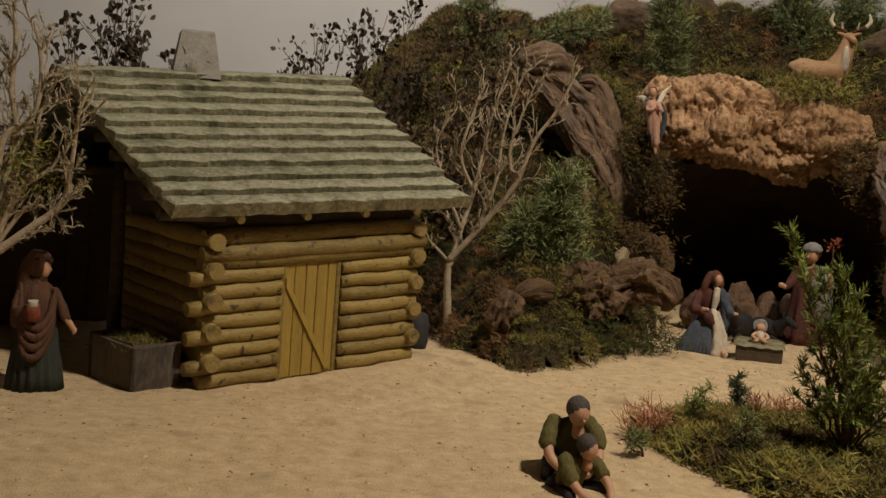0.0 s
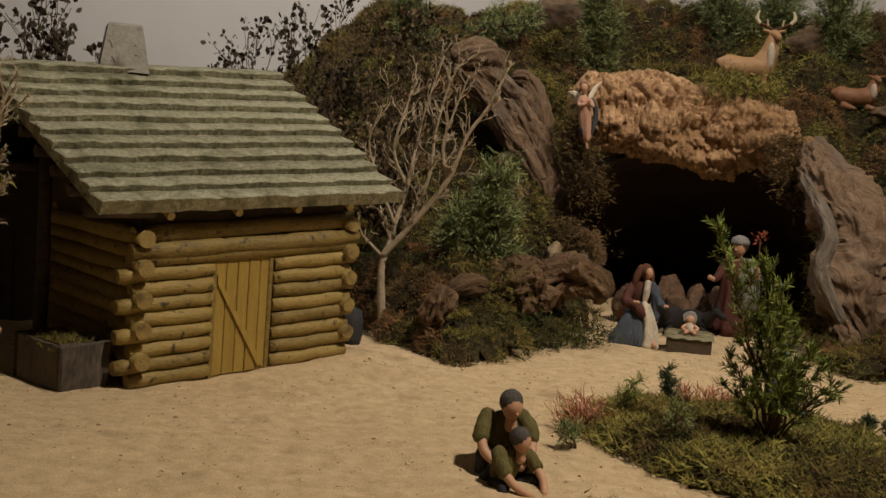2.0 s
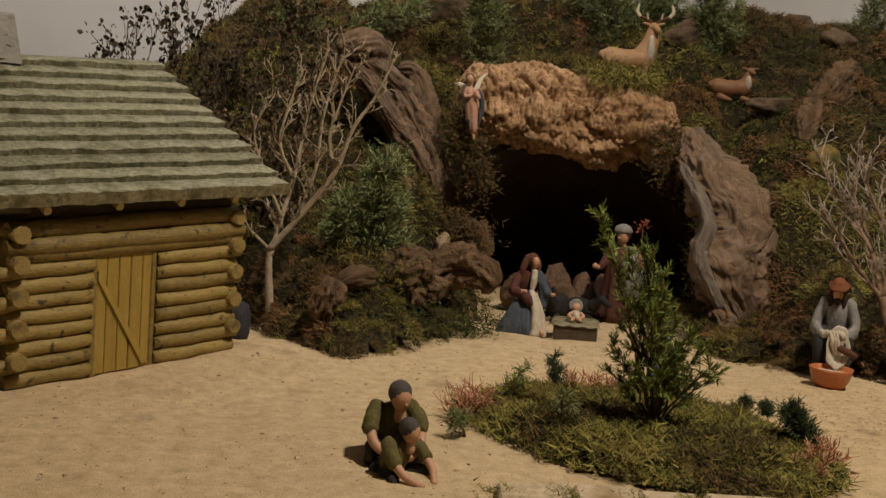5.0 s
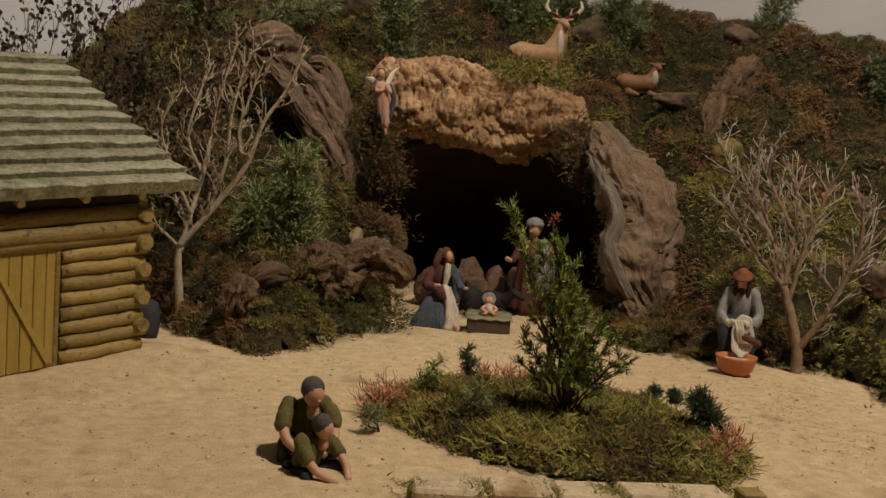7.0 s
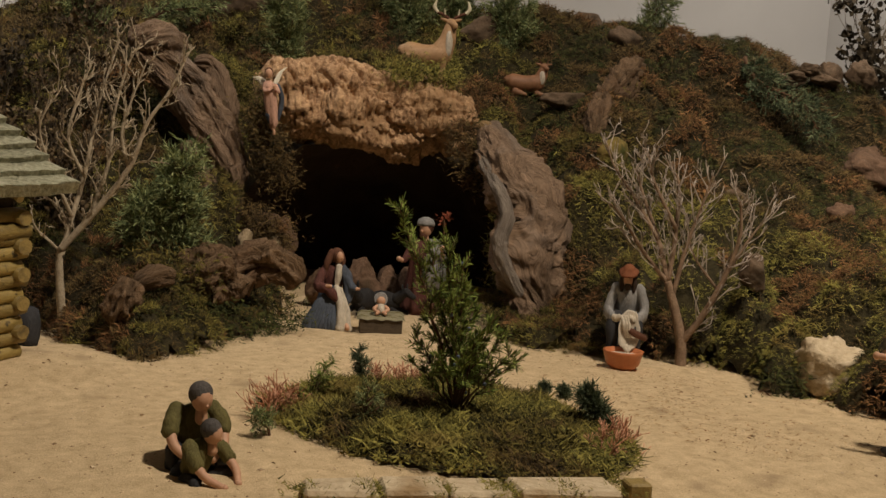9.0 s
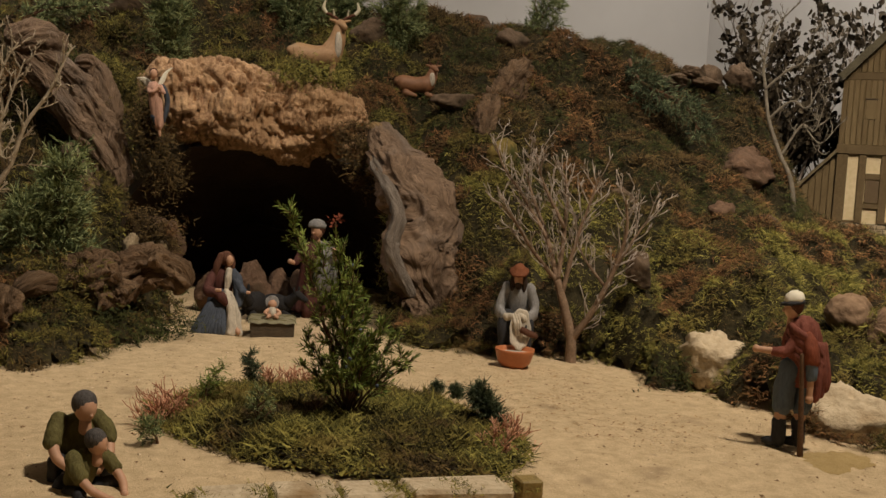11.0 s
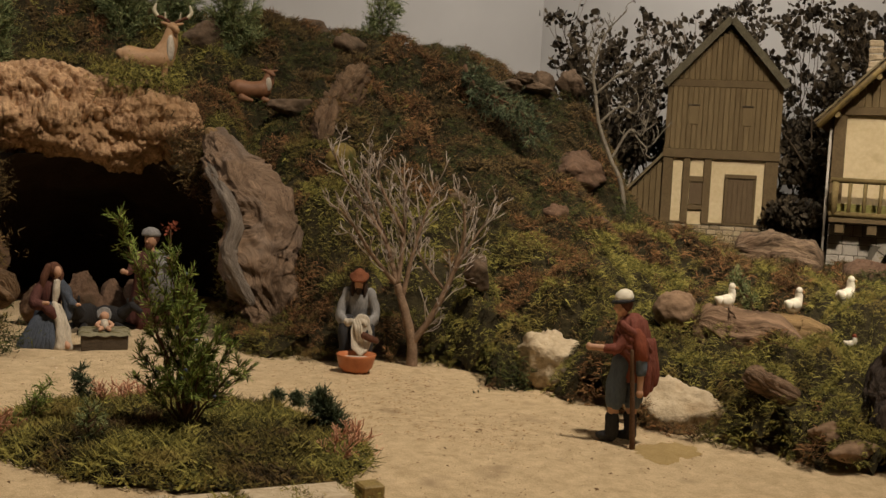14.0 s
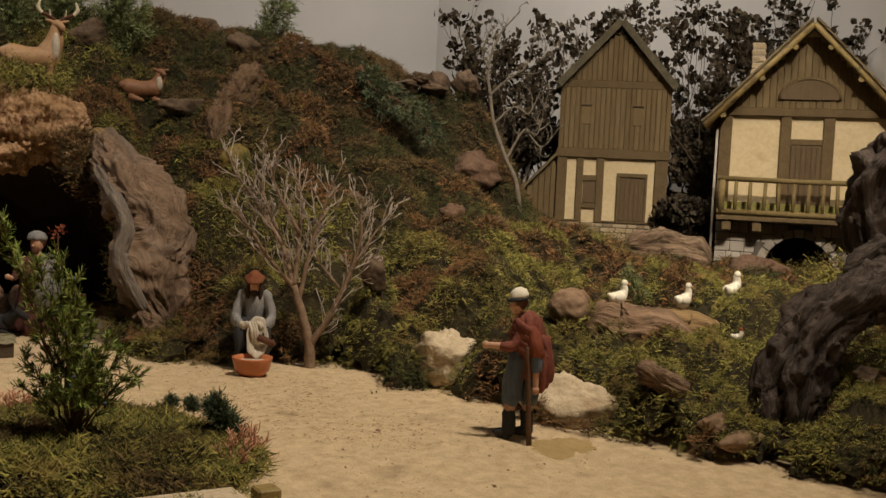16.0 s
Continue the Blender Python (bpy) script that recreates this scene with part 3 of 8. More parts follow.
def build_moss():
    """Moss laid in cushions: each cushion has its own tint and length, with gaps that show the darkened ground."""
    rng = random.Random(11)
    acc = Acc()
    count = 0
    while count < 150000:
        b, r = rng.uniform(-12, 62), 1.35 + 2.15 * rng.random() ** 0.95
        x, y = r * math.sin(radians(b)), r * math.cos(radians(b))
        if x > 3.0 or y > 3.8 or r > 3.45:
            continue
        z = land(x, y)
        if z <= 0.0 or in_cave(x, y):
            continue
        wx, wy = x + 0.025 * fbm(x * 10, y * 10, 1.5, 3), y + 0.025 * fbm(x * 10, y * 10, 8.5, 3)
        d, q = noise.voronoi(Vector((wx * 15, wy * 15, 0.7)))
        if d[1] - d[0] < 0.09 and rng.random() < 0.6:
            continue
        cell = noise.cell(q[0] * 7.31)
        cell2 = noise.cell(q[0] * 3.17 + Vector((9, 4, 1)))
        nrm = Vector((land(x - 0.02, y) - land(x + 0.02, y), land(x, y - 0.02) - land(x, y + 0.02), 0.04)).normalized()
        low = max(0.0, min(1.0, (2.65 - r) / 0.35))
        green = (0.62 * low if b > 30 else 0.05 + 0.12 * low) - (0.2 if b > 30 and r > 2.6 else 0) + (0.15 if b < 14 and r > 2.3 else 0) - (0.3 if b < 14 and r < 2.2 else 0) - (0.06 if r > 2.85 else 0)
        light = 0.6 * fbm(x * 2.6, y * 2.6, 4.0) + 0.38 * cell + 0.25 * fbm(x * 14, y * 14, 6.0, 2) + green + 0.4 * (rng.random() - 0.5)
        dry = abs((x - 1.39) * 0.842 - (y - 1.63) * 0.54) < 0.035 and 1.5 < y < 1.95
        if b > 24 and r > 2.45:
            light -= 0.12 + 0.1 * min(1.0, (r - 2.45) / 0.3)
        # Darker tints on this flank make up for lamp spill falling on it.
        if 32 < b < 42 and r > 2.3:
            light -= 0.22
        if b > 41 and 2.25 < r < 2.75:
            light += 0.4
        rusty = (dry and rng.random() < 0.75) or cell2 > 0.84 or (cell2 > 0.1 and fbm(x * 4, y * 4, 12.0, 2) > (0.2 if b > 30 else 0.35))
        if rusty:
            m = 3 if rng.random() < 0.55 else 1
        else:
            m = 2 if light > 0.36 else (0 if light > 0.0 and (cell2 > -0.55 or b < 30) else (1 if cell2 > -0.2 or rng.random() < 0.3 else 4))
        size = rng.uniform(0.0095, 0.02) * (1 + 0.3 * cell2) * (0.8 if r < 2.2 else 1.0)
        d3, q3 = noise.voronoi(Vector((wx * 34, wy * 34, 3.7)))
        out = Vector((wx * 34 - q3[0].x, wy * 34 - q3[0].y, 0))
        z += 0.012 * math.sqrt(max(0.0, 1 - (d3[0] / 0.75) ** 2)) - 0.006
        way = (nrm + out * 1.1 + Vector((rng.gauss(0, 0.25) + 0.15 * cell, rng.gauss(0, 0.25), 0.25))).normalized()
        if r < 2.55:
            strands(acc, Vector((x, y, z - 0.003)), way, size * 0.82, rng, 6, m, 0.6 * (1 - nrm.z))
        else:
            tuft(acc, Vector((x, y, z - 0.004)), way, size * 1.1, rng, 7, m)
        count += 1
    thing("moss", "dried green, brown and rusty moss covering the hillside", "moss", kind="stuff", acc=acc, mats=[MOSS, MOSSB, MOSSL, MOSSR, MOSSD])


def build_room():
    def slab(name, lo, hi, label, m=WALL):
        acc = Acc()
        acc.box(lo, hi, 0, 0.002)
        thing(name, label, "wall" if "wall" in name else "ceiling", kind="structure", acc=acc, mats=[m])
    slab("wall_back", (-2.6, 3.92, -0.9), (3.1, 4.02, 2.8), "plain grey painted wall behind the diorama")
    slab("wall_right", (3.1, -2.6, -0.9), (3.2, 4.02, 2.8), "plain grey painted side wall")
    slab("wall_left", (-2.7, -2.6, -0.9), (-2.6, 4.02, 2.8), "unseen side wall, kept dark to hold back fill light", FILLCUT)
    slab("wall_front", (-2.6, -2.7, -0.9), (3.1, -2.6, 2.8), "unseen wall behind the viewer, kept dark to hold back fill light", FILLCUT)
    # Out of view; pale so that it bounces light into the shadows.
    slab("ceiling", (-2.7, -2.7, 2.8), (3.2, 4.02, 2.9), "plain painted ceiling", CEIL)


build_ground()
build_hill()
build_moss()
build_room()


# ---- the log cabin ----
def cabin():
    rng = random.Random(5)
    u, n = Vector((0.788, 0.616, 0)), Vector((-0.616, 0.788, 0))
    o = Vector((-0.315, 1.493, 0.0))
    w, deep, shear = 0.341, 0.30, 0.062

    def loc(a, b, z):
        """Along the front, towards the back, up; the old cabin leans a little."""
        return o + u * a + n * b + Vector((0, 0, z + shear * a))
    root = thing("log_cabin", "small log cabin with a grey plank roof standing in the sand", "cabin", tuple(o))
    inv = Matrix.Translation(-o)

    def put(name, acc, mats, parent=root, label=""):
        acc.v = [inv @ Vector(p) for p in acc.v]
        return part(name, acc, mats, parent, label)

    def log(name, a0, b0, a1, b1, z, r):
        acc = Acc()
        k = 7
        pts = [loc(a0 + (a1 - a0) * i / k, b0 + (b1 - b0) * i / k, z + rng.uniform(-1, 1) * 0.0012) for i in range(k + 1)]
        rad = [r * rng.uniform(0.93, 1.06) for _ in pts]
        rad[0] *= 0.9
        rad[-1] *= 0.9
        acc.tube(pts, rad, 10, 0, True, 0.04, rng, 1)
        put(name, acc, [LOG, LOGEND])
    door0, door1, dz = 0.113, 0.205, 0.168
    pitch = 0.0208
    for i in range(9):
        z = 0.006 + i * pitch
        if z < dz:
            log("wall_log", -0.012 - 0.02 * (i % 2), 0.0, door0 - 0.003, 0.0, z, 0.0112)
            log("wall_log", door1 + 0.004, 0.0, w + 0.006 + 0.008 * (i % 2), 0.0, z, 0.0112)
        else:
            log("wall_log", -0.016, 0.0, w + 0.012, 0.0, z, 0.0125)
    log("lintel_log", -0.016, -0.004, w + 0.014, -0.004, 0.183, 0.0125)
    log("wall_log", -0.01, 0.002, w + 0.008, 0.002, 0.206, 0.013)
    for i in range(10):
        z = 0.016 + i * pitch
        log("side_log", 0.0, 0.008 if i % 2 == 0 else -0.021 - rng.uniform(0, 0.004), 0.0, deep, z, 0.0115 if i % 2 == 0 else 0.0128)
        log("side_log", w, 0.008 if i % 2 == 0 else -0.017 - rng.uniform(0, 0.004), w, deep, z, 0.0115 if i % 2 == 0 else 0.0124)
    for i in range(11):
        log("back_log", 0, deep, w, deep, 0.006 + i * pitch, 0.0112)
    # boarded core behind the logs
    acc = Acc()
    q = [loc(a, b, z) for a, b in ((0.004, 0.006), (w - 0.004, 0.006), (w - 0.004, deep), (0.004, deep)) for z in (-0.01, 0.236)]
    b = len(acc.v)
    acc.v += q
    for i in range(4):
        j = (i + 1) % 4
        acc.face((2 * i, 2 * j, 2 * j + 1, 2 * i + 1))
    put("inner_wall", acc, [DARKW])
    # door of upright boards with a diagonal brace
    door = None
    acc = Acc()
    dw = (door1 - door0) / 5
    frame_ = Matrix.Translation(o) @ Matrix(((u.x, n.x, 0, 0), (u.y, n.y, 0, 0), (shear, 0, 1, 0), (0, 0, 0, 1)))
    acc.box((door0 + 0.002, 0.0, -0.006), (door1 - 0.002, 0.005, dz), 0, 0.001, frame_)
    door = put("door", acc, [DOORW], root, "yellow-brown board door with a diagonal brace")
    for i in range(5):
        acc = Acc()
        acc.box((door0 + dw * i + 0.0004, -0.004, -0.004), (door0 + dw * (i + 1) - 0.0003, 0.0, dz - rng.uniform(0, 0.003)), 0, 0.0012, frame_, 0.0006, rng)
        put("door_board", acc, [DOORW], door)
    acc = Acc()
    acc.prism([(door0 + 0.003, 0.142), (door0 + 0.003, 0.13), (door1 - 0.016, 0.002), (door1 - 0.006, 0.002)], -0.0075, -0.0042, 0, frame_)
    put("brace", acc, [DOORW], door)
    for a in (door0, door1):
        acc = Acc()
        acc.box((a - 0.005, -0.006, -0.006), (a + 0.003, 0.004, dz + 0.004), 0, 0.0015, frame_)
        put("door_jamb", acc, [LOG], root)
    # rafters under the eave
    for a in (0.025, 0.128, 0.226, 0.318):
        acc = Acc()
        acc.tube([loc(a, -0.036, 0.2325), loc(a, 0.05, 0.272)], 0.0058, 8, 0, True, 0.05, rng, 1)
        put("rafter", acc, [LOG, LOGEND])
    # roof: overlapping rows of rough planks, eave to ridge
    rows = 11
    eave = [loc(-0.077, -0.036, 0.2465), loc(0.41, -0.036, 0.2425)]
    ridge = [loc(-0.142, 0.262, 0.437), loc(0.345, 0.262, 0.438)]
    up = (ridge[0] - eave[0])
    nrm = (eave[1] - eave[0]).cross(up).normalized()
    if nrm.z < 0:
        nrm = -nrm
    for i in range(rows):
        k0, k1 = i / rows, (i + 1.35) / rows
        acc, m = Acc(), 60
        for j in range(m + 1):
            s = j / m
            e = eave[0].lerp(eave[1], s)
            r = ridge[0].lerp(ridge[1], s)
            wob = 0.0035 * fbm(s * 5, i * 3.3, 1) + 0.002 * fbm(s * 26, i * 3.3, 2)
            lift = nrm * (0.016 + 0.003 * fbm(s * 9, i * 2.1, 5) + 0.0012 * fbm(s * 40, i * 2.1, 8))
            f0 = e.lerp(r, k0) - up.normalized() * (0.005 + wob)
            f1 = e.lerp(r, min(k1, 1.0))
            acc.v += [f0 - nrm * 0.005, f0 + lift, f0 + lift * 0.9 + up.normalized() * 0.006 + nrm * 0.0006, f1 + nrm * 0.0015, f1 - nrm * 0.006]
        for j in range(m):
            for q in range(5):
                a0, a1 = j * 5 + q, j * 5 + (q + 1) % 5
                acc.face((a0, a0 + 5, a1 + 5, a1), 0, q in (1, 2))
        acc.face(tuple(range(5))), acc.face(tuple(m * 5 + k for k in reversed(range(5))))
        put("roof_plank", acc, [ROOF], root, "rough grey-green roof plank")
    # rear slope and gables close the roof
    acc = Acc()
    back = [loc(-0.12, 0.5, 0.28), loc(0.36, 0.5, 0.28)]
    acc.v += [ridge[0], ridge[1], back[1], back[0], ridge[0] - nrm * 0.02, ridge[1] - nrm * 0.02, back[1] - Vector((0, 0, 0.02)), back[0] - Vector((0, 0, 0.02))]
    for f in ((0, 1, 2, 3), (7, 6, 5, 4), (0, 3, 7, 4), (1, 5, 6, 2), (3, 2, 6, 7), (0, 4, 5, 1)):
        acc.face(f)
    put("rear_roof", acc, [ROOF])
    acc = Acc()
    for a in (0.0, w):
        b = len(acc.v)
        acc.v += [loc(a, 0, 0.225), loc(a, 0.25, 0.42), loc(a, deep + 0.1, 0.33), loc(a, deep, 0.2)]
        acc.face((b, b + 1, b + 2, b + 3))
    put("gable_board", acc, [DARKW])
    # plank-end beams along the left verge
    for i in range(8):
        k = i / 8 + 0.05
        p = eave[0].lerp(ridge[0], k) - nrm * 0.016
        acc = Acc()
        acc.tube([p - u * 0.004, p + u * 0.09], 0.0085, 7, 0, True, 0.1, rng)
        put("verge_log", acc, [DARKW])
    # chimney
    acc = Acc()
    c = loc(0.082, 0.262, 0.0) + Vector((0, 0, 0.425))
    rot = Matrix.Rotation(radians(-20), 3, "Z") @ Matrix(((u.x, n.x, 0), (u.y, n.y, 0), (0, 0, 1)))
    for h, s in ((0, 0.037), (0.07, 0.0255), (0.0735, 0.0235)):
        acc.v += [c + rot @ Vector((x * s, y * s, 0)) + Vector((0, 0, h)) for x, y in ((-1, -1), (1, -1), (1, 1), (-1, 1))]
    for L in (0, 4):
        for k in range(4):
            acc.face((L + k, L + (k + 1) % 4, L + 4 + (k + 1) % 4, L + 4 + k))
    acc.face((8, 9, 10, 11))
    chim = put("chimney", acc, [PLASTER], root, "tapered grey plaster chimney, cracked")
    for k in range(7):
        acc = Acc()
        a, z = rng.uniform(-0.7, 0.7), rng.uniform(0.005, 0.05)
        s = 0.037 - 0.0115 * z / 0.07 + 0.0004
        p0 = c + rot @ Vector((a * s, -s, 0)) + Vector((0, 0, z))
        p1 = p0 + rot @ Vector((rng.uniform(-0.01, 0.01), 0.0008, rng.uniform(-0.014, 0.014)))
        acc.tube([p0, p0.lerp(p1, 0.5) + Vector((0.001, 0, 0.001)), p1], 0.0005, 4)
        put("crack", acc, [DARKW], chim)
    return o, u, n, loc


cabin()


# ---- cave of cork bark and roots ----
def bark_block(name, label, cat, pts, rads, m, seg=64, sub=18, amp=0.2, freq=6.0, ridges=0.25, twist=0.6, seed=0.0, flat=1.0, parent=None, rest=None, wave=0.0, along=1.0):
    """A gnarled body along a line of points, with deep grooves that run along it."""
    P = [Vector(p) for p in pts]
    if rest is not None:
        P = [Vector((p.x, p.y, max(p.z, land(p.x, p.y) + rest))) for p in P]
    acc = Acc()
    total = len(P) - 1
    rings = total * sub
    side, run, last = None, 0.0, P[0]
    for i in range(rings + 1):
        t = i / sub
        k = min(int(t), total - 1)
        f = t - k
        p0, p1, p2, p3 = P[max(k - 1, 0)], P[k], P[k + 1], P[min(k + 2, total)]
        c = 0.5 * ((2 * p1) + (p2 - p0) * f + (2 * p0 - 5 * p1 + 4 * p2 - p3) * f * f + (3 * p1 - p0 - 3 * p2 + p3) * f ** 3)
        run += (c - last).length
        last = c
        d = (p2 - p1).normalized()
        fr = rads[k] + (rads[k + 1] - rads[k]) * (f * f * (3 - 2 * f))
        if side is None:
            side = d.cross(Vector((0, 1, 0))).normalized()
        side = (side - d * side.dot(d)).normalized()
        up = d.cross(side)
        near = min(i, rings - i) / (0.35 * sub)
        end = math.sqrt(max(0.0, 1 - (1 - near) ** 2)) if near < 1 else 1.0
        for j in range(seg):
            a = 2 * math.pi * j / seg
            v = side * math.cos(a) + up * (math.sin(a) * flat)
            bent = noise.noise(c * 11 + v * 1.3 + Vector((0, seed, 0)))
            w = a + twist * run * 8 + wave * bent
            g = Vector((math.cos(w), math.sin(w), run * 5.0 * along + wave * 0.8 * noise.noise(c * 8 + v + Vector((seed, 5, 0)))))
            q = 1 + amp * noise.fractal(c * freq + v * 1.4 + Vector((seed, 0, 0)), 0.7, 2.0, 3)
            n1 = noise.noise(Vector((g.x * 1.7 + seed, g.y * 1.7, g.z * 0.9)))
            n2 = noise.noise(Vector((g.x * 4.0, g.y * 4.0 + seed, g.z * 1.8)))
            n3 = noise.noise(Vector((g.x * 12.0, g.y * 12.0, g.z * 2.5 + seed)))
            q += ridges * (0.45 - 1.5 * abs(n1)) + ridges * 0.55 * (0.4 - 1.5 * abs(n2)) + ridges * 0.3 * n3 + ridges * 0.16 * noise.noise(Vector((g.x * 26.0, g.y * 26.0 + seed, g.z * 3.0)))
            acc.v.append(c + v * (fr * q * end))
            acc.grain.append((g.x * 0.1, g.y * 0.1, g.z * 0.2))
    for i in range(rings):
        for j in range(seg):
            a, b = i * seg + j, i * seg + (j + 1) % seg
            acc.face((a, b, b + seg, a + seg), 0, True)
    if parent:
        return part(name, acc, [m], parent, label)
    return thing(name, label, cat, acc=acc, mats=[m])


def cork_slab():
    """The long slab of cork bark over the mouth of the cave, thick and deeply knotted."""
    acc = Acc()
    nx, nz = 230, 120
    x0, x1 = 0.425, 0.955
    for j in range(nz):
        for i in range(nx + 1):
            s, t = i / nx, j / nz
            a = 2 * math.pi * t
            x = x0 + (x1 - x0) * s
            yc = 2.62 - 0.12 * s
            zc = 0.452 - 0.022 * s + 0.012 * math.sin(s * 6)
            ry, rz = 0.13, 0.088 * (0.92 + 0.15 * math.sin(s * 4 + 0.5))
            end = math.sqrt(max(0.0, 1 - abs(2 * s - 1) ** 7))
            ca, sa = math.cos(a), math.sin(a)
            cy = math.copysign(abs(ca) ** 0.6, ca)
            cz = math.copysign(abs(sa) ** 0.6, sa)
            p = Vector((x, yc + ry * cy * end, zc + rz * cz * end))
            warp = p + Vector((noise.noise(p * 20), noise.noise(p * 20 + Vector((5, 0, 0))), noise.noise(p * 20 + Vector((0, 5, 0))))) * 0.014
            d1, q1 = noise.voronoi(Vector((warp.x * 19, warp.y * 20, warp.z * 32)))
            d2, q2 = noise.voronoi(Vector((warp.x * 50, warp.y * 46, warp.z * 58)))
            d = 0.014 * min(1.0, (d1[1] - d1[0]) * 7) - 0.006 + 0.022 * noise.noise(q1[0] * 3.7) + 0.006 * min(1.0, (d2[1] - d2[0]) * 6) - 0.003 + 0.008 * noise.noise(q2[0] * 2.3)
            d += 0.034 * noise.noise(p * 9) - 0.008 * abs(noise.noise(Vector((warp.x * 14, warp.y * 16, warp.z * 34)))) - 0.004 * abs(noise.noise(Vector((warp.x * 60, warp.y * 50, warp.z * 46)))) + 0.0025 * noise.noise(p * 90) - 0.004
            acc.v.append(p + Vector((0.3 * (2 * s - 1), cy, cz)).normalized() * d * min(1.0, end * 1.3))
    w = nx + 1
    for j in range(nz):
        for i in range(nx):
            a, b = j * w + i, ((j + 1) % nz) * w + i
            acc.face((a, a + 1, b + 1, b), 0, True)
    thing("cork_slab", "knotted reddish-tan slab of cork bark lying over the cave mouth", "cork bark", acc=acc, mats=[CORK])


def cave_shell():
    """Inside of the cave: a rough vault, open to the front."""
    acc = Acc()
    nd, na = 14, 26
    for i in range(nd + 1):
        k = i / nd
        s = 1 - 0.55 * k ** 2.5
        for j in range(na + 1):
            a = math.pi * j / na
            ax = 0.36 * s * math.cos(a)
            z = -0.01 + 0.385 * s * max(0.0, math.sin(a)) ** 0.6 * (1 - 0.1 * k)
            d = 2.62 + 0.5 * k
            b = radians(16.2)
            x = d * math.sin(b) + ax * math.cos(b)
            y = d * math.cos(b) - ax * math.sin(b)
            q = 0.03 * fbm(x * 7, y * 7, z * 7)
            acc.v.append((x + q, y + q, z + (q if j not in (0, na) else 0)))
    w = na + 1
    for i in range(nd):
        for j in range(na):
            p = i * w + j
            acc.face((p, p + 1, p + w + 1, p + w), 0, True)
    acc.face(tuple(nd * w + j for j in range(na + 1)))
    thing("cave_wall", "rough bark lining of the cave, coloured near-black for its shade", "cave", kind="structure", acc=acc, mats=[CAVE])


def build_cave():
    cork_slab()
    cave_shell()
    root = thing("gnarled_root", "twisted grey-brown root with a knob, leaning over the cave's side", "root")
    for pts, rads, seed in (([(0.155, 2.465, 0.535), (0.223, 2.44, 0.465), (0.278, 2.424, 0.39), (0.327, 2.408, 0.326), (0.354, 2.404, 0.253)], [0.017, 0.023, 0.024, 0.024, 0.016], 2.0),
                            ([(0.19, 2.457, 0.54), (0.258, 2.446, 0.492), (0.302, 2.441, 0.44), (0.337, 2.427, 0.363), (0.366, 2.412, 0.291), (0.36, 2.393, 0.236)], [0.017, 0.024, 0.032, 0.031, 0.026, 0.014], 2.6),
                            ([(0.275, 2.47, 0.522), (0.313, 2.46, 0.51), (0.342, 2.446, 0.438), (0.352, 2.434, 0.364)], [0.012, 0.021, 0.025, 0.018], 3.8)):
        bark_block("root_strand", "", "", pts, rads, TRUNK, 72, 16, 0.3, 14, 0.42, 0.5, seed, 1.0, root, wave=0.9, along=1.3)
    bark_block("root_knob", "rounded brown knob", "", [(0.14, 2.462, 0.54), (0.165, 2.4647, 0.556), (0.205, 2.462, 0.566), (0.254, 2.487, 0.54)], [0.02, 0.032, 0.035, 0.024], TRUNK, 60, 14, 0.3, 12, 0.25, 0.5, 4.9, 1.0, root, wave=0.9)
    bark_block("gnarled_root", "smooth grey root stump beside the cave", "root",
               [(0.255, 2.39, 0.345), (0.265, 2.385, 0.322), (0.283, 2.373, 0.275), (0.292, 2.362, 0.226)], [0.014, 0.02, 0.028, 0.03], TRUNK, 48, 12, 0.25, 9, 0.25, 0.5, 4.0, wave=0.8)
    root = thing("cave_trunk", "broad weathered tree trunk framing the cave mouth", "trunk")
    bark_block("trunk_body", "", "",
               [(0.933, 2.345, 0.428), (0.928, 2.285, 0.388), (0.928, 2.225, 0.342), (0.938, 2.16, 0.296), (0.951, 2.125, 0.251), (0.952, 2.105, 0.205), (0.937, 2.09, 0.158), (0.944, 2.075, 0.113), (0.952, 2.06, 0.074), (0.957, 2.045, 0.03), (0.958, 2.035, -0.01)],
               [0.02, 0.042, 0.06, 0.07, 0.076, 0.077, 0.083, 0.074, 0.064, 0.06, 0.058], TRUNK, 140, 16, 0.3, 13, 0.24, 0.25, 7.0, 0.7, root, wave=1.3, along=1.6)
    bark_block("weathered_rib", "pale grey weathered rim of the hollow", "", [(0.88, 2.265, 0.371), (0.873, 2.19, 0.326), (0.87, 2.096, 0.276), (0.872, 2.062, 0.232), (0.853, 2.048, 0.178), (0.868, 2.03, 0.124), (0.893, 2.008, 0.076)], [0.007, 0.012, 0.014, 0.014, 0.015, 0.013, 0.008], GREYROOT, 40, 12, 0.35, 16, 0.3, 0.5, 7.4, 1.0, root, wave=0.8)
    bark_block("broken_limb", "pale broken root end", "",
               [(0.905, 2.335, 0.43), (0.925, 2.31, 0.405), (0.955, 2.28, 0.375)], [0.01, 0.017, 0.013], OCHRE, 40, 12, 0.3, 16, 0.4, 0.4, 7.7, 1.0, root)
    bark_block("bark_piece", "brown fibrous bark arched low beside the cave", "bark",
               [(0.299, 2.048, 0.061), (0.322, 2.045, 0.103), (0.365, 2.038, 0.131), (0.409, 2.029, 0.124), (0.441, 2.022, 0.091)], [0.022, 0.031, 0.034, 0.027, 0.018], BARKRED, 84, 18, 0.5, 16, 0.55, 0.8, 9.0, wave=1.1, along=1.7)
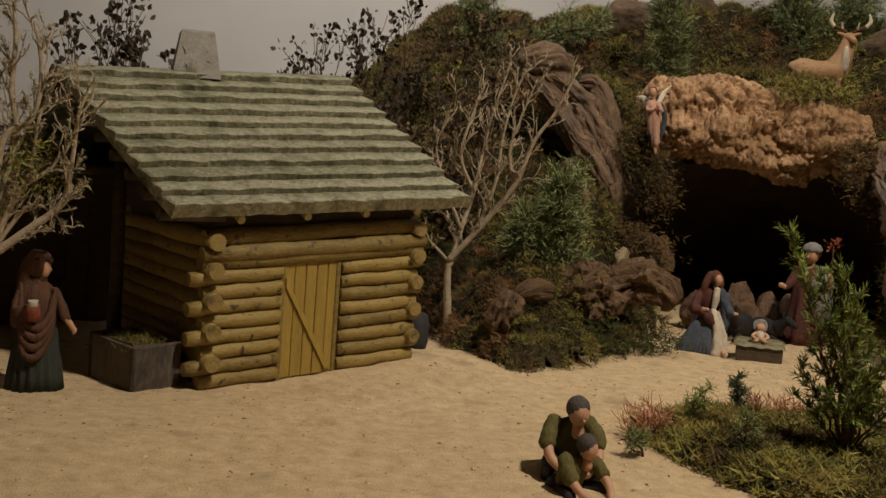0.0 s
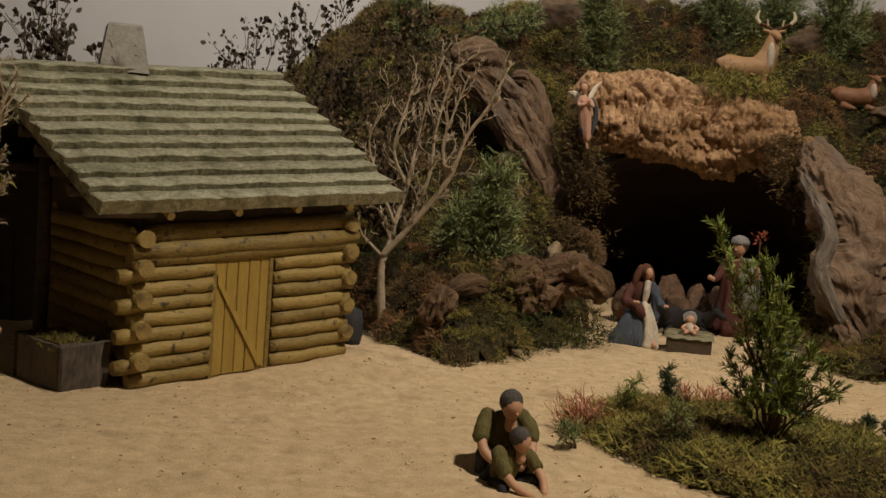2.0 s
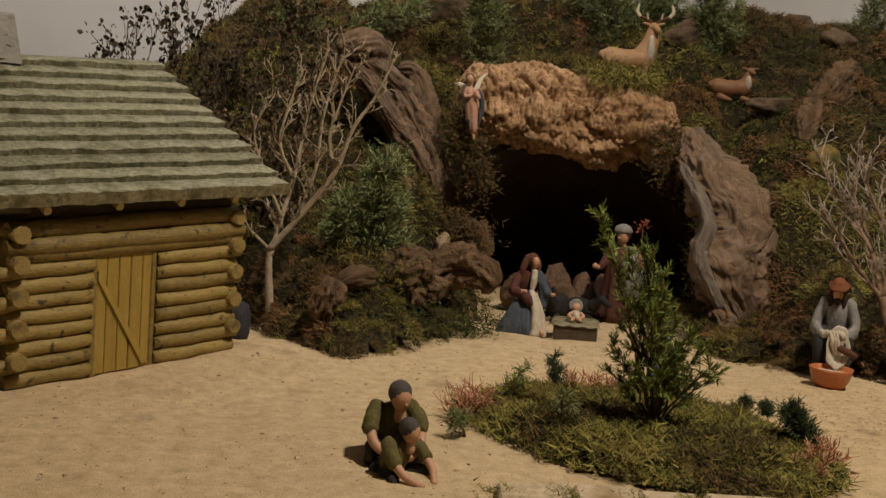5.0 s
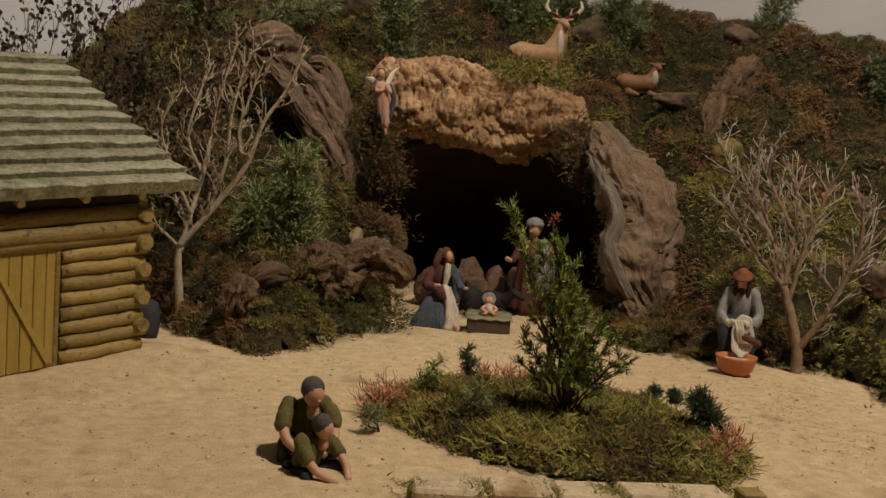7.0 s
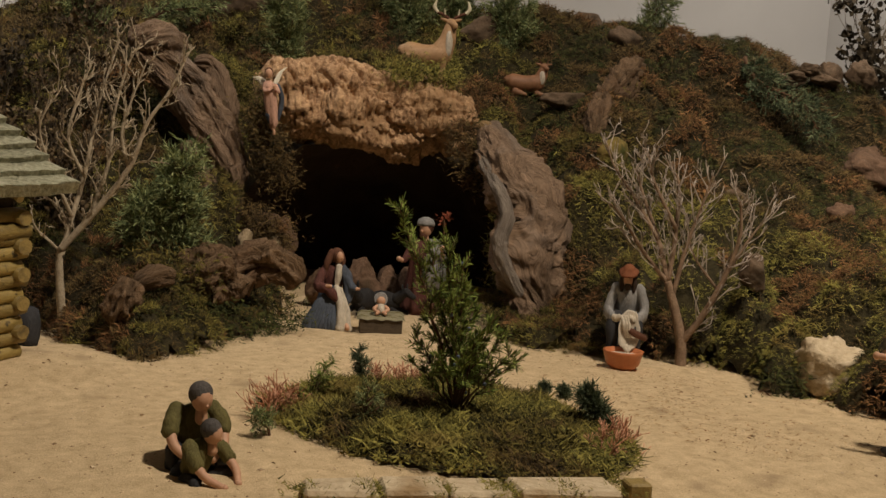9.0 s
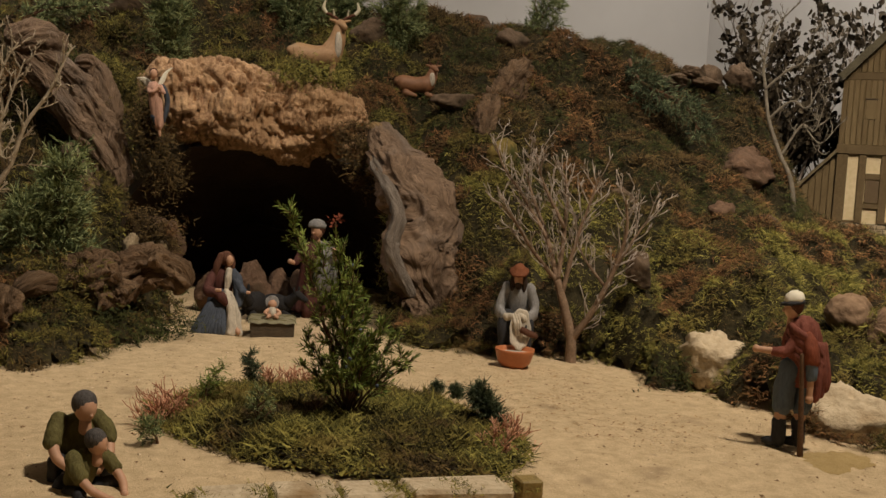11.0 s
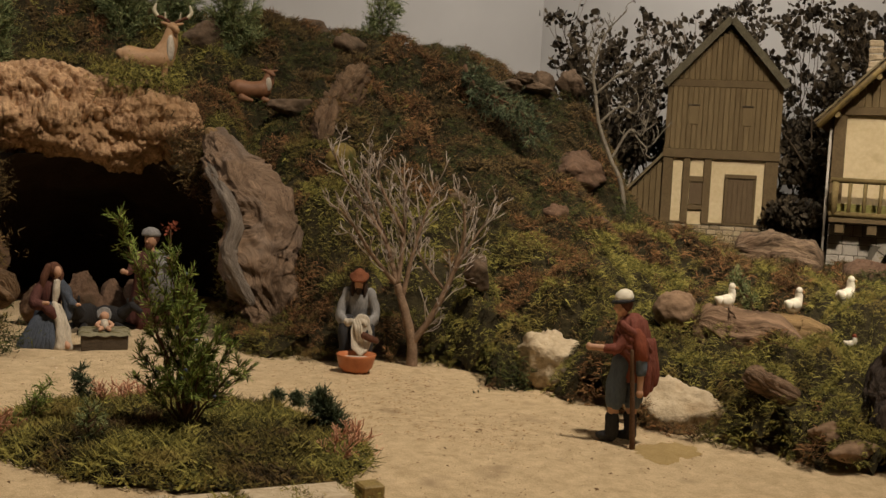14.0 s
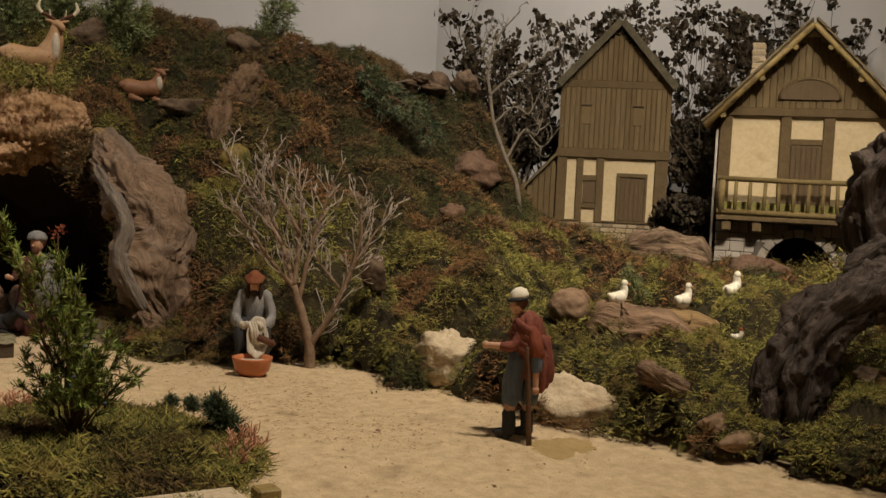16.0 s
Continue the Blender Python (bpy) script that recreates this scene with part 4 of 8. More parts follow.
    for pts, rads, seed in (([(0.215, 1.978, 0.044), (0.234, 1.966, 0.082), (0.267, 1.962, 0.107), (0.299, 1.967, 0.100), (0.312, 1.965, 0.064)], [0.016, 0.026, 0.03, 0.026, 0.016], 9.4), ([(0.101, 1.827, 0.044), (0.107, 1.817, 0.084), (0.122, 1.826, 0.122)], [0.012, 0.02, 0.014], 9.8), ([(0.200, 2.040, 0.099), (0.244, 2.035, 0.123), (0.283, 2.030, 0.122), (0.321, 2.025, 0.138)], [0.018, 0.026, 0.028, 0.02], 10.3)):
        bark_block("bark_piece", "rough reddish-brown bark heaped in the moss bank", "bark", pts, rads, BARKRED, 84, 20, 0.75, 21, 0.7, 1.1, seed, wave=1.6, along=2.8)
    bark_block("bark_piece", "small brown bark piece in the moss bank", "bark",
               [(0.13, 1.87, 0.105), (0.165, 1.88, 0.12), (0.195, 1.9, 0.115)], [0.012, 0.018, 0.013], BARKRED, 40, 12, 0.3, 9, 0.35, 0.6, 10.0)
    root = thing("bark_piece", "dark broken bark climbing the moss slope", "bark")
    for pts, rads, seed in ((((1.46, 2.63), (1.41, 2.585), (1.36, 2.545)), (0.016, 0.03, 0.022), 12.0), (((1.385, 2.56), (1.33, 2.51), (1.275, 2.455)), (0.02, 0.03, 0.022), 12.8), (((1.35, 2.5), (1.31, 2.46)), (0.02, 0.018), 13.1),
                            (((1.28, 2.45), (1.22, 2.37), (1.18, 2.31)), (0.016, 0.024, 0.014), 13.5), (((1.43, 2.57), (1.37, 2.5)), (0.018, 0.016), 14.1)):
        bark_block("bark_flake", "", "", [(x, y, land(x, y) + 0.006) for x, y in pts], rads, BARKRED, 44, 14, 0.7, 22, 0.6, 1.2, seed, 1.0, root, wave=1.5, along=2.2)
    bark_block("wood_stump", "fibrous brown wood stump under a goose", "stump",
               [(1.405, 1.312, 0.088), (1.45, 1.288, 0.102), (1.5, 1.24, 0.097), (1.535, 1.185, 0.072)], [0.038, 0.056, 0.05, 0.03], STUMP, 72, 16, 0.2, 13, 0.3, 0.3, 27.0, rest=-0.012, wave=0.5, along=0.5)
    bark_block("wood_log", "ochre broken log under a goose", "log",
               [(1.585, 1.295, 0.118), (1.615, 1.25, 0.112), (1.625, 1.2, 0.09)], [0.022, 0.024, 0.017], OCHRE, 40, 12, 0.3, 10, 0.25, 0.6, 22.0, rest=-0.006, wave=0.6)
    bark_block("bark_piece", "tan bark piece low in the moss", "bark",
               [(1.2366, 1.055, 0.095), (1.24, 1.02, 0.085), (1.27, 0.985, 0.07)], [0.011, 0.017, 0.012], STUMP, 48, 14, 0.5, 18, 0.5, 0.6, 23.0, rest=-0.004, wave=1.2, along=1.6)
    bark_block("bark_piece", "reddish bark piece in front of the houses", "bark",
               [(2.2, 1.93, 0.2), (2.25, 1.83, 0.2), (2.28, 1.72, 0.175)], [0.04, 0.05, 0.035], ROOT, 44, 12, 0.35, 10, 0.3, 0.6, 24.0)
    root = thing("gnarled_root", "dark twisted root standing up at the edge of the village", "root")
    for pts, rads, seed in (([(1.357, 0.910, -0.01), (1.362, 0.912, 0.069), (1.382, 0.902, 0.127), (1.402, 0.889, 0.172), (1.420, 0.880, 0.204), (1.440, 0.868, 0.227)], [0.024, 0.027, 0.03, 0.028, 0.022, 0.012], 15.0),
                            ([(1.36, 0.882, -0.01), (1.369, 0.884, 0.075), (1.386, 0.876, 0.123), (1.402, 0.871, 0.16), (1.423, 0.855, 0.189), (1.45, 0.829, 0.216), (1.49, 0.79, 0.236)], [0.034, 0.036, 0.036, 0.036, 0.031, 0.034, 0.042], 15.7),
                            ([(1.464, 0.865, 0.236), (1.487, 0.844, 0.258), (1.513, 0.817, 0.281)], [0.0144, 0.0252, 0.0306], 16.3),
                            ([(1.525, 0.872, 0.26), (1.532, 0.868, 0.33), (1.548, 0.858, 0.395), (1.565, 0.84, 0.45)], [0.024, 0.04, 0.048, 0.036], 17.1)):
        bark_block("root_strand", "", "", pts, rads, DARKROOT, 84, 16, 0.4, 13, 0.42, 0.6, seed, 1.0, root, wave=1.1, along=1.5)
    bark_block("bark_piece", "dark bark lumps at the root's foot", "bark", [(1.41, 0.955, 0.035), (1.428, 0.927, 0.034), (1.447, 0.897, 0.043)], [0.016, 0.026, 0.02], DARKROOT, 48, 12, 0.4, 12, 0.45, 0.5, 18.0)
    bark_block("wood_log", "ochre slab of wood behind the root", "log", [(1.494, 0.856, 0.095), (1.504, 0.839, 0.087), (1.518, 0.812, 0.09)], [0.012, 0.022, 0.02], OCHRE, 40, 12, 0.25, 10, 0.2, 0.5, 19.0)
    bark_block("wood_log", "dark ochre log low beside the root", "log", [(1.451, 0.851, 0.056), (1.466, 0.824, 0.055), (1.484, 0.791, 0.056)], [0.014, 0.022, 0.022], OCHRE, 40, 12, 0.25, 10, 0.25, 0.5, 19.6)


build_cave()


# ---- the two half-timbered houses ----
def masonry(acc_parent, mx, x0, x1, z0, z1, y, rng, rows=None, skip=None, h=0.016, m=None):
    z = z0
    while z < z1 - 0.003:
        hh = min(h * rng.uniform(0.8, 1.15), z1 - z)
        x = x0
        while x < x1 - 0.004:
            ww = min(rng.uniform(0.018, 0.045), x1 - x)
            if not (skip and skip(x + ww / 2, z + hh / 2)):
                acc = Acc()
                acc.box((x + 0.0008, y - rng.uniform(0.002, 0.004), z + 0.0008), (x + ww - 0.0008, y + 0.004, z + hh - 0.0008), 0, 0.0016, mx, 0.001, rng)
                part("stone_block", acc, [m or MASON], acc_parent)
            x += ww
        z += hh


def tower_house():
    rng = random.Random(21)
    base = Vector((2.355, 2.362, 0.17))
    ux = Vector((0.69, -0.7238, 0))
    uy = Vector((0.7238, 0.69, 0))
    root = thing("timber_house", "narrow brown plank house with cream panels on a stone base", "house", tuple(base))
    mx = Matrix(((ux.x, uy.x, 0, 0), (ux.y, uy.y, 0, 0), (0, 0, 1, 0), (0, 0, 0, 1)))
    w, dp = 0.332, 0.3

    def box(name, lo, hi, m, parent=root, label="", bev=0.0015, wob=0.0):
        acc = Acc()
        acc.box(lo, hi, 0, bev, mx, wob, rng)
        return part(name, acc, [m], parent, label)
    acc = Acc()
    acc.prism([(0, 0.078), (w, 0.078), (w, 0.49), (w / 2 + 0.005, 0.66), (0, 0.49)], 0.006, dp, 0, mx)
    body = part("wall", acc, [CREAM], root, "cream rendered wall")
    base_ = box("stone_base", (-0.004, 0.0, -0.06), (w + 0.012, dp, 0.078), MORTAR)
    masonry(base_, mx, -0.004, w + 0.012, 0.005, 0.077, 0.0, rng)
    # lower timber frame
    for x0, x1 in ((0, 0.03), (0.06, 0.08), (0.12, 0.142), (w - 0.038, w)):
        box("post", (x0, -0.003, 0.08), (x1, 0.01, 0.29), TIMBER2, root, "", 0.001)
    for x0, x1, z0, z1 in ((0.08, 0.12, 0.205, 0.222), (0.08, 0.12, 0.122, 0.136), (0.03, 0.06, 0.08, 0.086), (0.142, 0.294, 0.08, 0.086)):
        box("rail", (x0, -0.002, z0), (x1, 0.01, z1), TIMBER2, root, "", 0.001)
    box("shutter", (0.082, 0.001, 0.138), (0.119, 0.012, 0.203), SHUT, root, "brown window shutter", 0.001)
    dr = box("door", (0.186, -0.001, 0.084), (0.27, 0.008, 0.228), SHUT, root, "brown boarded door", 0.001)
    for i in range(5):
        box("door_board", (0.193 + 0.014 * i, -0.0035, 0.088), (0.2058 + 0.014 * i, 0.0, 0.215), SHUT, dr, "", 0.001)
    for lo, hi in (((0.183, -0.005, 0.08), (0.191, 0.004, 0.232)), ((0.265, -0.005, 0.08), (0.273, 0.004, 0.232)), ((0.183, -0.006, 0.22), (0.273, 0.004, 0.232))):
        box("door_frame", lo, hi, TIMBER2, dr, "", 0.001)
    box("beam", (-0.003, -0.007, 0.275), (w + 0.003, 0.01, 0.302), TIMBER2, root)
    box("beam", (-0.003, -0.005, 0.486), (w + 0.003, 0.01, 0.508), TIMBER2, root)
    # upright boards of the upper floor and the gable
    n = 22
    for i in range(n):
        x0, x1 = w * i / n, w * (i + 1) / n
        box("board", (x0 + 0.0004, -0.003 - rng.uniform(0, 0.0008), 0.302), (x1 - 0.0004, 0.008, 0.487), TIMBER, root, "", 0.0012)
        xm = (x0 + x1) / 2
        top = 0.508 + (0.152) * (1 - abs(2 * xm / w - 1)) - 0.004
        if top > 0.515:
            box("board", (x0 + 0.0004, -0.003 - rng.uniform(0, 0.0008), 0.508), (x1 - 0.0004, 0.008, top), TIMBER, root, "", 0.0012)
    for x in (0.065, 0.219):
        wn = box("window", (x, -0.0055, 0.375), (x + 0.03, 0.004, 0.43), TIMBER, root, "small closed window board")
        box("window_frame", (x - 0.002, -0.008, 0.43), (x + 0.032, 0.0, 0.4345), DARKW, wn)
    # roof
    for s in (-1, 1):
        acc = Acc()
        ex, ez = (-0.006, 0.49) if s < 0 else (w + 0.008, 0.49)
        px_, pz = w / 2 + 0.005, 0.684
        d = Vector((px_ - ex, 0, pz - ez)).normalized()
        nn = Vector((-d.z, 0, d.x)) * (1 if s < 0 else -1)
        if nn.z < 0:
            nn = -nn
        b = 0
        for y in (-0.028, dp + 0.02):
            for e, z in ((ex, ez), (px_, pz)):
                acc.v += [mx @ Vector((e, y, z)), mx @ (Vector((e, y, z)) + nn * 0.012)]
        for f in ((0, 1, 3, 2), (4, 6, 7, 5), (0, 4, 5, 1), (2, 3, 7, 6), (1, 5, 7, 3), (0, 2, 6, 4)):
            acc.face(f)
        rf = part("roof", acc, [MOSSTILE], root, "olive-brown roof slope")
        acc = Acc()
        acc.v += [mx @ (Vector((e, y, z)) - nn * k) for y in (-0.03, -0.018) for e, z in ((ex, ez), (px_, pz)) for k in (0.0, 0.009)]
        for f in ((0, 1, 3, 2), (4, 6, 7, 5), (0, 4, 5, 1), (2, 3, 7, 6), (1, 5, 7, 3), (0, 2, 6, 4)):
            acc.face(f)
        part("bargeboard", acc, [MOSSTILE], root)
    # lean-to at the left
    acc = Acc()
    acc.prism([(-0.185, -0.06), (-0.002, -0.06), (-0.002, 0.275), (-0.185, 0.08)], 0.02, dp, 0, mx)
    part("lean_to", acc, [TIMBER], root, "brown lean-to shed with a sloping roof")
    acc = Acc()
    acc.v += [mx @ Vector(p) for p in ((-0.185, -0.004, 0.078), (0, -0.004, 0.28), (0, dp, 0.28), (-0.185, dp, 0.078), (-0.185, -0.004, 0.09), (0, -0.004, 0.292), (0, dp, 0.292), (-0.185, dp, 0.09))]
    for f in ((0, 1, 2, 3), (7, 6, 5, 4), (0, 4, 5, 1), (3, 2, 6, 7), (0, 3, 7, 4), (1, 5, 6, 2)):
        acc.face(f)
    part("lean_to_roof", acc, [TILE], root)
    for i in range(9):
        x = -0.16 + 0.0178 * i
        box("board", (x, 0.012, 0.03), (x + 0.0165, 0.021, 0.09 + (x + 0.175) * 1.07), TIMBER, root, "", 0.001)


def balcony_house():
    rng = random.Random(22)
    base = Vector((2.49, 1.866, 0.135))
    ux = Vector((0.535, -0.8449, 0))
    uy = Vector((0.8449, 0.535, 0))
    root = thing("balcony_house", "cream half-timbered house with a wooden balcony over a stone arch", "house", tuple(base))
    mx = Matrix(((ux.x, uy.x, 0, 0), (ux.y, uy.y, 0, 0), (0, 0, 1, 0), (0, 0, 0, 1)))
    w, dp = 0.452, 0.34

    def box(name, lo, hi, m, parent=root, label="", bev=0.0015, wob=0.0):
        acc = Acc()
        acc.box(lo, hi, 0, bev, mx, wob, rng)
        return part(name, acc, [m], parent, label)
    acc = Acc()
    acc.prism([(0, 0.165), (w, 0.165), (w, 0.45), (w / 2, 0.67), (0, 0.45)], 0.006, dp, 0, mx)
    part("wall", acc, [CREAM], root, "cream rendered wall")
    # stone ground floor with an arched opening
    ax, az, ar = 0.222, 0.02, 0.09
    acc = Acc()
    k = 14
    arc = [(ax + ar * math.cos(math.pi * i / k), az + ar * math.sin(math.pi * i / k)) for i in range(k + 1)]
    acc.prism([(w, -0.06), (w, 0.168), (0, 0.168), (0, -0.06), (ax - ar, -0.06)] + arc[::-1] + [(ax + ar, -0.06)], 0.004, 0.06, 0, mx)
    gf = part("ground_floor", acc, [MORTAR], root, "grey stone ground floor with an arch")
    masonry(gf, mx, 0, w, -0.04, 0.166, 0.004, rng, skip=lambda x, z: math.hypot(x - ax, max(0, z - az)) < ar + 0.024, h=0.027, m=GREYSTONE)
    for i in range(11):
        a0, a1 = math.pi * i / 11 + 0.02, math.pi * (i + 1) / 11 - 0.02
        acc = Acc()
        acc.prism([(ax + r * math.cos(a), az + r * math.sin(a)) for r, a in ((ar, a0), (ar + 0.022, a0), (ar + 0.022, a1), (ar, a1))], -0.002, 0.02, 0, mx)
        part("arch_stone", acc, [GREYSTONE], gf)
    # Added near-black board that stands in for the dark inside the arch.
    box("arch_shade_board", (ax - ar - 0.01, 0.16, -0.06), (ax + ar + 0.01, 0.17, 0.14), BLACK, root)
    # frame
    for x0, x1 in ((-0.004, 0.028), (0.156, 0.184), (0.266, 0.295), (w - 0.028, w + 0.004)):
        box("post", (x0, -0.004, 0.17), (x1, 0.01, 0.45), TIMBER2)
    box("beam", (-0.006, -0.008, 0.436), (w + 0.006, 0.01, 0.458), TIMBER2)
    box("rail", (0.184, -0.003, 0.36), (0.266, 0.01, 0.376), TIMBER2)
    dr = box("door", (0.184, -0.001, 0.172), (0.266, 0.01, 0.36), SHUT, root, "brown boarded balcony door")
    for i in range(6):
        box("door_board", (0.186 + 0.0132 * i, -0.004, 0.175), (0.198 + 0.0132 * i, 0.0, 0.356), SHUT, dr)
    # gable boards with a round-headed panel
    n = 26
    for i in range(n):
        x0, x1 = w * i / n, w * (i + 1) / n
        top = 0.458 + 0.205 * (1 - abs((x0 + x1) / w - 1)) - 0.006
        if top > 0.468:
            box("board", (x0 + 0.0004, -0.003 - rng.uniform(0, 0.0008), 0.458), (x1 - 0.0004, 0.008, top), TIMBER, root, "", 0.0012)
    acc = Acc()
    acc.prism([(w / 2 - 0.075 * math.cos(math.pi * i / 12), 0.482 + 0.052 * math.sin(math.pi * i / 12)) for i in range(13)], -0.01, 0.0, 0, mx)
    part("gable_panel", acc, [SHUT], root, "reddish round-headed gable panel")
    acc = Acc()
    acc.tube([mx @ Vector((w / 2 - 0.078 * math.cos(math.pi * i / 12), -0.008, 0.482 + 0.056 * math.sin(math.pi * i / 12))) for i in range(13)], 0.004, 5)
    part("gable_arch", acc, [TIMBER2], root)
    # roof with tiles, verge poles and purlin ends
    for s in (-1, 1):
        ex, ez, px_, pz = (-0.04, 0.404) if s < 0 else (w + 0.04, 0.404), 0, w / 2, 0.68
        (ex, ez) = ex
        e, p = Vector((ex, 0, ez)), Vector((px_, 0, pz))
        d = (p - e).normalized()
        nn = Vector((-d.z, 0, d.x))
        nn = nn if nn.z > 0 else -nn
        acc = Acc()
        acc.v += [mx @ (q + Vector((0, y, 0)) + nn * k) for y in (-0.05, dp) for q in (e, p) for k in (0, 0.01)]
        for f in ((0, 1, 3, 2), (4, 6, 7, 5), (0, 4, 5, 1), (2, 3, 7, 6), (1, 5, 7, 3), (0, 2, 6, 4)):
            acc.face(f)
        rf = part("roof", acc, [TIMBER2], root, "tiled roof slope with a pale verge")
        tiles = 11
        for i in range(tiles):
            for j in range(9):
                a0 = (e - p).length * i / tiles
                y0 = -0.055 + (dp + 0.05) * j / 9
                c = e + d * a0
                acc = Acc()
                q0, q1 = c + nn * 0.0125, c + d * ((e - p).length / tiles + 0.006) + nn * 0.0105
                th = nn * rng.uniform(0.004, 0.006)
                wd_ = (dp + 0.05) / 9 - 0.001
                acc.v += [mx @ (q + Vector((0, y, 0)) + t) for q in (q0, q1) for y in (y0, y0 + wd_) for t in (Vector((0, 0, 0)), th)]
                for f in ((0, 1, 3, 2), (4, 6, 7, 5), (0, 4, 5, 1), (2, 3, 7, 6), (1, 5, 7, 3), (0, 2, 6, 4)):
                    acc.face(f)
                part("roof_tile", acc, [TILE], rf)
        acc = Acc()
        acc.tube([mx @ (e + Vector((0, -0.056, -0.004))), mx @ (e.lerp(p, 0.5) + Vector((0, -0.056, -0.002))), mx @ (p + Vector((0, -0.056, -0.004)))], 0.0075, 7, 0, True, 0.1, rng)
        part("verge_pole", acc, [LOGEND], root, "pale verge pole")
        for k in (0.14, 0.5, 0.8):
            q = e.lerp(p, k) - nn * 0.012
            acc = Acc()
            acc.tube([mx @ (q + Vector((0, -0.058, 0))), mx @ (q + Vector((0, 0.02, 0)))], 0.008, 8, 0, True, 0.05, rng, 1)
            part("purlin", acc, [TIMBER2, LOGEND], root)
    # chimney
    ch = box("chimney", (0.065, 0.1, 0.48), (0.098, 0.135, 0.645), GREYSTONE, root, "pale stone chimney")
    for i in range(5):
        box("chimney_stone", (0.063, 0.097, 0.555 + 0.019 * i), (0.1, 0.138, 0.572 + 0.019 * i), STONE, ch, "", 0.003, 0.003)
    acc = Acc()
    acc.tube([mx @ Vector((-0.01, -0.01, z)) for z in (0.0, 0.2, 0.4)], 0.0035, 8)
    part("drainpipe", acc, [GREYSTONE], root, "thin pale drainpipe")
    # balcony
    box("balcony_floor", (0.004, -0.062, 0.15), (w + 0.02, 0.0, 0.162), TIMBER2, root, "wooden balcony floor")
    for x in (0.02, 0.1, 0.33, 0.42):
        box("bracket", (x, -0.055, 0.122), (x + 0.024, 0.004, 0.149), TIMBER2, root)
    rl = thing_rail(root, mx, w, rng)


def thing_rail(root, mx, w, rng):
    acc = Acc()
    acc.tube([mx @ Vector((0.004, -0.058, 0.262)), mx @ Vector((0.2, -0.059, 0.26)), mx @ Vector((w + 0.02, -0.058, 0.262))], 0.0072, 8, 0, True, 0.08, rng)
    rail = part("balcony_rail", acc, [RAIL], root, "olive wooden balcony rail")
    acc = Acc()
    acc.tube([mx @ Vector((0.004, -0.058, 0.172)), mx @ Vector((w + 0.02, -0.058, 0.172))], 0.008, 8, 0, True, 0.08, rng)
    part("lower_rail", acc, [RAIL], rail)
    for i in range(13):
        x = 0.014 + (w - 0.004) * i / 12
        acc = Acc()
        acc.tube([mx @ Vector((x, -0.058, 0.17)), mx @ Vector((x + rng.uniform(-.003, .003), -0.058, 0.258))], 0.0052 if i else 0.009, 7, 0, True, 0.1, rng)
        part("baluster", acc, [RAIL], rail)
    acc = Acc()
    acc.box((0.0, -0.006, 0.164), (w, -0.0045, 0.2), 0, 0.0005, mx)
    part("skirting_board", acc, [OLIVE], root, "olive painted strip above the balcony floor")
    return rail


tower_house()
balcony_house()


# ---- plants ----
def grow(acc, p, d, length, rad, depth, rng, tips, spread=0.5, lift=0.25, kids=(2, 3), shrink=0.72, crook=0.25, seg=5, minrad=0.0008):
    """A crooked branch that forks."""
    pts, rads = [p], [rad]
    n = 5
    for i in range(n):
        j = Vector((rng.uniform(-1, 1), rng.uniform(-1, 1), rng.uniform(-1, 1))) * crook
        d = (d + j + Vector((0, 0, lift * 0.3))).normalized()
        p = p + d * (length / n)
        pts.append(p)
        rads.append(max(minrad, rad * (1 - 0.45 * (i + 1) / n)))
        if depth > 0 and i in (2, 3) and rng.random() < 0.55:
            s = Vector((rng.uniform(-1, 1), rng.uniform(-1, 1), rng.uniform(-0.2, 1))).normalized()
            grow(acc, p, (d + s * spread * 1.3).normalized(), length * shrink * 0.75, rads[-1] * 0.6, depth - 1, rng, tips, spread, lift, kids, shrink, crook, seg, minrad)
    acc.tube(pts, rads, seg if depth > 1 else 4, 0, True)
    tips.append((p, d, depth))
    if depth > 0:
        for _ in range(rng.randint(*kids)):
            s = Vector((rng.uniform(-1, 1), rng.uniform(-1, 1), rng.uniform(-0.3, 1))).normalized()
            grow(acc, p, (d + s * spread).normalized(), length * shrink * rng.uniform(0.8, 1.15), rads[-1] * 0.8, depth - 1, rng, tips, spread, lift, kids, shrink, crook, seg, minrad)


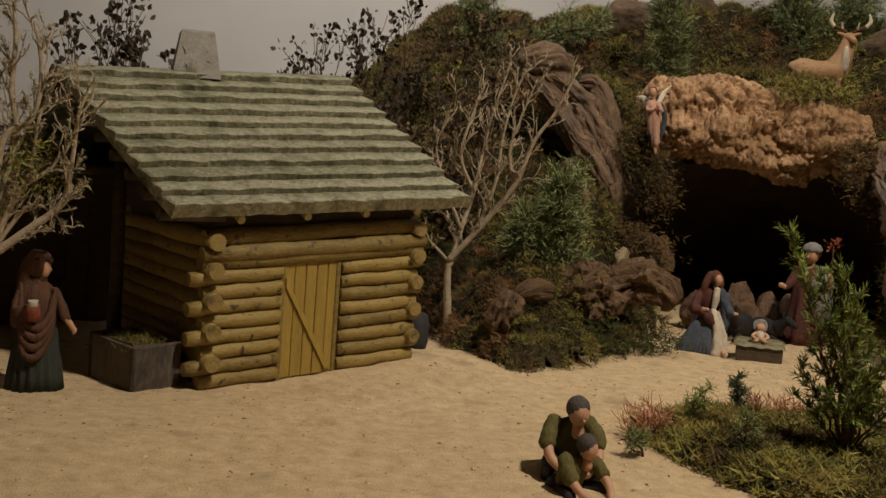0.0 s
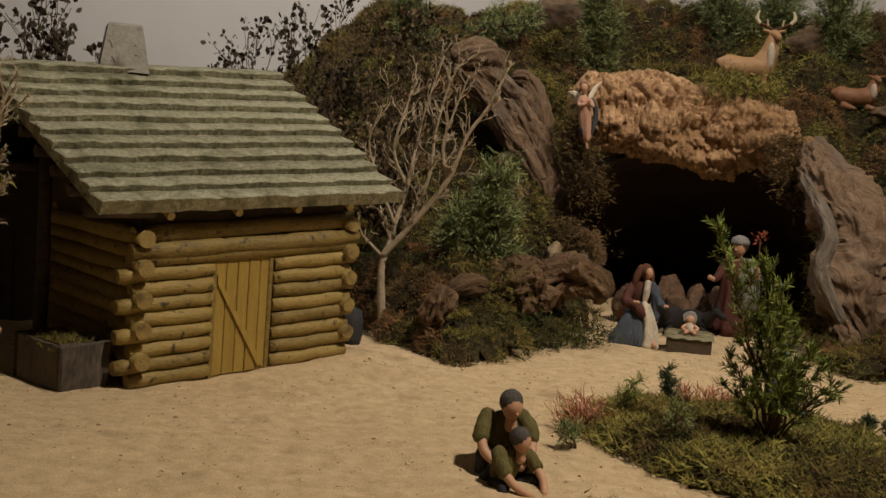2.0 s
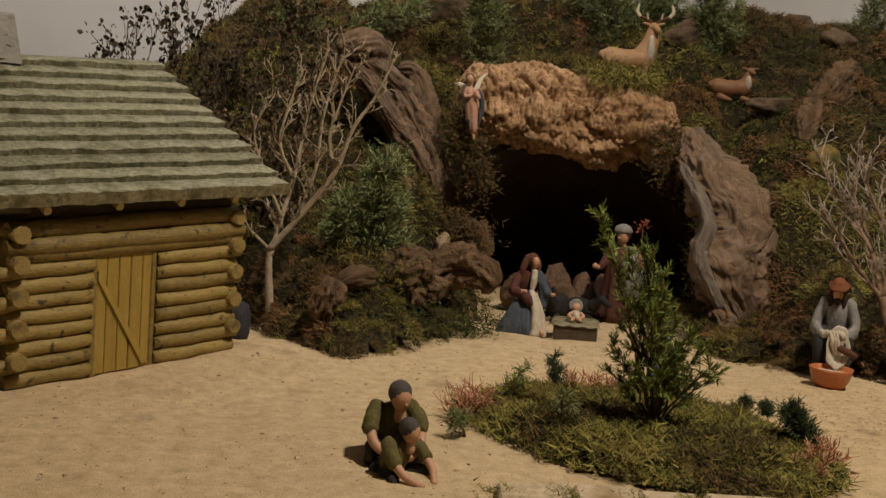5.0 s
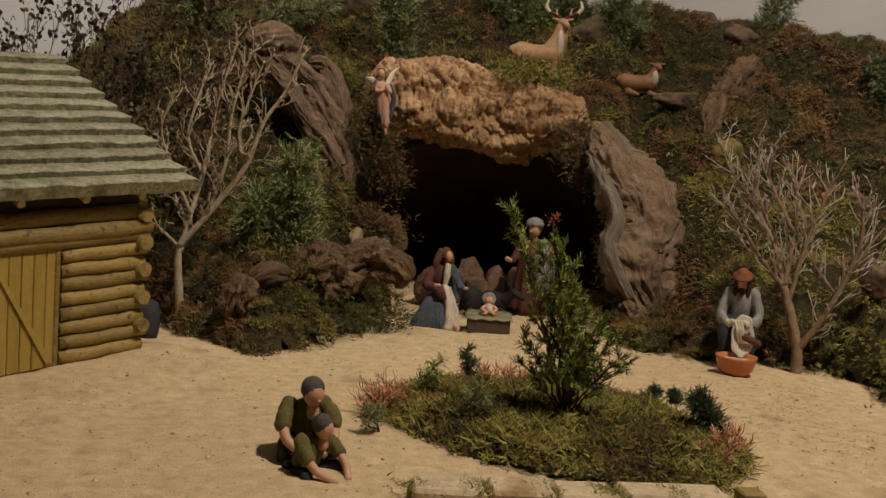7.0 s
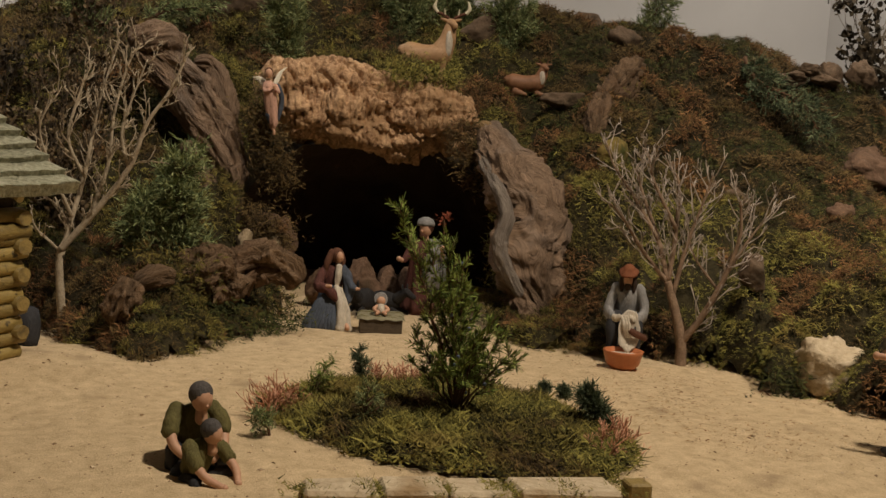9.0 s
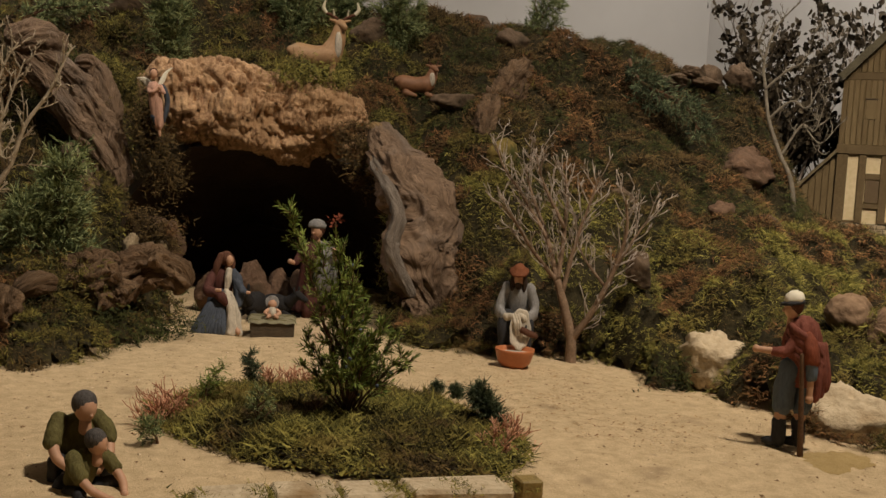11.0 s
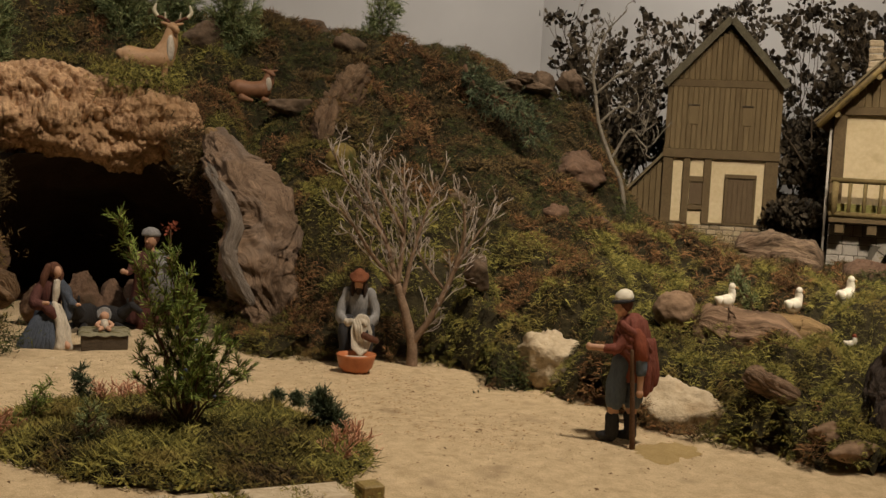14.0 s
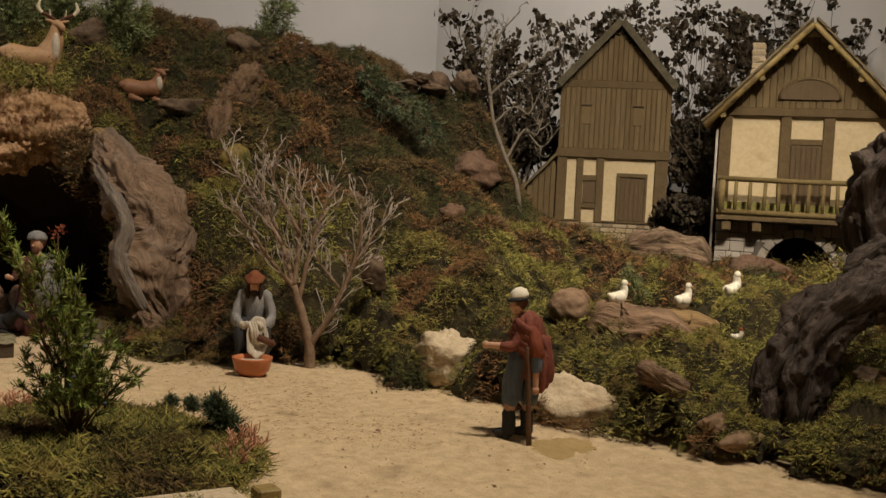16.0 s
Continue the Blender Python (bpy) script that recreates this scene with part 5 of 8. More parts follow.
def twig_tree(label, base, turn, trunk, limbs, m, seed, rad, reach=0.05, gap=0.011, crook=0.1, spur=0.5, depth=0.25, wood=None):
    """A leafless tree: a trunk, chosen limbs in its own plane, and spiky twigs all along them."""
    rng = random.Random(seed)
    root = thing("bare_tree", label, "tree", base, turn)

    def smooth(line, k=6):
        out = []
        for i in range(len(line) - 1):
            p0, p1, p2, p3 = line[max(i - 1, 0)], line[i], line[i + 1], line[min(i + 2, len(line) - 1)]
            for j in range(k):
                f = j / k
                out.append(0.5 * ((2 * p1) + (p2 - p0) * f + (2 * p0 - 5 * p1 + 4 * p2 - p3) * f * f + (3 * p1 - p0 - 3 * p2 + p3) * f ** 3))
        return out + [line[-1]]

    def twig(acc, p, d, length, r, level):
        n = 5
        pts = [p]
        for i in range(n):
            d = (d + Vector((rng.gauss(0, 1), rng.gauss(0, 1), rng.gauss(0, 1))) * crook + Vector((0, 0, 0.09))).normalized()
            p = p + d * (length / n)
            pts.append(p)
            if level and i and rng.random() < spur:
                v = (d + Vector((rng.gauss(0, 1), rng.gauss(0, 1), rng.gauss(0, 1))).normalized() * 0.85).normalized()
                twig(acc, p, v, length * rng.uniform(0.25, 0.6), r * 0.8, level - 1)
        acc.tube(pts, [r * (1 - 0.45 * i / n) for i in range(n + 1)], 4, 1)
    acc = Acc()
    line = smooth([Vector((x, 0, z)) for x, z in trunk])
    acc.tube(line, [rad * (1.3 - 0.5 * i / (len(line) - 1)) for i in range(len(line))], 10, 0, True, 0.16, rng)
    part("trunk", acc, [wood or m], root)
    for k, (limb, r) in enumerate(limbs):
        back = rng.uniform(-1, 1) * depth
        z0 = limb[0][1]
        line = smooth([Vector((x + rng.gauss(0, 0.002), (z - z0) * back, z)) for x, z in limb])
        acc, n = Acc(), len(line)
        acc.tube(line, [max(0.0013, r * (1 - 0.75 * i / (n - 1))) for i in range(n)], 7, 0, True, 0.14, rng)
        run = 0.0
        for i in range(2, n):
            run += (line[i] - line[i - 1]).length
            while run > gap:
                run -= gap
                d = (line[i] - line[i - 1]).normalized()
                v = (d + Vector((rng.gauss(0, 1), rng.gauss(0, 1) * 0.8, rng.gauss(0, 0.6))).normalized() * rng.uniform(0.5, 0.95)).normalized()
                twig(acc, line[i], v, reach * rng.uniform(0.5, 1.25), 0.0016, 2)
        part("limb", acc, [wood or m, m], root)
    return root


def leaf(acc, p, d, size, rng, m=0):
    s = Vector((rng.uniform(-1, 1), rng.uniform(-1, 1), rng.uniform(-1, 1))).cross(d)
    if s.length < 1e-4:
        return
    s = s.normalized() * size * 0.42
    up = d.cross(s).normalized() * size * 0.12
    b = len(acc.v)
    acc.v += [p, p + d * size * 0.4 + s + up, p + d * size * 0.75 + s * 0.7 + up, p + d * size, p + d * size * 0.75 - s * 0.7 + up, p + d * size * 0.4 - s + up, p + d * size * 0.5]
    for f in ((0, 1, 6), (1, 2, 6), (2, 3, 6), (3, 4, 6), (4, 5, 6), (5, 0, 6)):
        acc.face(tuple(b + k for k in f), m)


def shrub(label, base, stems, seed, leaf_size=0.016, per=7, depth=3, twig=TWIG, leafm=DRYLEAF, spread=0.6, lift=0.3, category="shrub"):
    rng = random.Random(seed)
    root = thing("dry_shrub", label, category, base, group="dried shrubs along the walls")
    tw, lv = Acc(), Acc()
    for d, length, r in stems:
        tips = []
        grow(tw, Vector((rng.uniform(-.02, .02), rng.uniform(-.02, .02), -0.02)), Vector(d).normalized(), length, r, depth, rng, tips, spread, lift, (2, 3), 0.72, 0.2, 5, 0.0009)
        for p, dd, k in tips:
            for _ in range(per if k < 2 else 2):
                v = (dd + Vector((rng.uniform(-1, 1), rng.uniform(-1, 1), rng.uniform(-1, 1)))).normalized()
                leaf(lv, p + Vector((rng.uniform(-1, 1), rng.uniform(-1, 1), rng.uniform(-1, 1))) * leaf_size * 0.9, v, leaf_size * rng.uniform(0.5, 1.25), rng)
    part("branch_work", tw, [twig], root)
    if lv.v:
        tagged(part("foliage", lv, [leafm], root), kind="stuff")
    return root


def needle(acc, p, d, l, w, rng):
    s = d.cross(Vector((rng.uniform(-1, 1), rng.uniform(-1, 1), rng.uniform(-1, 1))))
    if s.length < 1e-4:
        return
    s = s.normalized() * w
    b = len(acc.v)
    acc.v += [p - s * 0.5, p + s * 0.5, p + d * l * 0.6 + s * 0.6, p + d * l, p + d * l * 0.6 - s * 0.6]
    acc.face((b, b + 1, b + 2, b + 3, b + 4))


def juniper(label, base, tip, width, seed, branches=26, m=FIRB, density=1.4, needles=0.015, name="juniper_sprig", low=0.0, berries=0):
    """An upright sprig: stem, feathery side branches, needles all along them."""
    rng = random.Random(seed)
    root = thing(name, label, "juniper", base)
    stem, crown, fruit = Acc(), Acc(), Acc()
    top = Vector(tip) - Vector(base)
    L = top.length
    ax = top.normalized()
    bend = ax.orthogonal() * L * 0.05
    line = [ax * (L * k / 8) + bend * math.sin(k * 0.8) for k in range(9)]
    stem.tube(line, [0.0045 * (L / 0.2) ** 0.5 * (1 - 0.08 * k) for k in range(9)], 6)
    for i in range(branches):
        k = low + (1 - low) * (i + rng.random()) / branches
        p = ax * (L * k) + bend * math.sin(k * 6.4)
        a = i * 2.4 + rng.random()
        o = ax.orthogonal().normalized()
        out = (o * math.cos(a) + ax.cross(o) * math.sin(a))
        reach = width * (1.0 - 0.75 * max(0.0, k - 0.25)) * rng.uniform(0.55, 1.15) * (0.6 + 0.4 * min(1, k * 5))
        d = (out + ax * rng.uniform(0.5, 1.1)).normalized()
        n = max(3, int(reach / 0.011))
        q = p
        pts = [p]
        for j in range(n):
            d = (d + ax * 0.08 + Vector((rng.uniform(-1, 1), rng.uniform(-1, 1), rng.uniform(-1, 1))) * 0.12).normalized()
            q = q + d * (reach / n)
            pts.append(q)
            for sgn in range(max(2, int(3 * density))):
                tw = (d * 0.8 + Vector((rng.uniform(-1, 1), rng.uniform(-1, 1), rng.uniform(-1, 1))) * 0.9).normalized()
                tl = needles * rng.uniform(1.0, 2.2)
                for h in range(int(6 * density)):
                    nd_ = (tw + Vector((rng.uniform(-1, 1), rng.uniform(-1, 1), rng.uniform(-1, 1))) * 0.75).normalized()
                    needle(crown, q + tw * tl * h / (5 * density), nd_, needles * rng.uniform(0.6, 1.2), needles * 0.1, rng)
            if berries and rng.random() < berries:
                fruit.ball(q + Vector((rng.uniform(-1, 1), rng.uniform(-1, 1), rng.uniform(-1, 1))) * 0.006, 0.0028, 0, 7, 5)
        stem.tube(pts, [0.0014 * (1 - 0.6 * j / len(pts)) for j in range(len(pts))], 4)
    part("stem", stem, [STALK], root)
    part("crown", crown, [m], root)
    if fruit.v:
        tagged(part("berry_fruit", fruit, [BERRY], root, "small blue-grey berries"), kind="stuff")
    return root


def island_juniper():
    """Slender upright juniper: many rising shoots from one foot, the longest leaning out at the top."""
    rng = random.Random(91)
    base = Vector((0.497, 1.302, 0.014))
    root = thing("juniper_tree", "slender bright-green juniper with blue-grey berries on the moss island", "juniper", tuple(base))
    stem, crown, fruit = Acc(), Acc(), Acc()
    tips = [(-0.1, 0.04, 0.285, 0.45), (-0.052, 0.025, 0.235, 0.35), (-0.028, 0.02, 0.245, 0.35), (-0.005, 0.0, 0.19, 0.35), (-0.064, 0.03, 0.11, 0.4), (0.07, -0.02, 0.085, 0.4), (-0.062, 0.025, 0.075, 0.45), (-0.05, -0.03, 0.095, 0.4), (0.05, -0.04, 0.1, 0.4), (-0.02, -0.05, 0.09, 0.45),
            (0.055, -0.01, 0.12, 0.35), (0.022, 0.02, 0.15, 0.3), (-0.036, -0.03, 0.17, 0.3), (0.025, -0.03, 0.14, 0.3), (-0.04, 0.04, 0.13, 0.35), (0.0, -0.04, 0.12, 0.35), (0.03, 0.035, 0.1, 0.4), (-0.02, -0.02, 0.215, 0.35)]
    for x, y, z, low in tips:
        x, z = x * 0.86 + 0.006, z * 0.93
        tip = Vector((x, y, z))
        knee = Vector((x * 0.35, y * 0.4, z * 0.55))
        n = max(6, int(z / 0.011))
        line = []
        for i in range(n + 1):
            k = i / n
            p = knee * (2 * k * (1 - k)) + tip * (k * k) + Vector((rng.gauss(0, 1), rng.gauss(0, 1), 0)) * 0.0016
            line.append(p)
        stem.tube(line, [0.0032 * (1 - 0.8 * i / n) * (z / 0.25) ** 0.4 for i in range(n + 1)], 5)
        for i in range(n + 1):
            k = i / n
            if k < low:
                continue
            d = (line[min(i + 1, n)] - line[max(i - 1, 0)]).normalized()
            for _ in range(4):
                out = Vector((rng.gauss(0, 1), rng.gauss(0, 1), rng.gauss(0, 0.4))).normalized()
                v = (d * 0.9 + out * rng.uniform(0.5, 1.0)).normalized()
                reach = rng.uniform(0.012, 0.034) * (1.15 - 0.6 * k)
                flat = v.cross(out).normalized()
                m = 6
                for h in range(m):
                    q = line[i] + v * (reach * (h + 0.5) / m)
                    for sg in (-1, 1):
                        nd_ = (v + (v.cross(flat) * sg + Vector((rng.gauss(0, 1), rng.gauss(0, 1), rng.gauss(0, 1))) * 0.3) * 0.75).normalized()
                        needle(crown, q, nd_, rng.uniform(0.006, 0.012), 0.0012, rng)
                needle(crown, line[i] + v * reach, v, 0.01, 0.0012, rng)
                stem.tube([line[i], line[i] + v * reach], [0.0007, 0.0005], 3)
            if rng.random() < 0.2 and z < 0.2:
                fruit.ball(line[i] + Vector((rng.gauss(0, 1), rng.gauss(0, 1), rng.gauss(0, 1))) * 0.008, 0.0026, 0, 7, 5)
    part("stem", stem, [STALK], root)
    part("crown", crown, [FIRG], root)
    tagged(part("berry_fruit", fruit, [BERRY], root, "small blue-grey berries"), kind="stuff")


def sprig_tuft(label, base, m, seed, size=0.03, n=14, name="sprig"):
    rng = random.Random(seed)
    acc = Acc()
    for _ in range(n):
        d = Vector((rng.uniform(-1, 1), rng.uniform(-1, 1), rng.uniform(0.25, 1.2))).normalized()
        tips = []
        grow(acc, Vector((0, 0, -0.002)), d, size * rng.uniform(0.5, 0.82), 0.0011, 1, rng, tips, 0.9, 0.1, (2, 3), 0.6, 0.3, 4, 0.0006)
    return thing(name, label, "plant", base, acc=acc, mats=[m])


def build_plants():
    twig_tree("leafless pale-grey branching tree beside the cabin", (0.022, 1.957, -0.005), 0,
              ((0, 0), (-0.005, 0.057), (-0.01, 0.115), (-0.01, 0.155)),
              ((((-0.01, 0.153), (0.041, 0.223), (0.094, 0.303), (0.122, 0.377), (0.159, 0.433), (0.184, 0.502)), 0.0065), (((-0.01, 0.153), (-0.039, 0.181), (-0.061, 0.199)), 0.003),
               (((-0.008, 0.144), (0.005, 0.212), (0.026, 0.28), (0.037, 0.347), (0.048, 0.424), (0.077, 0.521)), 0.0052), (((0.005, 0.212), (-0.024, 0.286), (-0.048, 0.36), (-0.024, 0.418)), 0.0036),
               (((0.026, 0.28), (-0.003, 0.345), (0.016, 0.431), (0.029, 0.47)), 0.0034), (((0.041, 0.223), (0.061, 0.311), (0.068, 0.388), (0.088, 0.475), (0.109, 0.515)), 0.0042),
               (((0.094, 0.303), (0.082, 0.36), (0.099, 0.418), (0.115, 0.487)), 0.0034), (((-0.01, 0.153), (0.0, 0.192), (-0.018, 0.23), (-0.041, 0.248)), 0.003)),
              PALEBR, 31, 0.0068, 0.04, 0.0125, 0.2, 0.6)
    twig_tree("leafless grey-brown forked tree with spiky pale twigs behind the washer", (1.087, 1.712, -0.005), -32,
              ((0, 0), (-0.003, 0.047), (-0.023, 0.118), (-0.035, 0.155)),
              ((((-0.003, 0.047), (0.036, 0.105), (0.065, 0.177), (0.081, 0.25), (0.079, 0.31)), 0.0075), (((0.065, 0.177), (0.095, 0.231), (0.121, 0.275)), 0.0042), (((0.053, 0.146), (0.008, 0.203), (-0.001, 0.25)), 0.003),
               (((-0.035, 0.153), (-0.083, 0.206), (-0.123, 0.265), (-0.146, 0.29)), 0.005), (((-0.035, 0.153), (-0.059, 0.229), (-0.091, 0.309), (-0.107, 0.36)), 0.006),
               (((-0.035, 0.153), (-0.031, 0.252), (-0.033, 0.334), (-0.046, 0.36)), 0.0055), (((-0.026, 0.128), (-0.008, 0.223), (0.015, 0.296), (0.029, 0.35)), 0.005),
               (((-0.059, 0.229), (-0.111, 0.307), (-0.15, 0.356), (-0.165, 0.395)), 0.004), (((-0.031, 0.252), (-0.072, 0.331), (-0.093, 0.385)), 0.004)),
              GREYBR, 37, 0.0085, 0.05, 0.0095, 0.07, 0.5, 0.3, BROWNBR)
    lichen_tree = twig_tree("pale crooked branches crusted with lichen beside the cabin", (-0.64, 1.3, -0.005), 26,
              ((0, 0), (0.03, 0.08), (0.07, 0.15), (0.1, 0.19)),
              ((((0.1, 0.185), (0.143, 0.221), (0.174, 0.255), (0.192, 0.298), (0.191, 0.361), (0.198, 0.386)), 0.006), (((0.1, 0.19), (0.131, 0.266), (0.163, 0.296), (0.187, 0.339)), 0.005),
               (((0.09, 0.175), (0.12, 0.327), (0.111, 0.388), (0.119, 0.449), (0.111, 0.5)), 0.006), (((0.1, 0.19), (0.104, 0.319), (0.141, 0.356), (0.148, 0.412), (0.137, 0.47)), 0.006),
               (((0.1, 0.185), (0.139, 0.246), (0.171, 0.24)), 0.004), (((0.131, 0.266), (0.143, 0.308), (0.148, 0.35), (0.16, 0.4)), 0.004), (((0.08, 0.16), (0.07, 0.3), (0.085, 0.42), (0.07, 0.5)), 0.006)),
              PALEBR, 41, 0.009, 0.04, 0.012, 0.2, 0.7)
    rng = random.Random(43)
    crust = Acc()
    for ob in lichen_tree.children:
        if ob.name.startswith("limb"):
            for v in ob.data.vertices:
                if rng.random() < 0.03:
                    tuft(crust, v.co, Vector((rng.gauss(0, 1), rng.gauss(0, 1), rng.gauss(0, 1))).normalized(), 0.007, rng, 5)
    tagged(part("lichen", crust, [LICHEN], lichen_tree, "pale crust of lichen"), kind="stuff")
    sh = "dark shrub with dried brown leaves in front of the grey wall"
    shrub(sh, (-0.66, 2.3, 0.1), [((0, 0, 1), 0.2, 0.005), ((-0.3, 0, 1), 0.2, 0.005)], 51, 0.016, 4)
    shrub(sh, (-0.34, 2.6, 0.15), [((0, 0, 1), 0.19, 0.005), ((-0.3, 0, 1), 0.17, 0.005)], 53, 0.014, 4)
    shrub(sh, (-0.16, 2.62, 0.2), [((0, 0, 1), 0.2, 0.005), ((0.25, 0, 1), 0.16, 0.004)], 54, 0.014, 4)
    shrub("thicket of dark twigs and dried leaves behind the cabin", (-0.08, 2.35, 0.08), [((0, 0, 1), 0.16, 0.006), ((0.3, 0, 1), 0.16, 0.005), ((-0.3, 0, 1), 0.13, 0.005), ((0.1, -0.4, 1), 0.14, 0.005)], 55, 0.0095, 9, leafm=HEATH)
    shrub("thicket of dark twigs and dried leaves behind the cabin", (0.05, 2.5, 0.2), [((0, 0, 1), 0.2, 0.006), ((0.3, 0, 1), 0.16, 0.005), ((-0.3, 0, 1), 0.18, 0.005)], 56, 0.0095, 9, leafm=HEATH)
    shrub("thicket of dark twigs under the moss bank", (0.02, 2.2, 0.02), [((0, 0, 1), 0.16, 0.005), ((0.3, -0.2, 1), 0.12, 0.004), ((-0.3, 0, 1), 0.14, 0.004)], 57, 0.0095, 9, leafm=HEATH)
    hs = "tall dark shrub with dried leaves behind the houses"
    shrub(hs, (2.3, 2.6, 0.25), [((0, 0, 1), 0.22, 0.006), ((-0.25, 0.15, 1), 0.22, 0.005), ((0.2, -0.1, 1), 0.2, 0.005)], 67, 0.02, 8)
    shrub(hs, (2.42, 2.62, 0.2), [((0, 0, 1), 0.3, 0.008), ((-0.3, 0.1, 1), 0.3, 0.007), ((0.3, -0.2, 1), 0.28, 0.006)], 61, 0.022, 9, twig=GREYBR)
    shrub(hs, (2.83, 2.2, 0.15), [((0, 0, 1), 0.32, 0.008), ((-0.2, 0.3, 1), 0.3, 0.008), ((0.1, -0.35, 1), 0.32, 0.007)], 62, 0.021, 20)
    shrub(hs, (2.86, 1.95, 0.12), [((0, 0, 1), 0.34, 0.008), ((0, 0.35, 1), 0.28, 0.008), ((0, -0.35, 1), 0.3, 0.007)], 63, 0.021, 20)
    shrub(hs, (2.88, 2.5, 0.15), [((0, 0, 1), 0.32, 0.008), ((0, 0.3, 1), 0.3, 0.007), ((-0.1, -0.3, 1), 0.28, 0.007)], 64, 0.021, 14)
    shrub("bushy dark shrub filling the gap between the houses", (2.74, 2.06, 0.12), [((0, 0, 1), 0.18, 0.006), ((0, 0.3, 1), 0.17, 0.006), ((0, -0.3, 1), 0.18, 0.006), ((-0.2, 0, 1), 0.15, 0.006)], 65, 0.02, 22)
    for k, (x, y) in enumerate(((2.7, 2.12), (2.72, 2.04), (2.62, 2.14), (2.84, 2.14), (2.6, 2.06), (2.8, 2.22))):
        shrub("low dark bush in the gap between the houses", (x, y, 0.12), [((0, 0, 1), 0.09, 0.005), ((0, 0.5, 1), 0.09, 0.005), ((0, -0.5, 1), 0.09, 0.005), ((0.4, 0, 0.7), 0.08, 0.005)], 161 + k, 0.018, 16)
    for k, (x, y, z) in enumerate([(2.38, 2.7, 0.38), (2.48, 2.67, 0.4), (2.54, 2.61, 0.42), (2.64, 2.58, 0.41), (2.82, 2.23, 0.34)]):
        shrub("dark leafy bush at the corner of the timber house", (x, y, 0.26), [((0, 0, 1), 0.13, 0.005), ((-0.4, 0.3, 1), 0.13, 0.005), ((0.4, -0.3, 1), 0.12, 0.005)], 171 + k, 0.018, 12)
    twig_tree("thin grey leafless tree with curling branches beside the timber house", (2.041, 2.199, 0.3485), -43,
              ((0.02, -0.16), (0, 0), (-0.035, 0.076), (-0.071, 0.167), (-0.085, 0.244)),
              ((((-0.085, 0.244), (-0.094, 0.32), (-0.067, 0.413), (-0.017, 0.476)), 0.005), (((-0.085, 0.244), (-0.038, 0.292), (0.007, 0.324), (0.026, 0.401)), 0.004),
               (((-0.071, 0.167), (-0.019, 0.216), (0.021, 0.202), (0.055, 0.28)), 0.004), (((-0.035, 0.076), (0.015, 0.156), (0.047, 0.142), (0.066, 0.219)), 0.0038),
               (((-0.094, 0.32), (-0.111, 0.365), (-0.091, 0.427)), 0.003), (((0.015, 0.156), (0.064, 0.111), (0.1, 0.159)), 0.003)),
              LICHENBR, 66, 0.0055, 0.05, 0.02, 0.24, 0.45, 0.3)
    # juniper and cypress sprigs over the hill
    cy = "blue-green cypress sprig stuck upright in the moss"
    juniper(cy, (0.526, 2.72, 0.53), (0.51, 2.72, 0.79), 0.085, 71, 64)
    juniper(cy, (0.88, 2.9, 0.56), (0.88, 2.9, 0.86), 0.13, 72, 70)
    juniper(cy, (1.166, 2.83, 0.54), (1.165, 2.83, 0.81), 0.13, 73, 70)
    juniper(cy, (1.6, 2.9, 0.69), (1.675, 2.86, 0.87), 0.09, 74, 34)
    juniper(cy, (0.06, 2.85, 0.55), (0.04, 2.85, 0.79), 0.09, 75, 50)
    juniper("cypress sprig leaning out over the moss", (0.2, 2.92, 0.64), (0.37, 2.9, 0.72), 0.06, 76, 22)
    juniper("drooping cypress branch lying on the slope", (1.71, 2.5, 0.66), (1.76, 2.24, 0.47), 0.075, 77, 34, FIRD)
    juniper("bushy blue-green juniper growing from the bank", (0.2, 2.06, 0.11), (0.225, 2.04, 0.31), 0.075, 78, 64)
    juniper("bushy blue-green juniper growing from the bank", (0.165, 2.06, 0.12), (0.155, 2.03, 0.23), 0.06, 79, 40)
    juniper("small blue-green sprig beside the geese", (1.528, 1.290, 0.145), (1.505, 1.318, 0.202), 0.022, 80, 18, FIRB, 1.2, 0.009)
    juniper("dark cypress sprig on the crest", (1.02, 2.95, 0.6), (1.05, 2.95, 0.82), 0.11, 81, 50)
    # the tall juniper on the moss island
    island_juniper()
    juniper("small dark green sprig at the island's edge", (0.435, 1.535, 0.012), (0.428, 1.53, 0.06), 0.014, 93, 16, FIRD, 1.8, 0.006)
    juniper("blue-green sprig leaning at the island's edge", (0.69, 1.25, 0.008), (0.668, 1.275, 0.056), 0.016, 94, 34, FIRD, 1.8, 0.008)
    juniper("small dark sprig at the island's edge", (0.69, 1.45, 0.008), (0.69, 1.446, 0.024), 0.008, 95, 14, FIRD, 2.0, 0.005)
    juniper("small dark sprig at the island's edge", (0.712, 1.435, 0.008), (0.714, 1.431, 0.022), 0.008, 96, 14, FIRD, 2.0, 0.005)
    juniper("green sprig lying on the moss island", (0.33, 1.42, 0.015), (0.37, 1.47, 0.055), 0.018, 97, 14, FIRG, 1.2, 0.007)
    juniper("dark sprig at the island's corner", (0.26, 1.31, 0.0), (0.245, 1.30, 0.03), 0.016, 98, 10, FIRB, 1.4, 0.007)
    juniper("pale green sprig on the moss island", (0.375, 1.3, 0.015), (0.38, 1.3, 0.06), 0.02, 99, 12, FIRB, 1.1, 0.007)
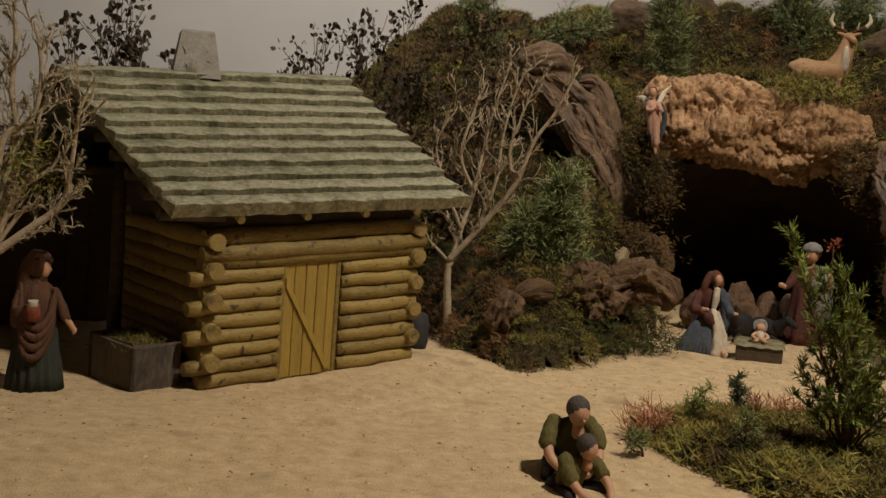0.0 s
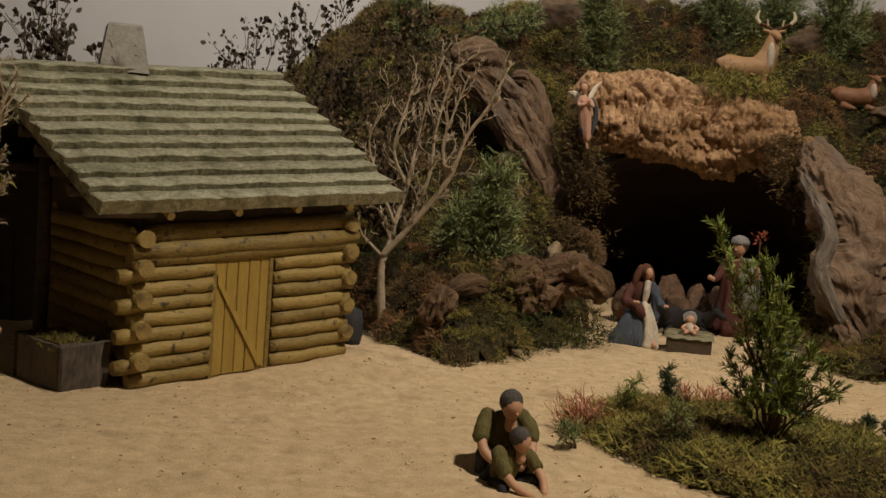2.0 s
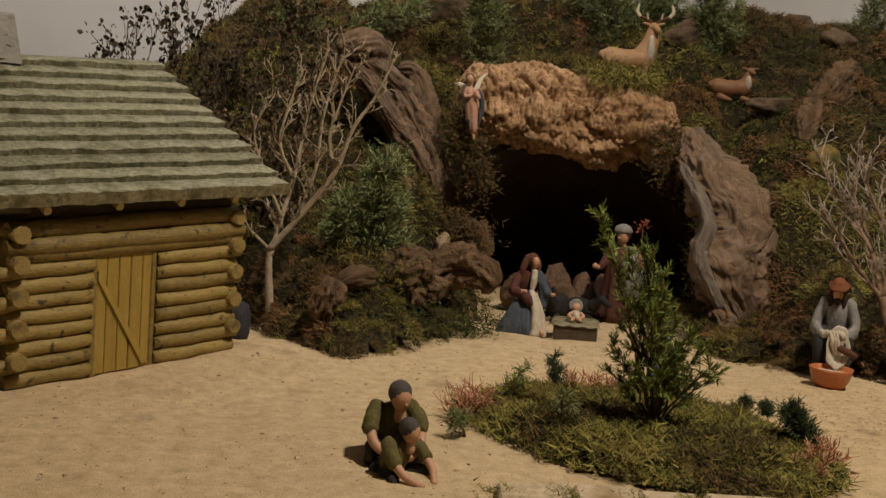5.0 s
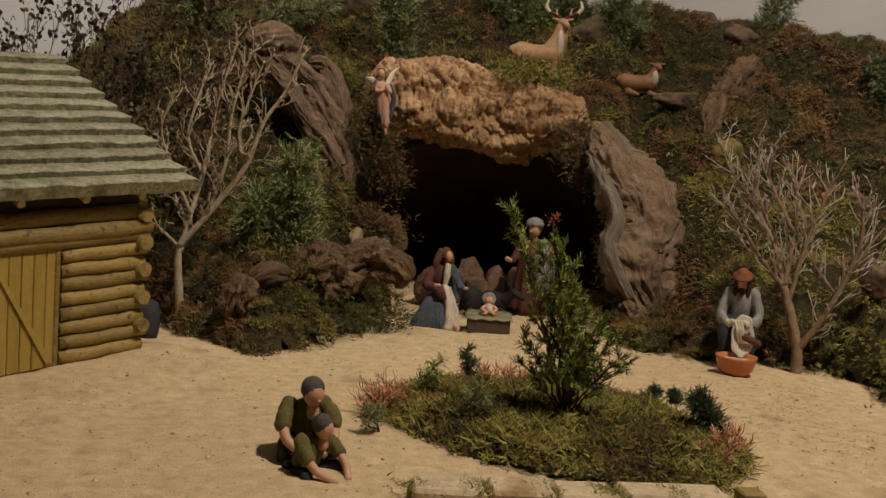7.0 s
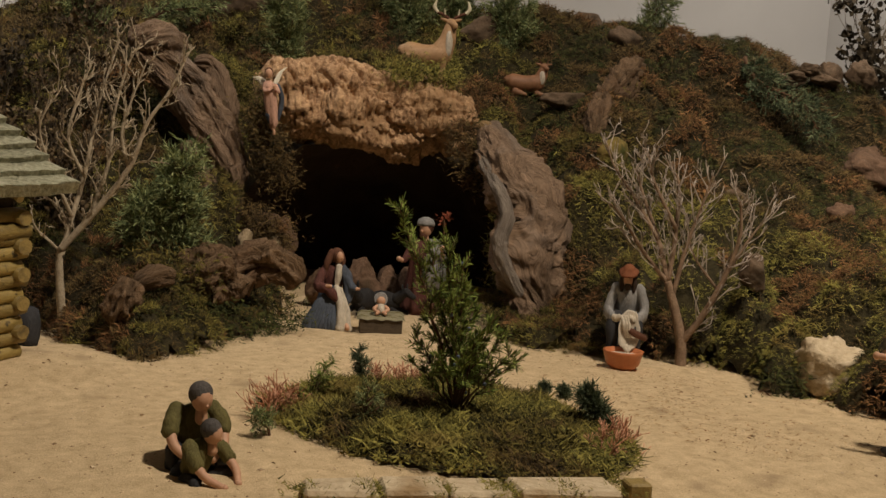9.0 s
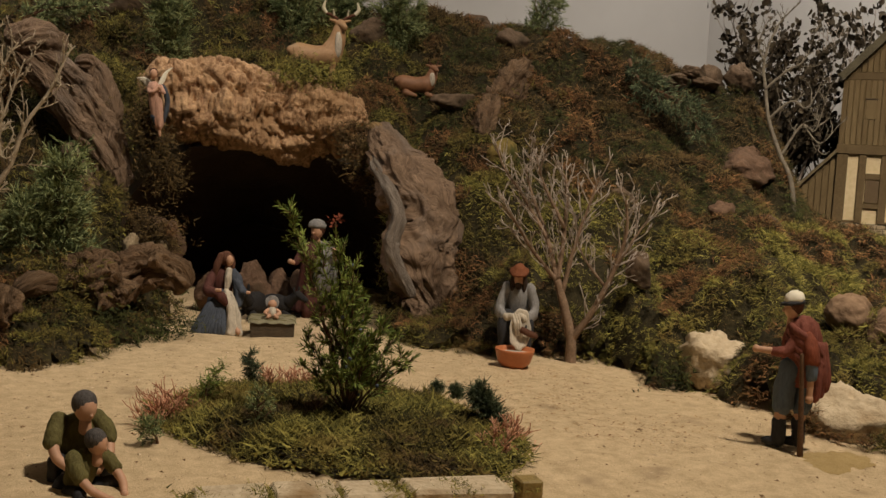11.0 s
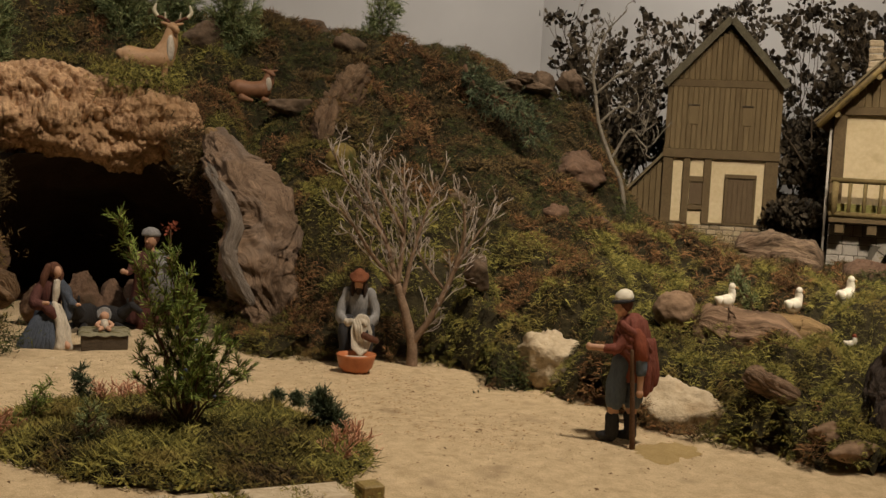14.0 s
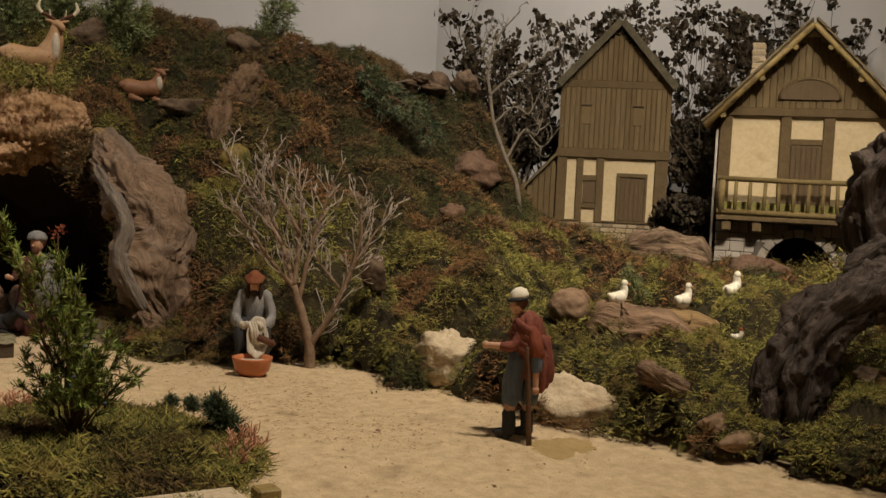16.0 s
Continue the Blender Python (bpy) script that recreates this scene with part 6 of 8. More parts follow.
    for i, (x, y, z, size) in enumerate(((0.285, 1.405, 0.004, 0.05), (0.305, 1.425, 0.006, 0.044), (0.27, 1.39, 0.002, 0.04), (0.46, 1.52, 0.016, 0.034), (0.485, 1.51, 0.018, 0.034), (0.5, 1.5, 0.018, 0.03), (0.655, 1.185, 0.0, 0.042), (0.675, 1.2, 0.0, 0.044), (0.64, 1.165, 0.0, 0.04), (0.695, 1.225, 0.002, 0.036))):
        sprig_tuft("rust-coloured dried sprig on the moss", (x, y, z), RUST, 120 + i, size, 18)
    # hanging moss round the mouth of the cave
    rng = random.Random(7)
    for label, pts, n in (("moss grown over the bark in the bank", ((0.33, 2.02, 0.12), (0.46, 2.14, 0.06)), 30), ("moss among the bank's rocks", ((0.1, 1.83, 0.06), (0.3, 1.95, 0.05)), 260), ("moss on the heaped bark", ((0.15, 1.93, 0.15), (0.2, 1.95, 0.1)), 160), ("moss growing over the arched bark", ((0.22, 1.93, 0.12), (0.26, 1.95, 0.1)), 120), ("moss closing round the limestone", ((1.27, 1.26, 0.05), (1.34, 1.21, 0.065)), 300), ("dry moss on the bank beside the cave", ((0.385, 2.32, 0.21), (0.465, 2.3, 0.15)), 420), ("moss tuft behind the dark root's tip", ((1.455, 0.905, 0.225), (1.475, 0.89, 0.235)), 130), ("moss trailing over the bank's edge", ((1.125, 1.472, 0.018), (1.14, 1.452, 0.022)), 140), ("moss beside the root's foot", ((1.308, 0.951, 0.02), (1.428, 0.821, 0.03)), 260), ("moss at the foot of the bank", ((0.3, 1.94, 0.015), (0.45, 2.06, 0.02)), 260),
                          ("moss on the broken bark", ((1.2, 2.34, 0.42), (1.36, 2.5, 0.53)), 150), ("moss on the dark root", ((1.5, 0.93, 0.25), (1.57, 0.84, 0.29)), 300), ("moss on the bark under the geese", ((1.5, 1.36, 0.1), (1.6, 1.29, 0.1)), 200),
                          ("moss under the stone arch", ((2.45, 1.72, 0.14), (2.5, 1.55, 0.15)), 700), ("moss at the foot of the timber house", ((2.3, 2.33, 0.19), (2.5, 2.12, 0.18)), 900), ("dry moss hanging beside the cave mouth", ((0.40, 2.38, 0.42), (0.46, 2.37, 0.27)), 1000), ("dry moss hanging from the cave's lip", ((0.86, 2.34, 0.42), (0.9, 2.3, 0.29)), 800),
                          ("moss tuft on the cork slab", ((0.72, 2.46, 0.54), (0.86, 2.42, 0.53)), 600), ("dry moss at the foot of the trunk", ((0.93, 2.06, 0.02), (1.06, 2.06, 0.05)), 700),
                          ("moss behind the root", ((0.34, 2.52, 0.53), (0.42, 2.5, 0.42)), 500), ("bright moss clump hung on the pale branches", ((-0.561, 1.349, 0.291), (-0.494, 1.376, 0.288)), 170)):
        acc = Acc()
        a, b = Vector(pts[0]), Vector(pts[1])
        for _ in range(n):
            k = rng.random()
            p = a.lerp(b, k) + Vector((rng.gauss(0, 0.022), rng.gauss(0, 0.015), rng.gauss(0, 0.018)))
            tuft(acc, p, Vector((rng.uniform(-0.5, 0.5), -1, rng.uniform(-0.6, 0.4))).normalized(), 0.016, rng, 5)
        thing("moss_clump", label, "moss", kind="stuff", acc=acc, mats=[MOSSL if "bright" in label or "tuft" in label else MOSSB if "dry" in label else MOSSD if "bank" in label else MOSS])


build_plants()


# ---- stones, island and edging ----
def stone(label, c, r, m, seed, lump=0.35, turn=0.0, name="stone", seg=44, rings=30, blocky=False, taper=0.0, smooth=False):
    """A broken stone: a body cut by random planes, its edges worn."""
    rng = random.Random(int(seed * 100))
    cuts = []
    for _ in range(16):
        v = Vector((rng.gauss(0, 1), rng.gauss(0, 1), rng.gauss(0, 1))).normalized()
        cuts.append((v, rng.uniform(0.58, 0.9)))
    acc = Acc()
    acc.ball((0, 0, 0), 1.0, 0, seg, rings)
    out = []
    for p in acc.v:
        d = Vector(p).normalized()
        s = sum((max(0.0, d.dot(v)) / o) ** 16 for v, o in cuts) ** (1 / 16)
        q = min(1.2, 1.0 / max(s, 0.75)) if not blocky else min(1.0 / max(s * 0.8, 0.1), (d.x ** 4 + d.y ** 4 + d.z ** 4) ** -0.25)
        if smooth:
            q = 1.0 + 0.12 * lump * noise.noise(d * 1.6 + Vector((seed * 2.3, 0, seed)))
        w = d * 2.4 + Vector((seed, seed * 1.7, seed))
        q *= 1 + lump * (0.16 * noise.noise(w) + 0.2 * (0.35 - abs(noise.noise(w * 2.1))) + 0.1 * (0.35 - abs(noise.noise(w * 4.6))) + 0.04 * noise.noise(w * 10))
        k = 1 + taper * d.z * q
        out.append(Vector((d.x * r[0] * q * k, d.y * r[1] * q * k, d.z * r[2] * q)))
    acc.v = out
    return thing(name, label, "stone", c, turn, acc=acc, mats=[m])


def in_moss(label, x, y, r, m, seed, lump=0.4, turn=0.0, sink=0.35):
    """A stone lying in the moss, sunk a little."""
    return stone(label, (x, y, land(x, y) + r[2] * (1 - 2 * sink)), r, m, seed, lump * 1.6, turn)


def build_stones():
    stone("rounded tan boulder bedded in the moss bank", (1.398, 1.353, land(1.398, 1.353) - 0.002), (0.044, 0.038, 0.033), BOULDER, 3.3, 0.7, 30, smooth=True)
    stone("rough pale limestone lump on the sand's edge", (1.195, 1.444, 0.044), (0.064, 0.056, 0.058), STONE, 14.2, 1.3, 20, taper=0.1)
    stone("low pale limestone lump behind the shepherd", (1.228, 1.166, 0.016), (0.082, 0.068, 0.062), STONE, 9.1, 0.9, -42, taper=-0.1)
    stone("rounded grey-brown stone in the moss", (1.198, 1.676, 0.174), (0.032, 0.03, 0.033), BROWNST, 3.1, 0.35, 0)
    in_moss("rounded brown stone above the geese", 1.52, 1.51, (0.05, 0.045, 0.036), BROWNST, 4.4, 0.3, 0, 0.35)
    stone("mossy yellow block of stone on the slope", (1.2, 2.245, land(1.2, 2.245) + 0.012), (0.04, 0.03, 0.034), MOSSY, 7.1, 0.9, 20, blocky=True, taper=-0.25)
    in_moss("pale stone beside the trunk", 1.045, 2.245, (0.016, 0.016, 0.028), MASON, 8.1, 0.9, 30)
    in_moss("brown stone on the crest", 1.48, 2.75, (0.055, 0.05, 0.05), BROWNST, 9.1, 0.35)
    in_moss("dark brown stone on the crest", 1.47, 2.98, (0.06, 0.05, 0.035), BROWNST, 9.8, 0.5)
    in_moss("grey stone beside the lying deer", 1.2, 2.52, (0.05, 0.035, 0.03), BROWNST, 10.3, 0.6)
    in_moss("dark stone behind the deer", 1.1, 2.84, (0.06, 0.04, 0.055), BROWNST, 11.9, 0.5)
    stone("tan stone under the standing deer", (0.87, 2.7, 0.508), (0.07, 0.045, 0.03), CORK, 12.3, 0.5)
    in_moss("jagged dark rock on the crest", 1.96, 2.47, (0.075, 0.05, 0.055), BROWNST, 13.3, 0.8, 20)
    for k, (x, y, up) in enumerate(((1.83, 2.47, 0.03), (1.88, 2.45, 0.05), (1.85, 2.46, 0.075), (1.91, 2.43, 0.03))):
        stone("jagged dark slab of rock on the crest", (x, y, land(x, y) + up), (0.055 - 0.006 * k, 0.035, 0.018), BROWNST, 51.3 + 1.7 * k, 1.0, 40 * k)
    in_moss("jagged dark rock on the crest", 2.04, 2.42, (0.05, 0.04, 0.04), BROWNST, 13.9, 0.8, 50)
    in_moss("reddish brown rock on the slope", 1.93, 2.25, (0.15, 0.08, 0.05), REDROCK, 14.3, 0.6, 30, 0.66)
    in_moss("tan rock at the foot of the hill", 1.88, 2.11, (0.04, 0.032, 0.032), MASON, 15.3, 0.5, 0, 0.3)
    in_moss("reddish brown rock in front of the arch", 2.26, 1.58, (0.09, 0.05, 0.04), REDROCK, 17.3, 0.5, 80, 0.2)
    stone("flat brown stone at the foot of the bank", (1.2695, 0.932, 0.036), (0.034, 0.022, 0.016), BOULDER, 19.3, 0.5)
    stone("flat brown stone at the foot of the bank", (1.275, 0.8985, 0.02), (0.036, 0.022, 0.015), BOULDER, 20.3, 0.5)
    stone("brown rock standing beside the cave mouth", (0.43, 2.36, 0.13), (0.07, 0.04, 0.085), REDROCK, 33.3, 1.2, 15)
    stone("pale ochre stone in the bank", (0.373, 2.284, 0.141), (0.018, 0.018, 0.028), MASON, 21.3, 1.1)
    stone("pale ochre stone in the bank", (0.443, 2.302, 0.140), (0.015, 0.017, 0.018), MASON, 22.3, 1.1)
    bark_block("bark_piece", "mossy brown bark heaped beside the cave mouth", "bark", [(0.378, 2.334, 0.118), (0.448, 2.352, 0.112)], [0.04, 0.035], BARKRED, 48, 14, 0.45, 12, 0.4, 0.5, 31.0)
    in_moss("pale curled bark among the roots", 1.45, 0.82, (0.03, 0.018, 0.012), BROWNST, 23.3, 0.5, 40, 0.2)
    for k, (x, y, z, r) in enumerate(((0.235, 1.955, 0.075, 0.026), (0.285, 2.01, 0.1, 0.028), (0.14, 1.88, 0.06, 0.024))):
        stone("broken reddish brown rock bedded in the bank below the juniper", (x, y, z), (r * 1.0, r * 0.7, r * 0.7), REDROCK, 24.3 + k, 1.3, 35 * k)
    for k, (x, y, z) in enumerate(((0.645, 2.33, 0.07), (0.71, 2.35, 0.055), (0.77, 2.36, 0.06), (0.555, 2.36, 0.05), (0.86, 2.3, 0.06))):
        stone("brown rock heaped inside the cave mouth", (x, y, z - 0.02), (0.042, 0.034, 0.05), REDROCK, 43.9 + 1.3 * k, 0.8, 20 * k)
    in_moss("brown rock on the crest", 0.44, 3.02, (0.08, 0.05, 0.06), BROWNST, 26.3, 0.5)
    in_moss("brown rock on the crest", 0.62, 3.08, (0.09, 0.05, 0.06), BROWNST, 27.3, 0.5)
    in_moss("brown rock on the crest", 1.03, 2.99, (0.06, 0.05, 0.06), BROWNST, 27.9, 0.5)
    in_moss("tan rock in the slope", 1.72, 1.92, (0.045, 0.035, 0.03), REDROCK, 28.3, 0.6, 0, 0.62)
    in_moss("tan rock in the slope", 1.6, 1.93, (0.034, 0.03, 0.034), REDROCK, 29.3, 0.6, 0, 0.6)
    in_moss("tan rock in the slope", 1.45, 2.1, (0.03, 0.03, 0.03), BROWNST, 30.3, 0.5)


def island_height(x, y):
    q = math.hypot((x - 0.503) / 0.222, (y - 1.345 + 0.25 * (x - 0.5)) / 0.24) + 0.1 * fbm(x * 8, y * 8, 4.4)
    return 0.024 * max(0.0, 1 - q ** 4) + 0.012 * fbm(x * 14, y * 14, 2.2) if q < 1 else -1


def build_island():
    acc, ids = Acc(), {}
    for j in range(44):
        for i in range(44):
            x, y = 0.2 + i * 0.014, 1.06 + j * 0.014
            z = island_height(x, y)
            if z > -0.5:
                ids[i, j] = len(acc.v)
                acc.v.append((x, y, z - 0.003))
    for (i, j), a in ids.items():
        q = (a, ids.get((i + 1, j)), ids.get((i + 1, j + 1)), ids.get((i, j + 1)))
        if None not in q:
            acc.face(q, 0, True)
    thing("moss_island", "low earthy mound on the sand under moss", "mound", kind="structure", acc=acc, mats=[MOSSG])
    rng = random.Random(17)
    acc = Acc()
    for _ in range(13000):
        x, y = rng.uniform(0.2, 0.8), rng.uniform(1.06, 1.68)
        z = island_height(x, y)
        if z < -0.5:
            continue
        l = fbm(x * 7, y * 7, 8.0)
        tuft(acc, Vector((x, y, z - 0.002)), Vector((rng.uniform(-0.2, 0.2), rng.uniform(-0.3, 0.1), 1)).normalized(), rng.uniform(0.008, 0.02), rng, 7, 2 if l > -0.15 + 0.3 * rng.random() else (1 if l < -0.45 else 0))
    thing("island_moss", "yellow-green moss covering the low mound", "moss", kind="stuff", acc=acc, mats=[MOSS, MOSSB, MOSSL])
    # stone edging in front of the island
    a, b = Vector((0.252, 1.08, 0)), Vector((0.592, 1.034, 0))
    d = (b - a).normalized()
    ang = math.degrees(math.atan2(d.y, d.x))
    root = thing("stone_edging", "row of flat pale stones edging the moss island", "edging", tuple(a), ang, kind="structure")
    x = 0.0
    total = (b - a).length
    for w in (0.078, 0.073, 0.07, 0.118):
        acc = Acc()
        acc.box((x + 0.002, -0.02, -0.03), (x + w - 0.003, 0.035, 0.012 + rng.uniform(-0.002, 0.002)), 0, 0.004, None, 0.005, rng)
        part("edging_stone", acc, [STONE], root)
        x += w
    acc = Acc()
    acc.box((total + 0.002, -0.018, -0.03), (total + 0.028, 0.008, 0.018), 0, 0.002)
    part("end_post", acc, [LOGEND], root, "short sawn wooden end post")
    acc = Acc()
    for _ in range(420):
        k = rng.random() * total
        k = round(k / 0.07) * 0.07 + rng.gauss(0, 0.006)
        tuft(acc, a + d * k + Vector((rng.gauss(0, 0.006), rng.gauss(0, 0.012), 0.006)), Vector((0, -0.3, 1)).normalized(), 0.01, rng, 5)
    thing("moss_clump", "green moss between the edging stones", "moss", kind="stuff", acc=acc, mats=[MOSSL])
    # damp patch beside the shepherd
    acc = Acc()
    acc.v.append((0, 0, 0.003))
    for ring, h in ((0.5, 0.0022), (0.85, 0.0008), (1.15, -0.003)):
        for k in range(60):
            t = 2 * math.pi * k / 60
            r = ring * (1 + 0.3 * fbm(math.cos(t) * 2, math.sin(t) * 2, 3.3))
            acc.v.append((0.062 * r * math.cos(t), 0.036 * r * math.sin(t), h + 0.0012 * fbm(r * math.cos(t) * 9, r * math.sin(t) * 9, 1.1)))
    for k in range(60):
        n = (k + 1) % 60
        acc.face((0, 1 + k, 1 + n), 0, True)
        for q in (1, 61):
            acc.face((q + k, q + 60 + k, q + 60 + n, q + n), 0, True)
    thing("ochre_sand", "patch of darker ochre sand at the shepherd's feet", "sand", (1.085, 1.06, sand_height(1.085, 1.06)), 20, acc=acc, mats=[mat("ochre_sand", (0.32, 0.22, 0.09), (0.48, 0.35, 0.16), 45, 0.95, 1.0, 10)])


build_stones()
build_island()


# ---- figures: each one plain painted body ----
def robe(acc, c, r0, r1, h, m, fold=0.12, folds=11, squash=0.85, lean=None):
    acc.lathe(c, [(r0, 0), (r0 * 0.97, h * 0.12), (r0 * 0.85, h * 0.4), (r0 * 0.72, h * 0.65), (r1, h * 0.9), (r1 * 0.55, h)], m, 36, fold, folds, lean, 0.5, squash)


def arm(acc, pts, r, m, hand_m):
    acc.tube(pts[:-1], [r, r * 0.9, r * 0.72][:len(pts) - 1] if len(pts) > 3 else [r, r * 0.8], 8, m)
    acc.tube(pts[-2:], [r * 0.55, r * 0.45], 7, hand_m)
    acc.ball(pts[-1], r * 0.62, hand_m, 8, 6)


def head(acc, c, r, hair_m, skin_m, face=(0, -1, 0), beard=None):
    c, f = Vector(c), Vector(face).normalized()
    acc.ball(c, (r * 0.82, r * 0.9, r * 1.05), skin_m, 14, 10)
    acc.ball(c - f * r * 0.22 + Vector((0, 0, r * 0.22)), (r * 0.95, r * 0.98, r * 0.98), hair_m, 14, 10)
    acc.ball(c + f * r * 0.86 - Vector((0, 0, r * 0.05)), r * 0.17, skin_m, 6, 5)
    if beard is not None:
        acc.ball(c + f * r * 0.42 - Vector((0, 0, r * 0.75)), (r * 0.55, r * 0.5, r * 0.6), beard, 10, 8)
    acc.tube([c - Vector((0, 0, r * 0.8)), c - Vector((0, 0, r * 1.7))], [r * 0.42, r * 0.5], 8, skin_m)


GROUPS = {"goose_figurine": "geese in the moss", "boy_figurine": "boys crouching on the sand", "deer_figurine": "deer above the cave"}


def figure(name, label, place, turn, acc, mats):
    acc.crease({i for i, m in enumerate(mats) if m.name.startswith("cloth")})
    return thing(name, label, "figurine", place, turn, GROUPS.get(name, ""), acc=acc, mats=mats)


def figures():
    # hooded woman with a jug, turned to her side
    a = Body()
    a.lathe((0, 0, 0), [(0.042, 0), (0.041, 0.02), (0.037, 0.05), (0.032, 0.09), (0.026, 0.12), (0.014, 0.135)], 0, 72, 0.09, 18, None, 0.5, 0.85)
    a.lathe((-0.004, 0, 0.075), [(0.033, 0.01), (0.035, 0.022), (0.033, 0.042), (0.026, 0.062), (0.013, 0.075)], 1, 48, 0.07, 7, None, 0.3, 0.85)
    a.tube([(0.002, 0.002, 0.14), (0.005, -0.002, 0.158)], [0.012, 0.011], 12, 1)
    a.ball((0.0095, -0.007, 0.164), (0.0095, 0.009, 0.0125), 2, 16, 12)
    a.ball((0.0185, -0.01, 0.163), (0.0022, 0.002, 0.003), 2, 8, 6)
    a.tube([(-0.004, -0.01, 0.182), (0.01, -0.01, 0.181), (0.018, -0.006, 0.174)], [0.007, 0.006, 0.004], 12, 1)
    a.ball((0.0, 0.0, 0.169), (0.0185, 0.0185, 0.0195), 1, 20, 14)
    a.tube([(-0.004, 0.006, 0.178), (-0.016, 0.006, 0.16), (-0.02, 0.0, 0.135), (-0.024, -0.008, 0.11)], [0.012, 0.012, 0.012, 0.009], 14, 1)
    for k in range(4):
        a.tube([(-0.026 - 0.001 * k, -0.008, 0.142 - k * 0.004), (-0.02, -0.033, 0.104 - k * 0.014), (0.0, -0.038, 0.088 - k * 0.013), (0.02, -0.03, 0.104 - k * 0.01), (0.026, -0.01, 0.136 - k * 0.004)], [0.004, 0.0056, 0.006, 0.0056, 0.004], 10, 1)
    a.tube([(0.024, -0.004, 0.132), (0.036, -0.01, 0.112), (0.046, -0.014, 0.097)], [0.009, 0.0085, 0.007], 12, 1)
    a.tube([(0.045, -0.014, 0.098), (0.056, -0.017, 0.086)], [0.005, 0.0045], 10, 2)
    a.ball((0.058, -0.018, 0.083), (0.0045, 0.004, 0.0055), 2, 10, 8)
    a.tube([(-0.026, -0.01, 0.13), (-0.03, -0.026, 0.11), (-0.012, -0.038, 0.112)], [0.0085, 0.008, 0.006], 12, 1)
    a.lathe((-0.006, -0.044, 0.098), [(0.006, 0), (0.011, 0.004), (0.012, 0.012), (0.0105, 0.02)], 3, 18)
    a.lathe((-0.006, -0.044, 0.118), [(0.0105, 0), (0.0075, 0.004), (0.009, 0.008)], 4, 18)
    a.v = [Vector((p[0] * 0.8, p[1] * 0.8, p[2] * 0.97)) for p in a.v]
    figure("woman_figurine", "painted figurine of a hooded woman in brown shawl holding a jug", (-0.518, 1.411, 0.0), 20, a, [C_DARKGREEN, C_BROWN, SKIN, C_RED, C_WHITE])
    # kneeling mother in the cave, her mantle spread on the sand
    a = Body()
    a.lathe((-0.004, 0.012, 0), [(0.042, 0), (0.04, 0.016), (0.033, 0.04), (0.025, 0.062), (0.018, 0.08)], 0, 60, 0.1, 9, None, 0.2, 0.8)
    for k in range(8):
        f = k / 7
        a.tube([(-0.006 + 0.012 * f, -0.014, 0.076), (-0.034 + 0.03 * f, -0.03, 0.044), (-0.052 + 0.05 * f, -0.036 - 0.008 * f, 0.016), (-0.062 + 0.06 * f, -0.038 - 0.01 * f, -0.001)], [0.006, 0.009, 0.0095, 0.008], 12, 0)
    a.tube([(0.004, -0.022, 0.078), (0.014, -0.038, 0.048), (0.016, -0.046, 0.02), (0.016, -0.05, -0.002)], [0.007, 0.0095, 0.011, 0.013], 14, 2)
    a.tube([(0.012, -0.024, 0.074), (0.024, -0.038, 0.044), (0.03, -0.046, 0.016), (0.032, -0.052, -0.002)], [0.006, 0.0075, 0.008, 0.009], 14, 2)
    a.tube([(0.026, -0.05, 0.008), (0.03, -0.062, 0.003)], [0.007, 0.005], 10, 4)
    a.lathe((-0.002, 0.006, 0.058), [(0.019, 0), (0.0215, 0.02), (0.023, 0.04), (0.0175, 0.055), (0.0075, 0.062)], 1, 36, 0.06, 7, None, 0.4, 0.75)
    a.tube([(0.009, -0.012, 0.119), (0.007, -0.0165, 0.104), (0.005, -0.02, 0.084)], [0.0062, 0.0082, 0.006], 12, 2)
    a.tube([(-0.018, 0.002, 0.112), (-0.031, -0.006, 0.094), (-0.034, -0.018, 0.078), (-0.02, -0.034, 0.076)], [0.0095, 0.0115, 0.0115, 0.0085], 14, 1)
    a.tube([(-0.02, -0.033, 0.077), (-0.008, -0.038, 0.068), (0.002, -0.038, 0.056)], [0.0085, 0.0105, 0.0065], 12, 1)
    a.tube([(-0.019, -0.038, 0.081), (-0.01, -0.043, 0.082)], [0.0042, 0.0035], 10, 4)
    a.tube([(0.014, 0.002, 0.117), (0.026, -0.004, 0.1), (0.032, -0.012, 0.074), (0.03, -0.02, 0.05)], [0.0085, 0.0115, 0.0125, 0.0085], 14, 0)
    a.tube([(0.024, -0.006, 0.1), (0.036, -0.02, 0.082), (0.044, -0.028, 0.077)], [0.009, 0.0085, 0.0065], 12, 0)
    a.tube([(0.044, -0.028, 0.077), (0.053, -0.031, 0.077)], [0.004, 0.003], 10, 4)
    a.tube([(0.005, 0.004, 0.116), (0.007, 0.0, 0.13)], [0.006, 0.0055], 10, 4)
    a.ball((0.003, 0.004, 0.139), (0.0145, 0.0145, 0.0155), 3, 18, 14)
    for dx, dy in ((-0.012, 0.004), (-0.009, 0.011), (-0.004, 0.014), (-0.013, -0.004)):
        a.tube([(0.0 + dx * 0.6, 0.002 + dy * 0.6, 0.145), (-0.004 + dx, dy, 0.126), (-0.008 + dx, dy - 0.001, 0.104)], [0.008, 0.008, 0.0045], 12, 3)
    a.tube([(0.012, 0.004, 0.143), (0.017, 0.0, 0.13), (0.015, -0.004, 0.117)], [0.0065, 0.006, 0.003], 12, 3)
    a.ball((0.0095, -0.0075, 0.1365), (0.0083, 0.0078, 0.0108), 4, 16, 12)
